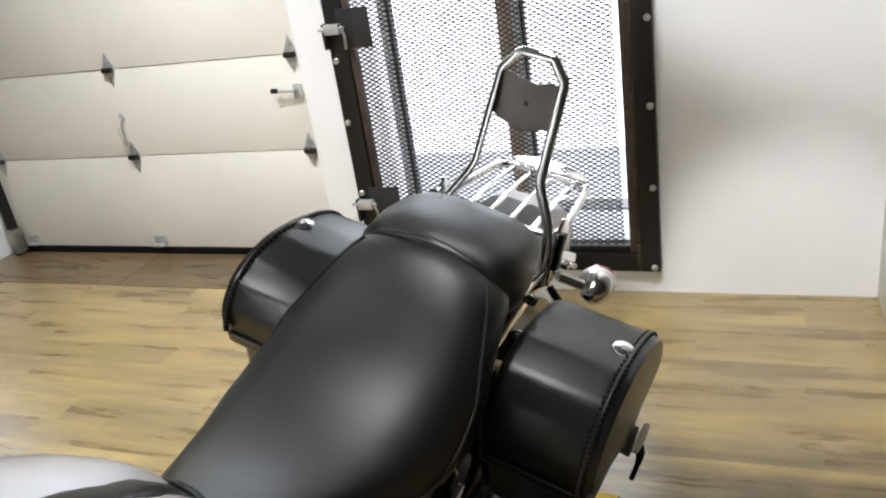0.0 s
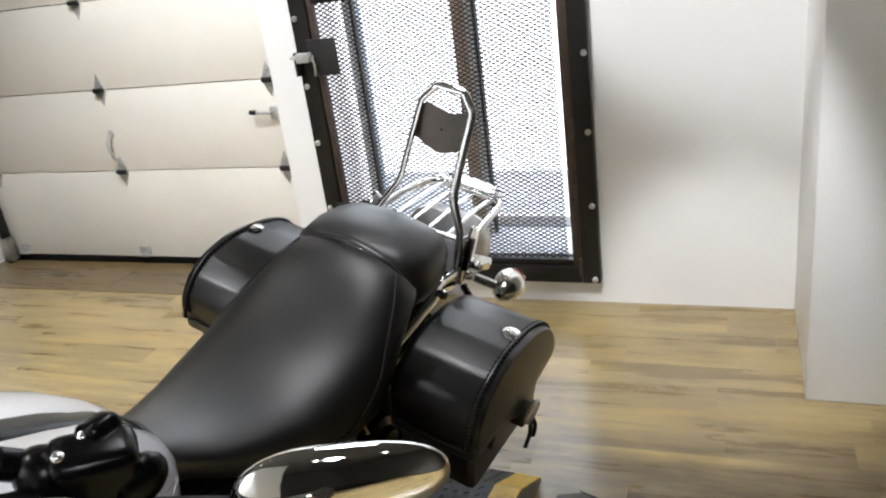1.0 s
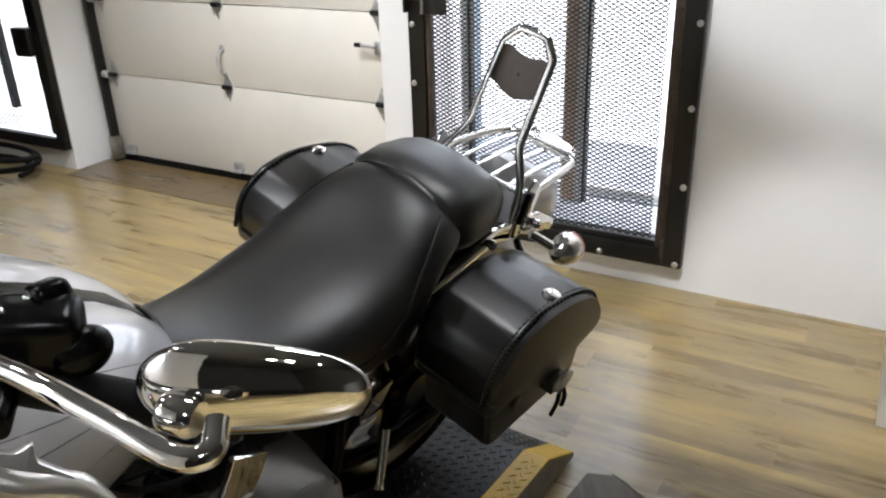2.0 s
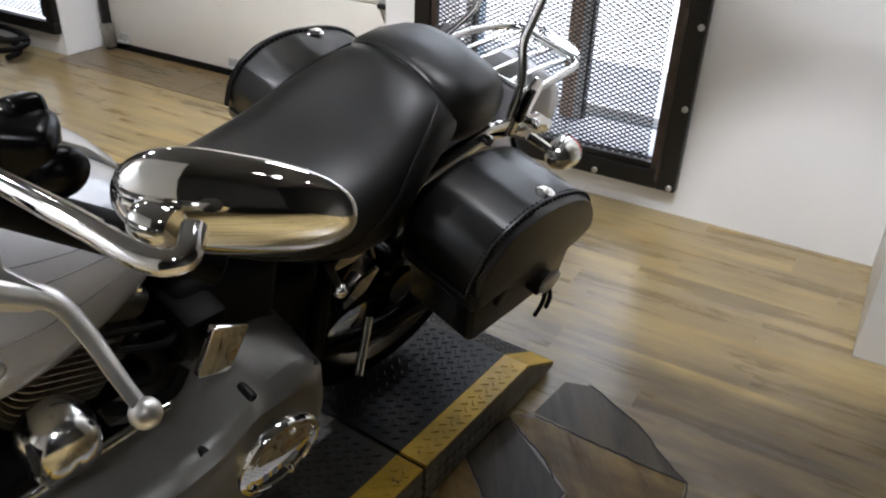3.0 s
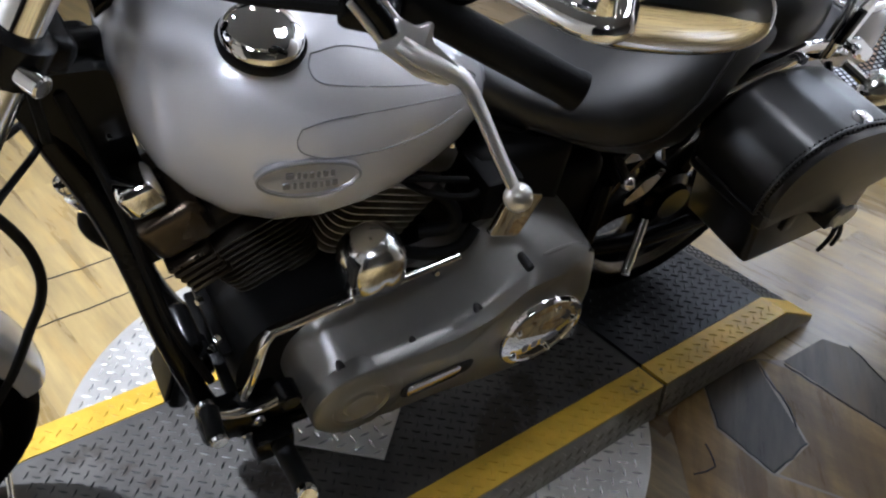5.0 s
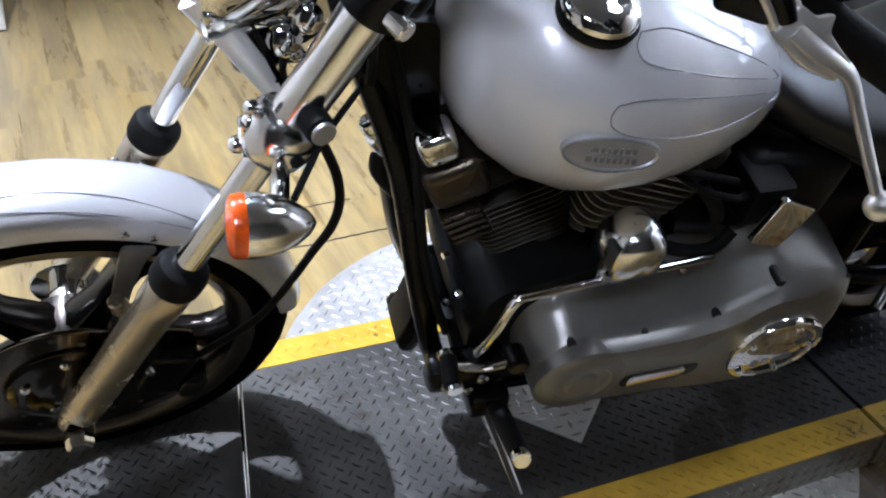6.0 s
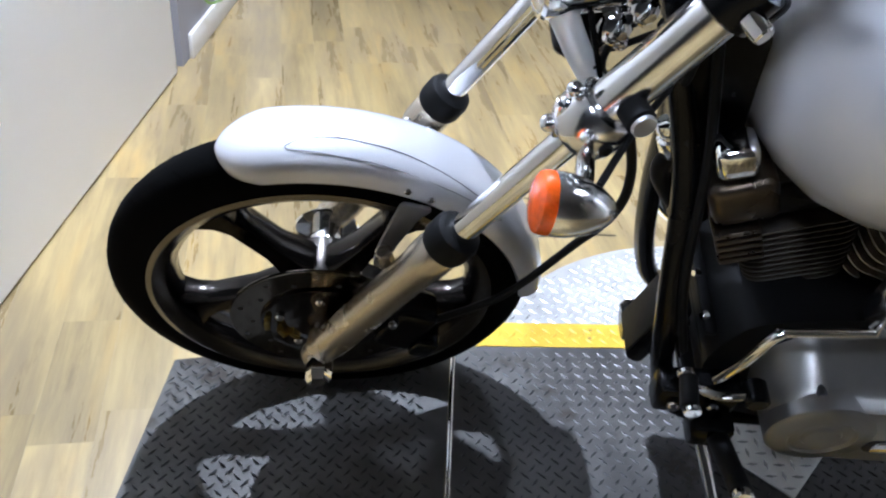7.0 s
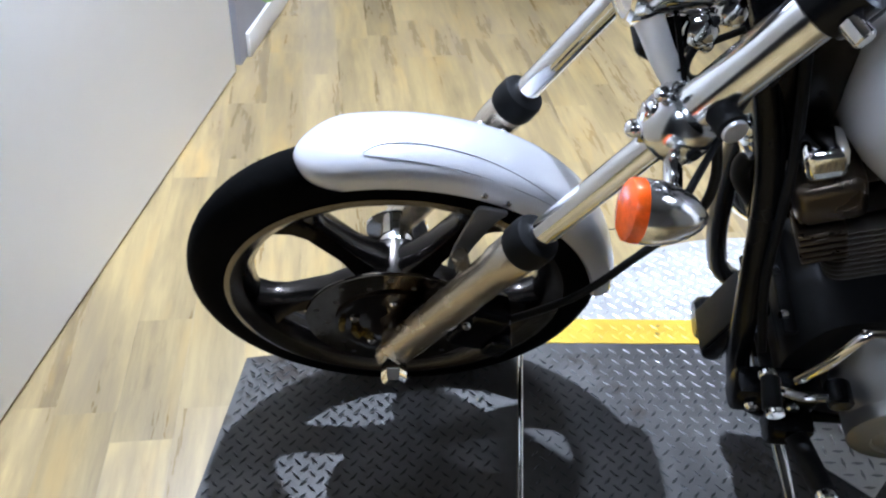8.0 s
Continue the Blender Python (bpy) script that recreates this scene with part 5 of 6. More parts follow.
# ---- rear fender, struts, tail light, rear signals ----
RAX = Vector((-1.615, 0, 0.318))
wheel("rear_wheel", RAX, 0.318, 0.225, 0.07, lambda n, b, m, p=None, l="": part(n, b, m, p or bike, l), "black cast rear wheel in shadow")
bm = bmesh.new()
rows = []
for k in range(25):
    a = radians(62 + 120 * k / 24)
    d = Vector((math.cos(a), 0, math.sin(a)))
    ring = []
    for q in range(11):
        b = math.pi * q / 10
        ring.append(RAX + d * (0.375 + 0.035 * math.sin(b) ** 0.7) + Vector((0, 0.098 * math.cos(b), 0)))
    for q in range(10, -1, -1):
        b = math.pi * q / 10
        ring.append(RAX + d * (0.370 + 0.035 * math.sin(b) ** 0.7) + Vector((0, 0.094 * math.cos(b), 0)))
    rows.append(ring)
rings(bm, rows)
part("rear_fender", bm, M_SILVER, bike, "silver metallic rear fender", 50)
for s in (1, -1):
    bm = bmesh.new()
    prism(bm, rounded([(-1.42, 0.655), (-1.42, 0.69), (-1.70, 0.745), (-1.86, 0.725), (-1.94, 0.675), (-1.93, 0.65), (-1.84, 0.69), (-1.70, 0.705)], 0.012), (0, s * 0.108, 0), (1, 0, 0), (0, 0, 1), -s * 0.010, 0.002)
    st = part("fender_strut", bm, M_CHROME, bike, "chrome fender strut")
    for bx, bz in ((-1.49, 0.69), (-1.68, 0.725), (-1.84, 0.71)):
        part("strut_bolt", rod(bmesh.new(), (bx, s * 0.118, bz), (bx, s * 0.135, bz), 0.010), M_CHROME, st)
    bullet_signal("rear_signal", Vector((-1.86, s * 0.11, 0.665)), (-1.930, s * 0.172, 0.632), (1, 0.1 * s, 0.1), 0.036, lambda n, b, m, p=None, l="": part(n, b, m, p or bike, l), M_REDLENS, -1)
bm = bmesh.new()
rows = [sring(x, hw, t, b, 28, 3.2) for x, hw, t, b in ((-1.875, 0.045, 0.760, 0.66), (-1.89, 0.080, 0.780, 0.62), (-1.94, 0.090, 0.770, 0.59), (-1.99, 0.087, 0.742, 0.578), (-2.02, 0.074, 0.715, 0.585), (-2.032, 0.050, 0.690, 0.605))]
rings(bm, rows)
tail = part("tail_light", bm, M_SILVER, bike, "silver rounded tail light housing")
bm = bmesh.new()
rings(bm, [sring(x, hw, t, b, 24, 3.2) for x, hw, t, b in ((-2.031, 0.046, 0.686, 0.610), (-2.042, 0.040, 0.680, 0.618), (-2.046, 0.02, 0.66, 0.635))])
part("lens", bm, M_REDLENS, tail)

# sissy bar and luggage rack
bm = bmesh.new()
side = lambda s: [(-1.755, s * 0.112, 0.705), (-1.772, s * 0.108, 0.775), (-1.784, s * 0.100, 0.808), (-1.800, s * 0.070, 0.862), (-1.806, s * 0.064, 0.880), (-1.832, s * 0.062, 0.960), (-1.858, s * 0.060, 1.034), (-1.861, s * 0.058, 1.042)]
pts = side(1) + [(-1.870, 0.034, 1.070), (-1.872, 0.027, 1.074), (-1.872, -0.027, 1.074), (-1.870, -0.034, 1.070)] + side(-1)[::-1]
tube(bm, pts, 0.0095, 12, 1, flat=0.6)
sissy = part("sissy_bar", bm, M_SOFTCHROME, bike, "chrome square-tube sissy bar")
outline = rounded([(-0.060, 0.035), (-0.040, 0.044), (-0.018, 0.034), (0.018, 0.036), (0.040, 0.046), (0.060, 0.036), (0.064, -0.030), (0.040, -0.040), (0.0, -0.054), (-0.040, -0.040), (-0.064, -0.030)], 0.012)
bm = bmesh.new()
u, v = Vector((0, -1, 0)), Vector((-0.22, 0, 1)).normalized()
prism(bm, outline, (-1.850, 0, 0.994), u, v, 0.004, 0.0008)
part("back_plate", bm, M_BACKPLATE, sissy, "bare brown steel backrest plate with a bolt hole")
bm = bmesh.new()
lathe(bm, [(0.004, 0), (0.004, 0.0012), (0.0005, 0.0012)], Vector((-1.8475, 0, 0.992)) - Vector((0, 0, 0)), (1, 0, 0.22), 12)
part("bolt_hole", bm, M_GAP, sissy)
bm = bmesh.new()
rk = [(-1.795, 0.100, 0.784), (-1.83, 0.113, 0.787), (-1.90, 0.108, 0.790), (-1.975, 0.098, 0.787), (-2.000, 0.090, 0.784), (-2.012, 0.070, 0.784), (-2.015, 0.0, 0.784), (-2.012, -0.070, 0.784), (-2.000, -0.090, 0.784), (-1.975, -0.098, 0.787), (-1.90, -0.108, 0.790), (-1.83, -0.113, 0.787), (-1.795, -0.100, 0.784), (-1.79, 0.0, 0.784)]
tube(bm, rk + rk[:1], 0.0080, 10, 4)
prism(bm, rounded([(-2.012, -0.088), (-2.012, 0.088), (-2.035, 0.080), (-2.055, 0.045), (-2.060, 0.0), (-2.055, -0.045), (-2.035, -0.080)], 0.012), (0, 0, 0.784), (1, 0, 0), (0, 1, 0), 0.010, 0.003)
rack = part("luggage_rack", bm, M_SOFTCHROME, bike, "chrome luggage rack with thin slats")
for y in (-0.068, -0.026, 0.018, 0.064):
    bm = bmesh.new()
    tube(bm, [(-1.79, y, 0.784), (-1.90, y, 0.788), (-1.96, y, 0.786), (-2.01, y * 0.97, 0.782)], 0.0050, 8, 4, flat=0.6)
    part("rack_slat", bm, M_CHROME, rack)
for s in (1, -1):
    bm = bmesh.new()
    prism(bm, rounded([(-1.76, 0.70), (-1.80, 0.705), (-1.83, 0.80), (-1.80, 0.83), (-1.775, 0.80)], 0.008), (0, s * 0.118, 0), (1, 0, 0), (0, 0, 1), -s * 0.006, 0.001)
    part("side_plate", bm, M_CHROME, sissy)
    bm = bmesh.new()
    box(bm, (-1.772, s * 0.130, 0.775), (0.02, 0.012, 0.07), 0.003, Matrix.Rotation(radians(-14), 4, "Y"))
    part("docking_latch", bm, M_BLACK, sissy)

# ---- saddlebags ----


def saddlebag(s):
    def at(x, z, y):
        return Vector((x, s * (y - 0.05 * (z - 0.6)), z))

    cx, cz = -1.61, 0.60
    low = rounded([(-1.482, 0.466), (-1.446, 0.640), (-1.782, 0.640), (-1.766, 0.478)], 0.010, 3)
    body = bmesh.new()
    rings(body, [[at(cx + (x - cx) * k, 0.56 + (z - 0.56) * k, y) for x, z in low] for y, k in ((0.168, 0.95), (0.174, 1.0), (0.314, 1.0), (0.323, 0.985), (0.326, 0.95))])
    bag = part("saddlebag", body, M_LEATHER, bike, "black leather saddlebag with a domed lid", 50)
    top = bmesh.new()
    lidline = rounded([(-1.436, 0.580), (-1.430, 0.665), (-1.452, 0.705), (-1.495, 0.735), (-1.56, 0.750), (-1.635, 0.745), (-1.70, 0.728), (-1.75, 0.700), (-1.785, 0.655), (-1.797, 0.605)], 0.012, 3)
    rings(top, [[at(cx + (x - cx) * k, 0.62 + (z - 0.62) * k, y) for x, z in lidline] for y, k in ((0.162, 0.95), (0.167, 0.99), (0.18, 1.0), (0.322, 1.0), (0.333, 0.993), (0.340, 0.97), (0.342, 0.90))])
    part("lid", top, M_LEATHER, bag, "stiff domed leather lid", 50)
    # lid flap over the outer face
    flap = bmesh.new()
    out = [(-1.428, 0.655), (-1.452, 0.703), (-1.495, 0.733), (-1.56, 0.748), (-1.635, 0.743), (-1.70, 0.726), (-1.748, 0.698), (-1.782, 0.655), (-1.792, 0.615), (-1.73, 0.598), (-1.685, 0.588), (-1.655, 0.562), (-1.615, 0.558), (-1.58, 0.582), (-1.51, 0.598), (-1.430, 0.612)]
    ro = rounded(out, 0.02, 3)
    rows = []
    for y, k in ((0.322, 0.992), (0.341, 0.99), (0.348, 0.965), (0.352, 0.6), (0.3525, 0.1)):
        rows.append([at(cx + (x - cx) * k, 0.65 + (z - 0.65) * k, y) for x, z in ro])
    rings(flap, rows)
    lid = part("lid_flap", flap, M_LEATHER, bag, "overlapping leather lid flap")
    # braided edge lacing
    edge = [at(cx + (x - cx) * 1.0, cz + (z - cz) * 1.0, 0.330) for x, z in ((-1.424, 0.618), (-1.430, 0.665), (-1.452, 0.705), (-1.495, 0.735), (-1.56, 0.750), (-1.635, 0.745), (-1.70, 0.728), (-1.75, 0.700), (-1.785, 0.655))]
    bm = bmesh.new()
    tube(bm, edge, 0.0038, 8, 5)
    part("edge_piping", bm, M_PIPING, lid, "rolled edge seam")
    path = spline(edge, 6)
    bm = bmesh.new()
    for p, q in zip(path[::1], path[1::1]):
        d = (q - p).normalized()
        u = Vector((0, s, 0))
        rod(bm, (p + q) / 2 - u * 0.007 - d * 0.002, (p + q) / 2 + u * 0.006 + d * 0.003, 0.0022, seg=6)
    tagged(part("lacing", bm, M_RUBBER, lid), kind="stuff")
    bm = bmesh.new()
    tube(bm, [at(-1.4305, 0.611, y) for y in (0.18, 0.22, 0.28, 0.325)], 0.0032, 6, 4)
    part("seam", bm, M_PIPING, bag)
    o = at(-1.618, 0.7465, 0.314)
    con = part("concho", lathe(bmesh.new(), [(0.0180, -0.004), (0.0185, 0.0012), (0.017, 0.0026), (0.012, 0.003), (0.0085, 0.0045), (0.0005, 0.005)], o, (0.05, s * 0.12, 1), 24), M_CHROME, bag, "round chrome concho")
    part("concho_star", lathe(bmesh.new(), [(0.006, 0.0046), (0.004, 0.006), (0.0005, 0.006)], o, (0.05, s * 0.12, 1), 5), M_SATIN, con)
    # buckle medallion hanging at the outer face
    o2 = at(-1.650, 0.560, 0.360)
    med = part("medallion", lathe(bmesh.new(), [(0.026, 0.0), (0.028, 0.004), (0.025, 0.009), (0.016, 0.010), (0.0005, 0.012)], o2, (0, s, -0.05), 28), M_STAY, bag, "round metal medallion")
    bm = bmesh.new()
    for dx in (-0.006, 0.006):
        tube(bm, [o2 + Vector((dx, s * 0.006, -0.02)), o2 + Vector((dx * 2.2, s * 0.012, -0.045)), o2 + Vector((dx * 3.2, s * 0.01, -0.078))], 0.0045, 6, 3)
    part("leather_tassel", bm, M_RUBBER, med, "short black leather tassel")
    bm = bmesh.new()
    box(bm, at(-1.65, 0.545, 0.340), (0.028, 0.030, 0.05), 0.003)
    part("strap", bm, M_LEATHER, bag)
    part("rear_strap", box(bmesh.new(), at(-1.54, 0.56, 0.331), (0.024, 0.012, 0.04), 0.003), M_LEATHER, bag)
    bm = bmesh.new()
    tube(bm, [(-1.45, s * 0.13, 0.66), (-1.50, s * 0.165, 0.655), (-1.62, s * 0.165, 0.66), (-1.74, s * 0.160, 0.68), (-1.78, s * 0.125, 0.69)], 0.008, 8)
    part("bag_bracket", bm, M_BLACK, bag)
    return bag


saddlebag(1)
saddlebag(-1)

# ---- frame ----
bm = bmesh.new()
for s in (1, -1):
    tube(bm, [(-0.445, s * 0.03, 0.86), (-0.495, s * 0.07, 0.70), (-0.525, s * 0.11, 0.50), (-0.56, s * 0.125, 0.32), (-0.61, s * 0.13, 0.21), (-0.72, s * 0.13, 0.185), (-1.05, s * 0.13, 0.19), (-1.22, s * 0.13, 0.23), (-1.30, s * 0.12, 0.36), (-1.32, s * 0.10, 0.52)], 0.0185, 12)
tube(bm, [(-0.42, 0, 0.92), (-0.60, 0, 0.90), (-0.95, 0, 0.80), (-1.22, 0, 0.66), (-1.32, 0, 0.52)], 0.024, 12)
for s in (1, -1):
    tube(bm, [(-1.0, s * 0.05, 0.72), (-1.2, s * 0.09, 0.66), (-1.42, s * 0.10, 0.67), (-1.75, s * 0.10, 0.72)], 0.014, 10)
    tube(bm, [(-1.28, s * 0.11, 0.36), (-1.45, s * 0.125, 0.33), (-1.64, s * 0.125, 0.318)], 0.02, 10)
prism(bm, rounded([(-0.405, 0.93), (-0.53, 0.92), (-0.545, 0.78), (-0.56, 0.60), (-0.505, 0.585), (-0.475, 0.72), (-0.455, 0.82)], 0.015), (0, 0.05, 0), (1, 0, 0), (0, 0, 1), 0.10, 0.006)
part("frame", bm, M_BLACK, bike, "black tubular steel frame")
for s in (1, -1):
    part("shock_absorber", lathe(bmesh.new(), [(0.016, 0), (0.02, 0.01), (0.02, 0.12), (0.026, 0.125), (0.026, 0.30), (0.016, 0.31)], (-1.60, s * 0.14, 0.36), (0.35, 0, 1), 20), M_BLACK, bike, "black shock absorber")
bm = bmesh.new()
box(bm, (-1.10, 0, 0.60), (0.20, 0.25, 0.18), 0.03, None, 3)
part("battery_box", bm, M_ENGINE, bike, "black battery and oil box")
bm = bmesh.new()
box(bm, (-1.24, 0.0, 0.45), (0.16, 0.20, 0.26), 0.03, None, 3)
part("gearbox", bm, M_ENGINE, bike, "black gearbox case")
bm = bmesh.new()
box(bm, (-0.542, 0.062, 0.375), (0.034, 0.095, 0.165), 0.014, Matrix.Rotation(radians(-15), 4, "Y"), 3)
reg = part("voltage_regulator", bm, M_BLACK, bike, "black voltage regulator with a rounded front")
part("regulator_plate", box(bmesh.new(), (-0.523, 0.062, 0.380), (0.006, 0.075, 0.13), 0.003, Matrix.Rotation(radians(-15), 4, "Y")), M_ENGINE, reg)

# ---- engine ----
bm = bmesh.new()
prism(bm, rounded([(-0.63, 0.25), (-0.60, 0.40), (-0.64, 0.50), (-0.80, 0.53), (-0.98, 0.50), (-1.04, 0.40), (-1.02, 0.24), (-0.82, 0.20)], 0.04), (0, 0.15, 0), (1, 0, 0), (0, 0, 1), 0.30, 0.015)
engine = part("crankcase", bm, M_ENGINE, bike, "black V-twin crankcase")
for k, (bx, by, bz) in enumerate(((-0.60, 0.10, 0.44), (-0.60, 0.02, 0.44), (-0.605, 0.12, 0.30), (-0.60, 0.06, 0.36))):
    part("case_bolt", bolt(bmesh.new(), (bx, by, bz), (1, 0.3, 0.1), 0.008, 0.01, 8), M_CHROME, engine)
part("oil_filter", lathe(bmesh.new(), [(0.0005, 0), (0.034, 0.002), (0.038, 0.012), (0.038, 0.085), (0.030, 0.095), (0.0005, 0.096)], (-0.605, 0.02, 0.30), (1, 0, -0.15), 28), M_BLACK, engine, "black oil filter")
for k in range(4):
    z = 0.27 + 0.055 * k
    part("case_rib", box(bmesh.new(), (-0.615 + 0.012 * (k % 2), 0.02, z), (0.02, 0.22, 0.012), 0.004), M_ENGINE, engine)
ENG = Vector((-0.775, 0, 0.36))


def cylinder(deg, fin_mat, cover_mat):
    ax = Vector((math.sin(radians(deg)), 0, math.cos(radians(deg))))
    base = ENG + ax * 0.13
    cyl = part("cylinder", lathe(bmesh.new(), [(0.0005, 0), (0.066, 0), (0.066, 0.20), (0.0005, 0.20)], base, ax, 32), M_ENGINE, bike, "black air-cooled cylinder with bright fin edges")
    cross = ax.cross(Vector((0, 1, 0)))
    bm = bmesh.new()
    pts = rounded([(-0.088, -0.095), (0.088, -0.095), (0.088, 0.095), (-0.088, 0.095)], 0.035, 5)
    rows = []
    for k, h in ((0.96, 0.0), (1.0, 0.0012), (1.0, 0.0038), (0.96, 0.005)):
        rows.append([cross * (p[0] * k) + Vector((0, 1, 0)) * (p[1] * k) + ax * h for p in pts])
    rings(bm, rows)
    first = part("cooling_fin", bm, fin_mat, cyl)
    first.matrix_local = Matrix.Translation(base + ax * 0.03)
    first.matrix_local = Matrix.Translation(base + ax * 0.03) @ Matrix.Diagonal((0.80, 0.80, 0.80, 1))
    for k in range(1, 11):
        w = 0.80 + 0.024 * k
        share("cooling_fin", first.data, cyl, Matrix.Translation(base + ax * (0.03 + 0.0155 * k)) @ Matrix.Diagonal((w, w, w, 1)))
    bm = bmesh.new()
    rot = Matrix.Rotation(radians(deg), 4, "Y")
    box(bm, base + ax * 0.232, (0.165, 0.185, 0.055), 0.022, rot, 3)
    box(bm, base + ax * 0.275, (0.125, 0.165, 0.045), 0.02, rot, 3)
    head = part("rocker_cover", bm, cover_mat, cyl, "rocker cover")
    for dx in (-0.05, 0.05):
        part("cover_bolt", bolt(bmesh.new(), base + ax * 0.262 + cross * dx + Vector((0, 0.085, 0)), ax, 0.008, 0.01), M_CHROME, head)
    return base, ax


# fin colours carry the light: front cylinder shaded, rear one lit
cylinder(22.5, M_SHADEFIN, M_ENGINE)
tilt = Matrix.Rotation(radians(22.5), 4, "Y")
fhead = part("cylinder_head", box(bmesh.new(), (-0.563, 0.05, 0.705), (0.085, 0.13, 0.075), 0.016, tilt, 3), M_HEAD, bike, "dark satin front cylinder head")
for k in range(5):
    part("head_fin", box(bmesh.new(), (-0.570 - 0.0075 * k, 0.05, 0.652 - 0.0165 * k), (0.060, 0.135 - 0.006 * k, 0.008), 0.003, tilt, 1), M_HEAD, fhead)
cylinder(-22.5, M_LITFIN, M_ROCKER)
bm = bmesh.new()
prism(bm, rounded([(-0.79, 0.34), (-1.22, 0.34), (-1.22, 0.66), (-0.98, 0.72), (-0.79, 0.72)], 0.03), (0, 0.01, 0), (1, 0, 0), (0, 0, 1), 0.08, 0.01)
part("inner_cover", bm, M_ENGINE, bike, "black inner cover behind the rear cylinder")
for pts in ([(-0.90, 0.11, 0.52), (-0.93, 0.15, 0.545), (-0.97, 0.16, 0.555), (-1.0, 0.15, 0.58)], [(-0.93, 0.12, 0.66), (-0.955, 0.145, 0.63), (-0.95, 0.15, 0.60), (-0.91, 0.13, 0.585)]):
    bm = bmesh.new()
    tube(bm, pts, 0.011, 10)
    part("rubber_hose", bm, M_RUBBER, bike)
for q in ((-0.945, 0.165, 0.535), (-0.925, 0.17, 0.525)):
    part("hose_clip", bolt(bmesh.new(), q, (0, 1, 0.4), 0.006, 0.008), M_CHROME, bike)
bm = bmesh.new()
box(bm, (-0.528, 0.095, 0.778), (0.05, 0.05, 0.05), 0.012, Matrix.Rotation(radians(20), 4, "Y"), 3)
part("head_bracket", bm, M_CHROME, bike, "polished engine mount")
bm = bmesh.new()
lathe(bm, [(0.0005, 0), (0.013, 0.001), (0.015, 0.005), (0.015, 0.016), (0.012, 0.020), (0.012, 0.026), (0.016, 0.029), (0.016, 0.056), (0.013, 0.060), (0.0005, 0.061)], (-0.455, 0.035, 0.768), (-0.38, 0, -0.92), 24)
fit = part("hose_fitting", bm, M_CHROME, bike, "ribbed chrome hose fitting")
bm = bmesh.new()
tube(bm, [(-0.476, 0.035, 0.712), (-0.470, 0.035, 0.688), (-0.476, 0.035, 0.664), (-0.500, 0.035, 0.628), (-0.515, 0.03, 0.605)], 0.0125, 12)
part("hose", bm, M_RUBBER, fit, "black rubber hose")
bm = bmesh.new()
tube(bm, [(-0.60, -0.08, 0.66), (-0.53, -0.13, 0.60), (-0.56, -0.18, 0.42), (-0.70, -0.20, 0.30), (-1.10, -0.21, 0.27), (-1.75, -0.22, 0.30)], 0.024, 14)
part("exhaust_pipe", bm, M_CHROME, bike, "chrome exhaust pipe on the far side")

# primary cover on the left
PRIM = [(x - 0.018, z) for x, z in [(-0.655, 0.40), (-0.668, 0.452), (-0.705, 0.492), (-0.80, 0.508), (-0.92, 0.520), (-0.985, 0.545), (-1.05, 0.578), (-1.145, 0.564), (-1.195, 0.526), (-1.215, 0.42), (-1.212, 0.35), (-1.18, 0.275), (-1.11, 0.235), (-1.02, 0.242), (-0.90, 0.262), (-0.78, 0.265), (-0.705, 0.292), (-0.665, 0.345)]]


def shrunk(points, k, c=(-0.94, 0.40)):
    return [(c[0] + (x - c[0]) * k, c[1] + (z - c[1]) * (k - 0.02 * (k < 0.99))) for x, z in points]


FACE = [(x - 0.018, z) for x, z in [(-0.668, 0.385), (-0.685, 0.424), (-0.725, 0.446), (-0.82, 0.445), (-0.92, 0.449), (-0.99, 0.470), (-1.062, 0.530), (-1.15, 0.535), (-1.192, 0.513), (-1.212, 0.42), (-1.210, 0.35), (-1.178, 0.277), (-1.11, 0.238), (-1.02, 0.245), (-0.90, 0.265), (-0.78, 0.268), (-0.708, 0.295), (-0.672, 0.345)]]
bm = bmesh.new()
ro, rf = rounded(PRIM, 0.018, 3), rounded(FACE, 0.018, 3)
rows = [[Vector((x, y, z)) for x, z in ro] for y in (0.10, 0.135)]
rows.append([Vector((p[0] * 0.1 + q[0] * 0.9, 0.212, p[1] * 0.1 + q[1] * 0.9)) for p, q in zip(ro, rf)])
for y, k in ((0.222, 1.0), (0.229, 0.982), (0.241, 0.945), (0.249, 0.87), (0.253, 0.5), (0.254, 0.02)):
    rows.append([Vector((x, y, z)) for x, z in shrunk(rf, k)])
rings(bm, rows)
prim = part("primary_cover", bm, M_PRIMARY, bike, "grey primary drive cover", 30)
bm = bmesh.new()
lathe(bm, [(0.080, -0.03), (0.080, 0.012), (0.074, 0.018), (0.050, 0.021), (0.046, 0.017), (0.030, 0.017), (0.026, 0.021), (0.0005, 0.022)], (-0.768, 0.237, 0.368), (0, 1, 0), 48)
part("alternator_boss", bm, M_PRIMARY, prim, "round raised boss")
derby = part("derby_cover", lathe(bmesh.new(), [(0.082, -0.02), (0.084, 0.004), (0.081, 0.009), (0.072, 0.011), (0.070, 0.0085), (0.060, 0.0085), (0.055, 0.012), (0.0005, 0.0145)], (-1.104, 0.260, 0.386), (0, 1, 0), 56), M_CHROME, prim, "round chrome derby cover")
for k in range(5):
    a = radians(30 + 72 * k)
    part("derby_screw", bolt(bmesh.new(), (-1.104 + 0.066 * math.cos(a), 0.269, 0.386 + 0.066 * math.sin(a)), (0, 1, 0), 0.0065, 0.005, 10), M_CHROME, derby)
bm = bmesh.new()
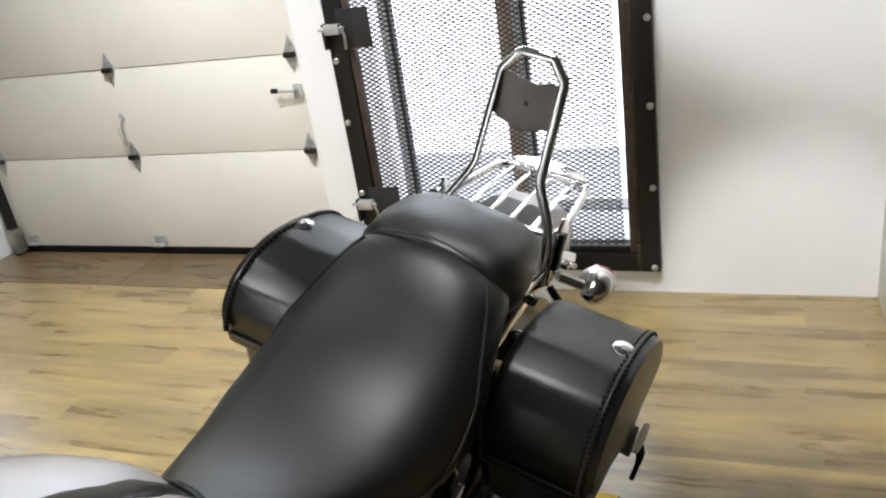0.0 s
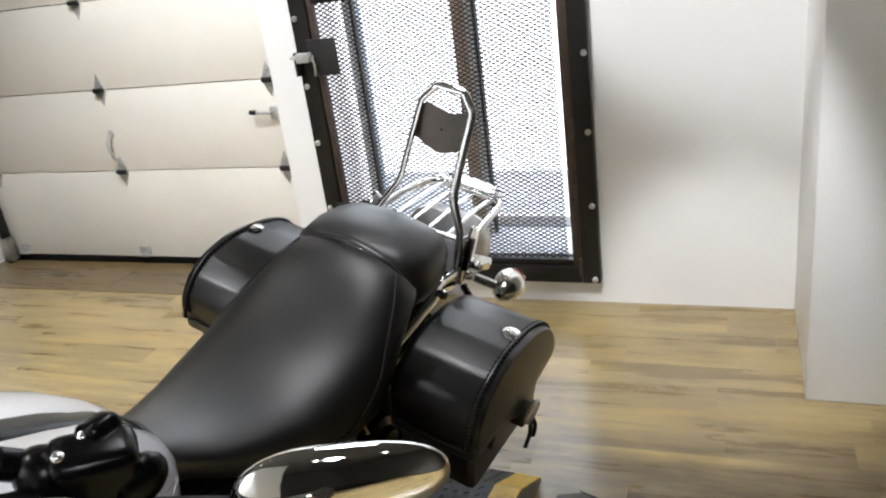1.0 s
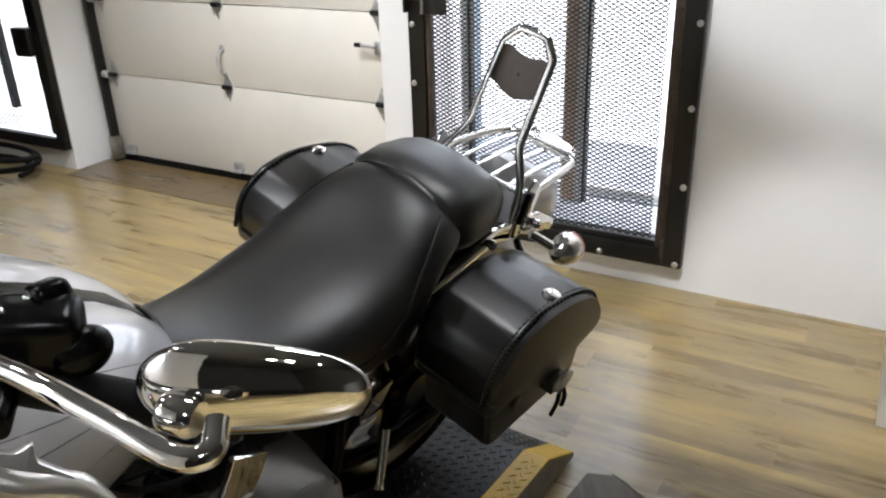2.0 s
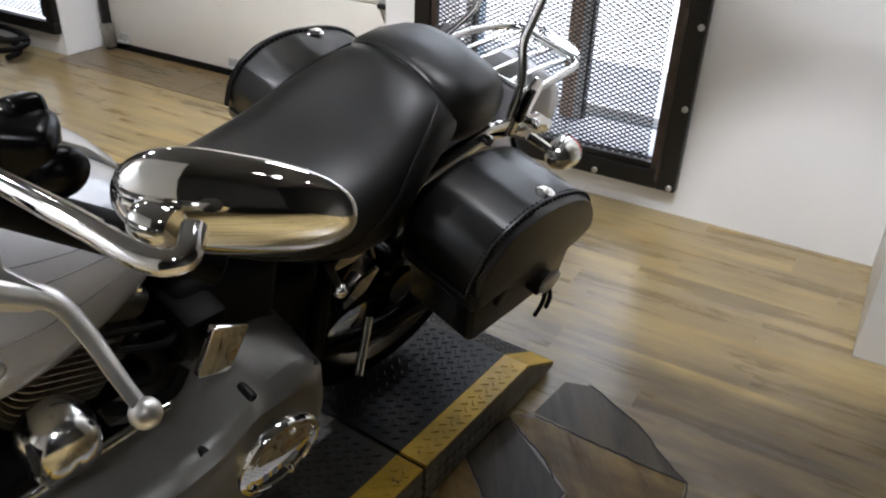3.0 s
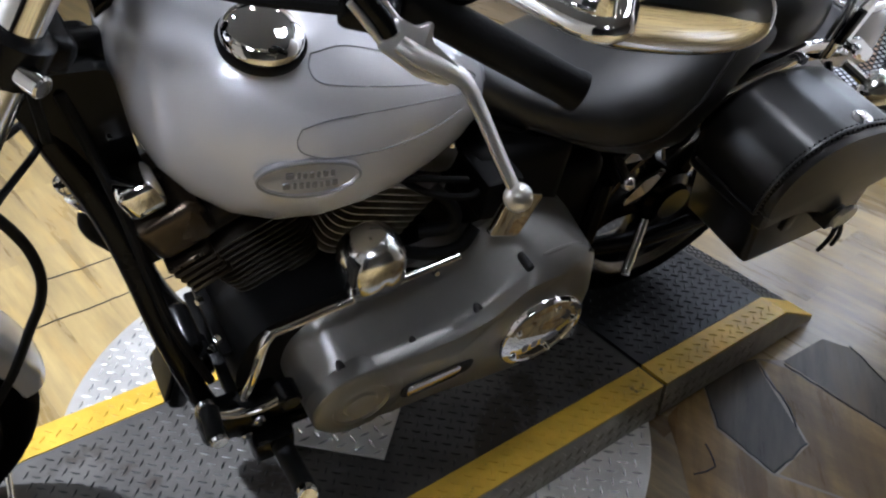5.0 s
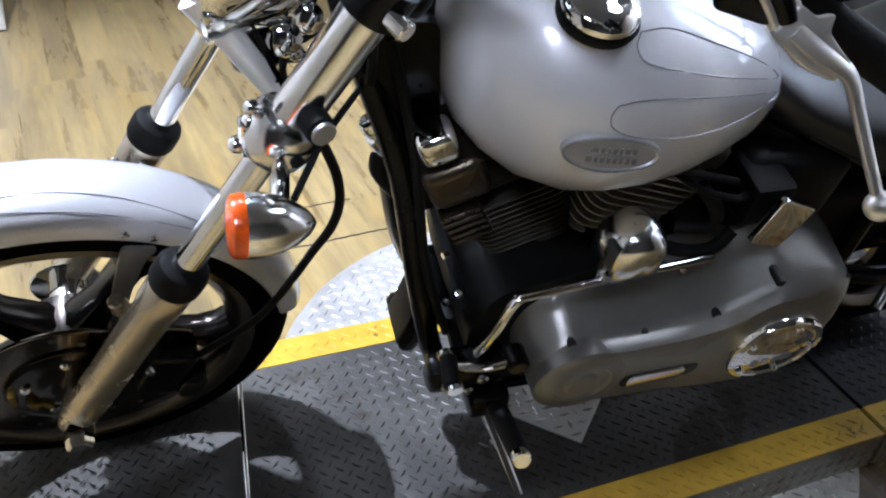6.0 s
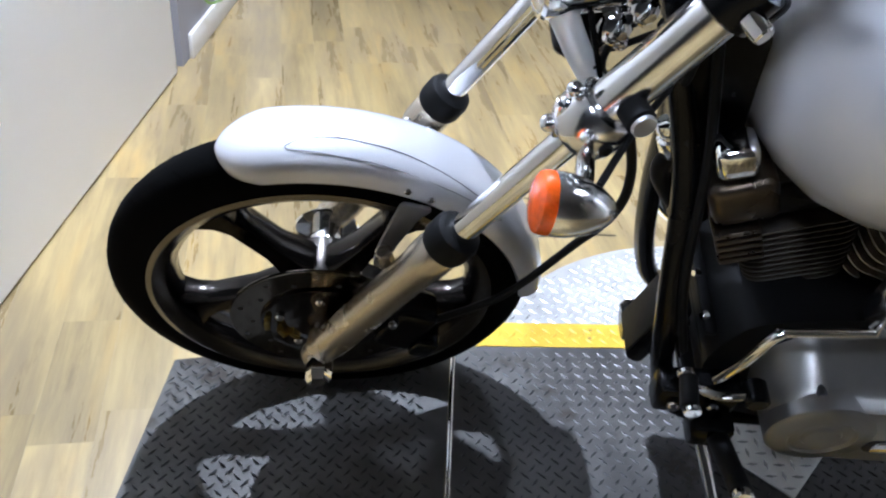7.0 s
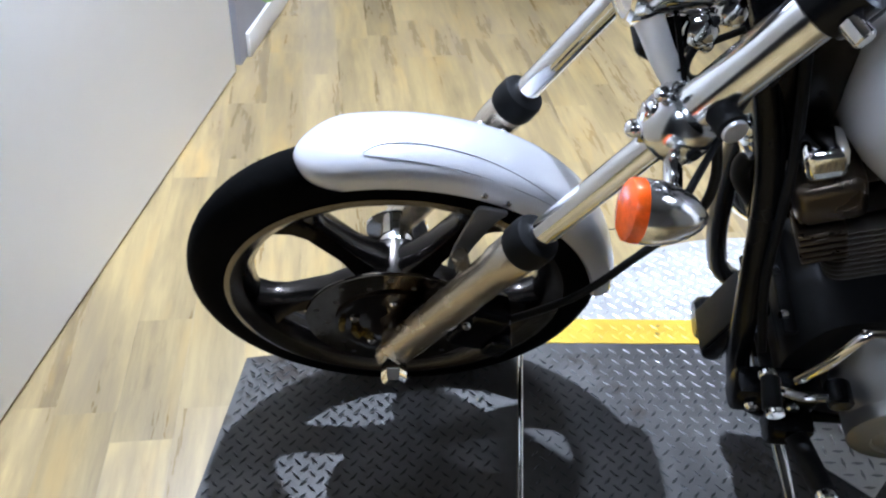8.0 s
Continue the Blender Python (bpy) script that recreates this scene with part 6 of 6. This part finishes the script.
prism(bm, [(0.011 * math.cos(radians(a)) - 0.004 + (0.004 if abs(a) < 90 else 0), 0.011 * math.sin(radians(a))) for a in range(0, 360, 30)], (-1.127, 0.2735, 0.374), (-1, 0, 0), (0, 0, 1), 0.0012)
for k in range(4):
    box(bm, (-1.072 - 0.018 * k, 0.274, 0.364 + 0.004 * k), (0.010, 0.0016, 0.016), 0)
part("cover_mark", bm, M_PINSTRIPE, derby, "dark engraved mark")
slot = part("inspection_recess", prism(bmesh.new(), rounded([(0.0, -0.022), (0.134, -0.016), (0.140, 0.018), (0.0, 0.014)], 0.017, 5), (-0.842, 0.2515, 0.350), (-1, 0, 0), (0, 0, 1), 0.004, 0.0015), M_GAP, prim, "dark oblong recess")
part("inspection_cover", prism(bmesh.new(), rounded([(0.004, -0.020), (0.104, -0.014), (0.108, 0.017), (0.004, 0.013)], 0.014, 5), (-0.848, 0.2545, 0.350), (-1, 0, 0), (0, 0, 1), 0.004, 0.002), M_CHROME, slot, "polished inspection cover")
for bx, bz in ((-1.069, 0.535), (-0.986, 0.466), (-0.867, 0.4455), (-0.745, 0.446), (-1.196, 0.517)):
    bm = bmesh.new()
    lathe(bm, [(0.0080, -0.03), (0.0080, 0.000), (0.007, 0.002), (0.0045, 0.002), (0.0045, -0.001), (0.0005, -0.001)], (bx, 0.2255, bz - 0.005), (0, 1, 0), 14)
    part("cover_screw", bm, M_IRON, prim, "black socket screw")
bm = bmesh.new()
tube(bm, [(-1.103, 0.212, 0.532), (-1.148, 0.212, 0.534), (-1.183, 0.212, 0.527)], 0.005, 8)
part("casting_rib", bm, M_PRIMARY, prim)
# chrome rod above the primary
part("linkage_rod", rod(bmesh.new(), (-0.635, 0.205, 0.565), (-0.95, 0.19, 0.575), 0.0065), M_CHROME, bike, "chrome shift linkage rod")

# horn cover: round top, straight sides, tapered lower edge
HORN = [(0.046 * math.cos(radians(q)), 0.008 + 0.046 * math.sin(radians(q))) for q in range(0, 181, 15)] + [(-0.0455, -0.028), (-0.040, -0.048), (-0.034, -0.070), (0.034, -0.070), (0.040, -0.048), (0.0455, -0.028)]
bm = bmesh.new()
rows = []
for y, k in ((0.172, 0.90), (0.180, 0.985), (0.196, 1.0), (0.210, 0.985), (0.222, 0.93), (0.232, 0.83), (0.239, 0.67), (0.2435, 0.45), (0.2455, 0.22), (0.246, 0.03)):
    rows.append([Vector((-0.797 + p[0] * k, y - 0.012 - 0.10 * max(0.0, -0.03 - p[1]) * 3, 0.634 + p[1] * (k if p[1] > 0 else 0.35 + 0.65 * k))) for p in HORN])
rings(bm, rows)
horn = part("horn_cover", bm, M_SOFTCHROME, bike, "polished chrome waterfall horn cover", 40)
part("horn_slot", box(bmesh.new(), (-0.757, 0.208, 0.646), (0.007, 0.024, 0.045), 0.003), M_GAP, horn)
part("tank_mount_bolt", bolt(bmesh.new(), (-0.790, 0.160, 0.742), (0, 0.4, 1), 0.010, 0.016, 12), M_CHROME, bike)
# chrome coil cover plate
bm = bmesh.new()
prism(bm, rounded([(-1.018, 0.050), (-1.078, 0.024), (-1.042, -0.047), (-0.986, -0.026)], 0.007), (0, 0.188, 0.640), (1, 0, 0), (0, -0.14, 0.99), -0.012, 0.003)
part("coil_cover", bm, M_CHROME, bike, "rectangular chrome coil cover")
bm = bmesh.new()
box(bm, (-1.03, 0.11, 0.64), (0.07, 0.11, 0.08), 0.012)
part("coil", bm, M_ENGINE, bike)
bm = bmesh.new()
tube(bm, [(-0.86, 0.10, 0.70), (-0.90, 0.15, 0.69), (-0.96, 0.16, 0.67), (-1.0, 0.14, 0.65)], 0.0055, 8)
tube(bm, [(-0.62, 0.08, 0.70), (-0.72, 0.13, 0.735), (-0.85, 0.135, 0.72), (-0.98, 0.13, 0.67)], 0.0055, 8)
part("plug_lead", bm, M_RUBBER, bike, "black spark plug leads")

# forward controls, pegs, stand
bm = bmesh.new()
rod(bm, (-0.543, 0.227, 0.475), (-0.537, 0.276, 0.475), 0.013)
sp = part("shift_peg", bm, M_RUBBER, bike, "black rubber shift peg with chrome ends")
for y0, y1 in ((0.276, 0.284), (0.218, 0.227)):
    part("peg_cap", rod(bmesh.new(), (-0.540, y0, 0.475), (-0.540, y1, 0.475), 0.0125), M_CHROME, sp)
bm = bmesh.new()
tube(bm, [(-0.541, 0.232, 0.470), (-0.575, 0.228, 0.438), (-0.615, 0.222, 0.415), (-0.66, 0.216, 0.413)], 0.0085, 10, flat=0.6)
lev = part("shift_lever", bm, M_CHROME, bike, "curved chrome shift lever")
part("lever_pivot", rod(bmesh.new(), (-0.662, 0.195, 0.413), (-0.662, 0.234, 0.413), 0.018), M_BLACK, lev)
bm = bmesh.new()
tube(bm, [(-0.60, 0.205, 0.43), (-0.615, 0.215, 0.50), (-0.630, 0.212, 0.555), (-0.645, 0.206, 0.57)], 0.0072, 10)
part("link_arm", bm, M_CHROME, lev)
bm = bmesh.new()
box(bm, (-0.60, 0.175, 0.34), (0.13, 0.05, 0.07), 0.012)
box(bm, (-0.64, 0.20, 0.27), (0.07, 0.05, 0.06), 0.012)
part("control_bracket", bm, M_BLACK, bike, "black forward control bracket")
for p in ((-0.56, 0.205, 0.345), (-0.62, 0.205, 0.35), (-0.60, 0.202, 0.315)):
    part("bracket_bolt", bolt(bmesh.new(), p, (0, 1, 0), 0.010, 0.008), M_CHROME, bike)
bm = bmesh.new()
rod(bm, (-0.650, 0.215, 0.272), (-0.638, 0.345, 0.356), 0.0175, 0.0165)
fp = part("foot_peg", bm, M_RUBBER, bike, "black rubber foot peg with a chrome end cap")
part("peg_cap", rod(bmesh.new(), (-0.638, 0.344, 0.356), (-0.636, 0.358, 0.365), 0.0150), M_CHROME, fp)
part("peg_clevis", rod(bmesh.new(), (-0.647, 0.185, 0.250), (-0.644, 0.210, 0.266), 0.015), M_CHROME, fp)
bm = bmesh.new()
tube(bm, [(-0.645, 0.16, 0.20), (-0.665, 0.22, 0.165), (-0.685, 0.30, 0.12), (-0.70, 0.355, 0.085)], 0.0105, 10)
stand = part("side_stand", bm, M_CHROME, bike, "chrome side stand holding the leaning machine")
part("stand_foot", box(bmesh.new(), (-0.705, 0.372, 0.082), (0.035, 0.06, 0.008), 0.003, Matrix.Rotation(radians(15), 4, "X")), M_CHROME, stand)
# passenger peg and its bracket
bm = bmesh.new()
rod(bm, (-1.280, 0.14, 0.622), (-1.257, 0.196, 0.625), 0.010)
ellipsoid(bm, (-1.257, 0.197, 0.626), (0.013, 0.012, 0.013))
prism(bm, rounded([(-0.03, -0.015), (0.04, -0.02), (0.05, 0.045), (0.02, 0.05)], 0.008), (-1.305, 0.155, 0.637), (-1, 0, 0), (0, 0, 1), -0.008, 0.002)
pp = part("passenger_peg", bm, M_CHROME, bike, "folded chrome passenger peg")
part("peg_bracket", prism(bmesh.new(), rounded([(0.0, 0.0), (0.05, 0.02), (0.075, 0.065), (0.03, 0.055), (0.0, 0.02)], 0.008), (-1.30, 0.175, 0.532), (-1, 0, 0), (0, 0, 1), -0.008, 0.002), M_CHROME, pp)
bm = bmesh.new()
tube(bm, [(-1.354, 0.190, 0.495), (-1.332, 0.210, 0.464), (-1.304, 0.234, 0.430), (-1.296, 0.242, 0.423)], 0.0085, 10)
part("peg_rod", bm, M_CHROME, pp)
bm = bmesh.new()
tube(bm, [(-1.345, 0.135, 0.69), (-1.36, 0.15, 0.65), (-1.372, 0.16, 0.61)], 0.0035, 8)
tube(bm, [(-1.36, 0.14, 0.72), (-1.40, 0.14, 0.735), (-1.47, 0.135, 0.745)], 0.0045, 8)
part("chrome_trim_wire", bm, M_CHROME, bike)
for a, b in (((-1.455, 0.105, 0.675), (-1.462, 0.142, 0.676)), ((-1.668, 0.10, 0.645), (-1.675, 0.125, 0.646))):
    part("bag_mount_stud", rod(bmesh.new(), a, b, 0.012), M_CHROME, bike)

# ---- handlebar, lever, mirrors ----
GRIP = {1: ((-0.70, 0.268, 1.085), (-0.845, 0.375, 1.020)), -1: ((-0.70, -0.268, 1.085), (-0.845, -0.375, 1.020))}
bm = bmesh.new()
tube(bm, [(-0.56, 0.215, 1.125), (-0.50, 0.13, 1.13), (-0.47, 0.05, 1.10), (-0.465, 0, 1.095), (-0.47, -0.05, 1.10), (-0.50, -0.13, 1.13), (-0.56, -0.215, 1.125)], 0.0125, 12)
for s in (1, -1):
    tube(bm, [(-0.56, s * 0.215, 1.125), (-0.62, s * 0.235, 1.115), (-0.70, s * 0.268, 1.085), (-0.80, s * 0.342, 1.04)], 0.0122, 12)
    rod(bm, (-0.465, s * 0.05, 1.02), (-0.468, s * 0.05, 1.10), 0.018)
bar = part("handlebar", bm, M_CHROME, bike, "chrome swept-back handlebar")
bar.matrix_local = Matrix.Translation((-0.02, 0.022, 0.04))
for s in (1, -1):
    a, b = Vector(GRIP[s][0]), Vector(GRIP[s][1])
    L = (b - a).length
    part("grip", lathe(bmesh.new(), [(0.019, 0), (0.021, 0.004), (0.021, 0.012), (0.0175, 0.016), (0.0180, L * 0.5), (0.0175, L - 0.015), (0.019, L - 0.008), (0.019, L - 0.002), (0.015, L), (0.0005, L + 0.001)], a, b - a, 24), M_RUBBER, bar, "black rubber grip")
    ax = (b - a).normalized()
    bm = bmesh.new()
    box(bm, a - ax * 0.03 + Vector((0, 0, -0.004)), (0.055, 0.042, 0.046), 0.01, Matrix.Rotation(math.atan2(ax.y, ax.x), 4, "Z"), 3)
    part("grip_clamp", bm, M_BLACK, bar)
    bm = bmesh.new()
    box(bm, (-0.735, s * 0.270, 1.110), (0.066, 0.046, 0.060), 0.012, Matrix.Rotation(math.atan2(ax.y, ax.x), 4, "Z"), 3)
    box(bm, (-0.752, s * 0.262, 1.128), (0.030, 0.030, 0.036), 0.008, Matrix.Rotation(0.5, 4, "X"), 3)
    sw = part("switch_housing", bm, M_BLACK, bar, "black switch housing with chrome screws")
    part("switch_button", ellipsoid(bmesh.new(), (-0.712, s * 0.240, 1.108), (0.022, 0.026, 0.024)), M_BLACK, sw)
    part("switch_button", ellipsoid(bmesh.new(), (-0.755, s * 0.296, 1.100), (0.024, 0.016, 0.022)), M_BLACK, sw)
    part("cable_elbow", rod(bmesh.new(), (-0.725, s * 0.235, 1.10), (-0.690, s * 0.215, 1.125), 0.013), M_BLACK, sw)
    for q in ((-0.738, 0.258, 1.138), (-0.712, 0.262, 1.140), (-0.742, 0.240, 1.095)):
        part("housing_screw", ellipsoid(bmesh.new(), (q[0], s * q[1], q[2]), (0.0055, 0.0055, 0.0045)), M_CHROME, sw)
    out = Vector((0.55, 0.72 * s, 0.25)).normalized()
    piv = Vector((-0.655, s * 0.305, 1.085))
    bm = bmesh.new()
    box(bm, (a + piv) / 2 + Vector((0.0, 0, 0)), (0.05, 0.05, 0.028), 0.008, Matrix.Rotation(math.atan2(out.y, out.x), 4, "Z"), 3)
    pc = part("lever_perch", bm, M_BLACK, bar)
    bm = bmesh.new()
    tip = Vector((-0.715, s * 0.468, 1.025))
    joint = Vector((-0.655, s * 0.373, 1.113))
    tube(bm, [joint, (-0.666, s * 0.386, 1.106), (-0.681, s * 0.394, 1.099), (-0.695, s * 0.401, 1.089), (-0.705, s * 0.416, 1.068), (-0.710, s * 0.444, 1.045), tip], 0.0115, 12, 5, r2=0.0075, flat=0.55)
    ellipsoid(bm, tip, (0.0115, 0.0115, 0.0115))
    lu = (Vector((-0.690, s * 0.398, 1.092)) - joint).normalized()
    lv = Vector((-0.013, -s * 0.010, 0.025))
    lv = (lv - lu * lv.dot(lu)).normalized()
    prism(bm, rounded([(-0.013, -0.013), (-0.013, 0.013), (0.004, 0.014), (0.012, 0.024), (0.018, 0.012), (0.046, 0.007), (0.046, -0.009), (0.022, -0.016)], 0.004, 3), joint - lu.cross(lv) * 0.0045, lu, lv, 0.009, 0.002)
    lever = part("hand_lever", bm, M_LEVER, pc, "polished alloy hand lever")
    end = Vector((-0.628, s * 0.352, 1.146))
    for k in (-1, 1):
        part("pivot_prong", rod(bmesh.new(), joint + lv * 0.0095 * k - lu * 0.008, end + lv * 0.0095 * k, 0.0030), M_LEVER, lever)
    prong = bmesh.new()
    tube(prong, [joint - lu * 0.010, (joint + end) / 2, end, end + (end - joint) * 0.4], 0.0075, 10, 3)
    part("pivot_block", prong, M_BLACK, lever, "black pivot block")
    if s < 0:
        continue
    knee = Vector((-0.708, s * 0.485, 1.187))
    bm = bmesh.new()
    tube(bm, [(-0.650, s * 0.265, 1.10), (-0.668, s * 0.290, 1.142), (-0.684, s * 0.345, 1.162), (-0.699, s * 0.43, 1.178), knee, (-0.722, s * 0.500, 1.192), (-0.738, s * 0.486, 1.195)], 0.0080, 12)
    mir = part("mirror_arm", bm, M_CHROME, bar, "curved chrome mirror arm")
    c0, c1 = Vector((-0.730, s * 0.415, 1.172)), Vector((-0.822, s * 0.528, 1.196))
    d = (c1 - c0).normalized()
    w = Vector((0, 0, 1)) - d * d.z
    w.normalize()
    nrm = d.cross(w)
    bm = bmesh.new()
    rows = []
    for k in range(25):
        t = 0.5 - 0.5 * math.cos(math.pi * k / 24)
        e = max(0.0, 1 - abs(2 * t - 1) ** (2.2 + 1.2 * t)) ** (0.5 if t < 0.5 else 0.42)
        hh = max(0.03, e) * (0.045 - 0.016 * t)
        th = max(0.05, e) * (0.026 - 0.010 * t)
        cc = c0 + (c1 - c0) * t
        ring = []
        for i in range(24):
            a2 = 2 * math.pi * i / 24
            cx, sx = math.cos(a2), math.sin(a2)
            ring.append(cc + w * (hh * math.copysign(abs(cx) ** 1.1, cx)) + nrm * (th * math.copysign(abs(sx) ** 1.25, sx)))
        rows.append(ring)
    rings(bm, rows)
    part("mirror_head", bm, M_CHROME, mir, "teardrop chrome mirror head", 60)
    part("ball_joint", lathe(bmesh.new(), [(0.011, -0.012), (0.0135, -0.008), (0.0135, 0.008), (0.011, 0.012)], (-0.732, s * 0.458, 1.181), (-0.4, 0.9 * s, 0.1), 24), M_CHROME, mir)
bm = bmesh.new()
lathe(bm, [(0.0005, -0.03), (0.04, -0.028), (0.046, 0.0), (0.044, 0.012), (0.038, 0.014), (0.0005, 0.013)], (-0.44, 0, 1.06), (-0.6, 0, 1), 32)
part("speedometer", bm, M_CHROME, bar, "chrome speedometer pod")
bm = bmesh.new()
tube(bm, [(-0.67, 0.31, 1.128), (-0.60, 0.275, 1.130), (-0.52, 0.20, 1.12), (-0.455, 0.10, 1.03), (-0.45, 0.06, 0.85)], 0.006, 8)
tube(bm, [(-0.67, -0.27, 1.128), (-0.60, -0.24, 1.130), (-0.52, -0.17, 1.12), (-0.455, -0.09, 1.03), (-0.45, -0.06, 0.85)], 0.006, 8)
tube(bm, [(-0.475, 0.05, 0.9), (-0.505, 0.085, 0.75), (-0.53, 0.12, 0.55), (-0.57, 0.14, 0.40)], 0.007, 8)
part("control_cable", bm, M_RUBBER, bike, "black control cables")

# ---- floor boards ----
PW, PL = 0.118, 0.93
plank_data = []
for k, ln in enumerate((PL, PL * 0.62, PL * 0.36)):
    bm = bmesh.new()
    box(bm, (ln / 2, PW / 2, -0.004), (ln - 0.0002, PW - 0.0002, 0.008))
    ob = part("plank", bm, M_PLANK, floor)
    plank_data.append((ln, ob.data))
    bpy.data.objects.remove(ob)
rng = random.Random(5)
rest = bmesh.new()
y = 4.184 - 41 * PW
while y < 4.268:
    x = -4.15 + rng.random() * 0.9 - 0.9
    while x < 4.3:
        ln, me = plank_data[rng.choice((0, 0, 0, 1, 2))]
        at_door = y + PW > 4.186 and x + ln > DOOR_X0 and x < DOOR_X1
        if at_door:
            for xa, xb in ((x, min(x + ln, DOOR_X0 + 0.02)), (max(x, DOOR_X1 - 0.006), x + ln)):
                if xb - xa > 0.01:
                    box(rest, ((xa + xb) / 2, y + PW / 2, -0.004), (xb - xa, PW - 0.0002, 0.008))
        else:
            if x + ln > 4.38:
                box(rest, ((x + 4.38) / 2, y + PW / 2, -0.004), (4.38 - x, PW - 0.0002, 0.008))
            elif -2.7 < x + ln / 2 < 3.2 and y > 0.0:
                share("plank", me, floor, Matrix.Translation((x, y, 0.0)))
            else:
                box(rest, (x + ln / 2, y + PW / 2, -0.004), (ln - 0.0002, PW - 0.0002, 0.008))
        x += ln
    y += PW
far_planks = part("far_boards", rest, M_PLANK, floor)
tagged(far_planks, kind="stuff")

# ---- cut and worn flooring round the turntable ----
repair = thing("floor_repair", "worn patched pieces of flooring cut round the turntable", "flooring", Matrix.Translation((-0.072, 0.034, 0)))
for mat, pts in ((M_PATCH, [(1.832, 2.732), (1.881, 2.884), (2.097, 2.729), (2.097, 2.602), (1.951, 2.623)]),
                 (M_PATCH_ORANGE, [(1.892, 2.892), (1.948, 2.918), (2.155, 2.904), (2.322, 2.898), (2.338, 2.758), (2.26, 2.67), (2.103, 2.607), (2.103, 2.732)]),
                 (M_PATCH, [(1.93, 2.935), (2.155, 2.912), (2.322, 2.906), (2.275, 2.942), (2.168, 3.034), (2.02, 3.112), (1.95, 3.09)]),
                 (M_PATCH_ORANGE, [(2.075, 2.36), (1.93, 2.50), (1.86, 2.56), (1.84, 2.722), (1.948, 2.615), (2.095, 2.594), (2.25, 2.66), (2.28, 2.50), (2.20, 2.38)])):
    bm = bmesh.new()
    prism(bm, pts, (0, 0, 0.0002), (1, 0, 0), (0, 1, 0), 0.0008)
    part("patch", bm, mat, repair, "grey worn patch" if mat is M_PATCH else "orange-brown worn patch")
bm = bmesh.new()
prism(bm, [(1.84, 2.70), (1.832, 2.74), (1.881, 2.89), (1.93, 2.94), (1.95, 3.09), (2.02, 3.112), (2.168, 3.034), (2.275, 2.942), (2.322, 2.906), (2.338, 2.758), (2.28, 2.52), (2.20, 2.38), (2.075, 2.36), (1.93, 2.50), (1.86, 2.56)], (0, 0, 0.0001), (1, 0, 0), (0, 1, 0), 0.0004)
part("underlay", bm, M_BROWNBOARD, repair, "dark brown underlay in the joints")
jag = random.Random(9)
for pts in ([(1.83, 2.74), (1.951, 2.623), (2.097, 2.602), (2.099, 2.73)], [(1.881, 2.886), (2.02, 2.80), (2.06, 2.755)], [(1.94, 2.925), (2.155, 2.908), (2.328, 2.902), (2.341, 2.754), (2.448, 2.767)],
            [(2.011, 3.117), (2.168, 3.034), (2.275, 2.942), (2.328, 2.902)], [(1.96, 2.56), (2.01, 2.52), (1.99, 2.47)], [(0.702, 1.52), (0.705, 1.68), (0.709, 1.97)], [(0.522, 1.68), (0.526, 1.743), (0.530, 1.91)]):
    line = []
    for a, b in zip(pts, pts[1:]):
        n = max(2, int(math.dist(a, b) / 0.02))
        for k in range(n):
            t = k / n
            line.append((a[0] + (b[0] - a[0]) * t + jag.uniform(-0.003, 0.003), a[1] + (b[1] - a[1]) * t + jag.uniform(-0.002, 0.002), 0.0016))
    line.append((*pts[-1], 0.0016))
    bm = bmesh.new()
    tube(bm, line, 0.0021, 6, 1, flat=0.6)
    part("open_joint", bm, M_GAP, repair)
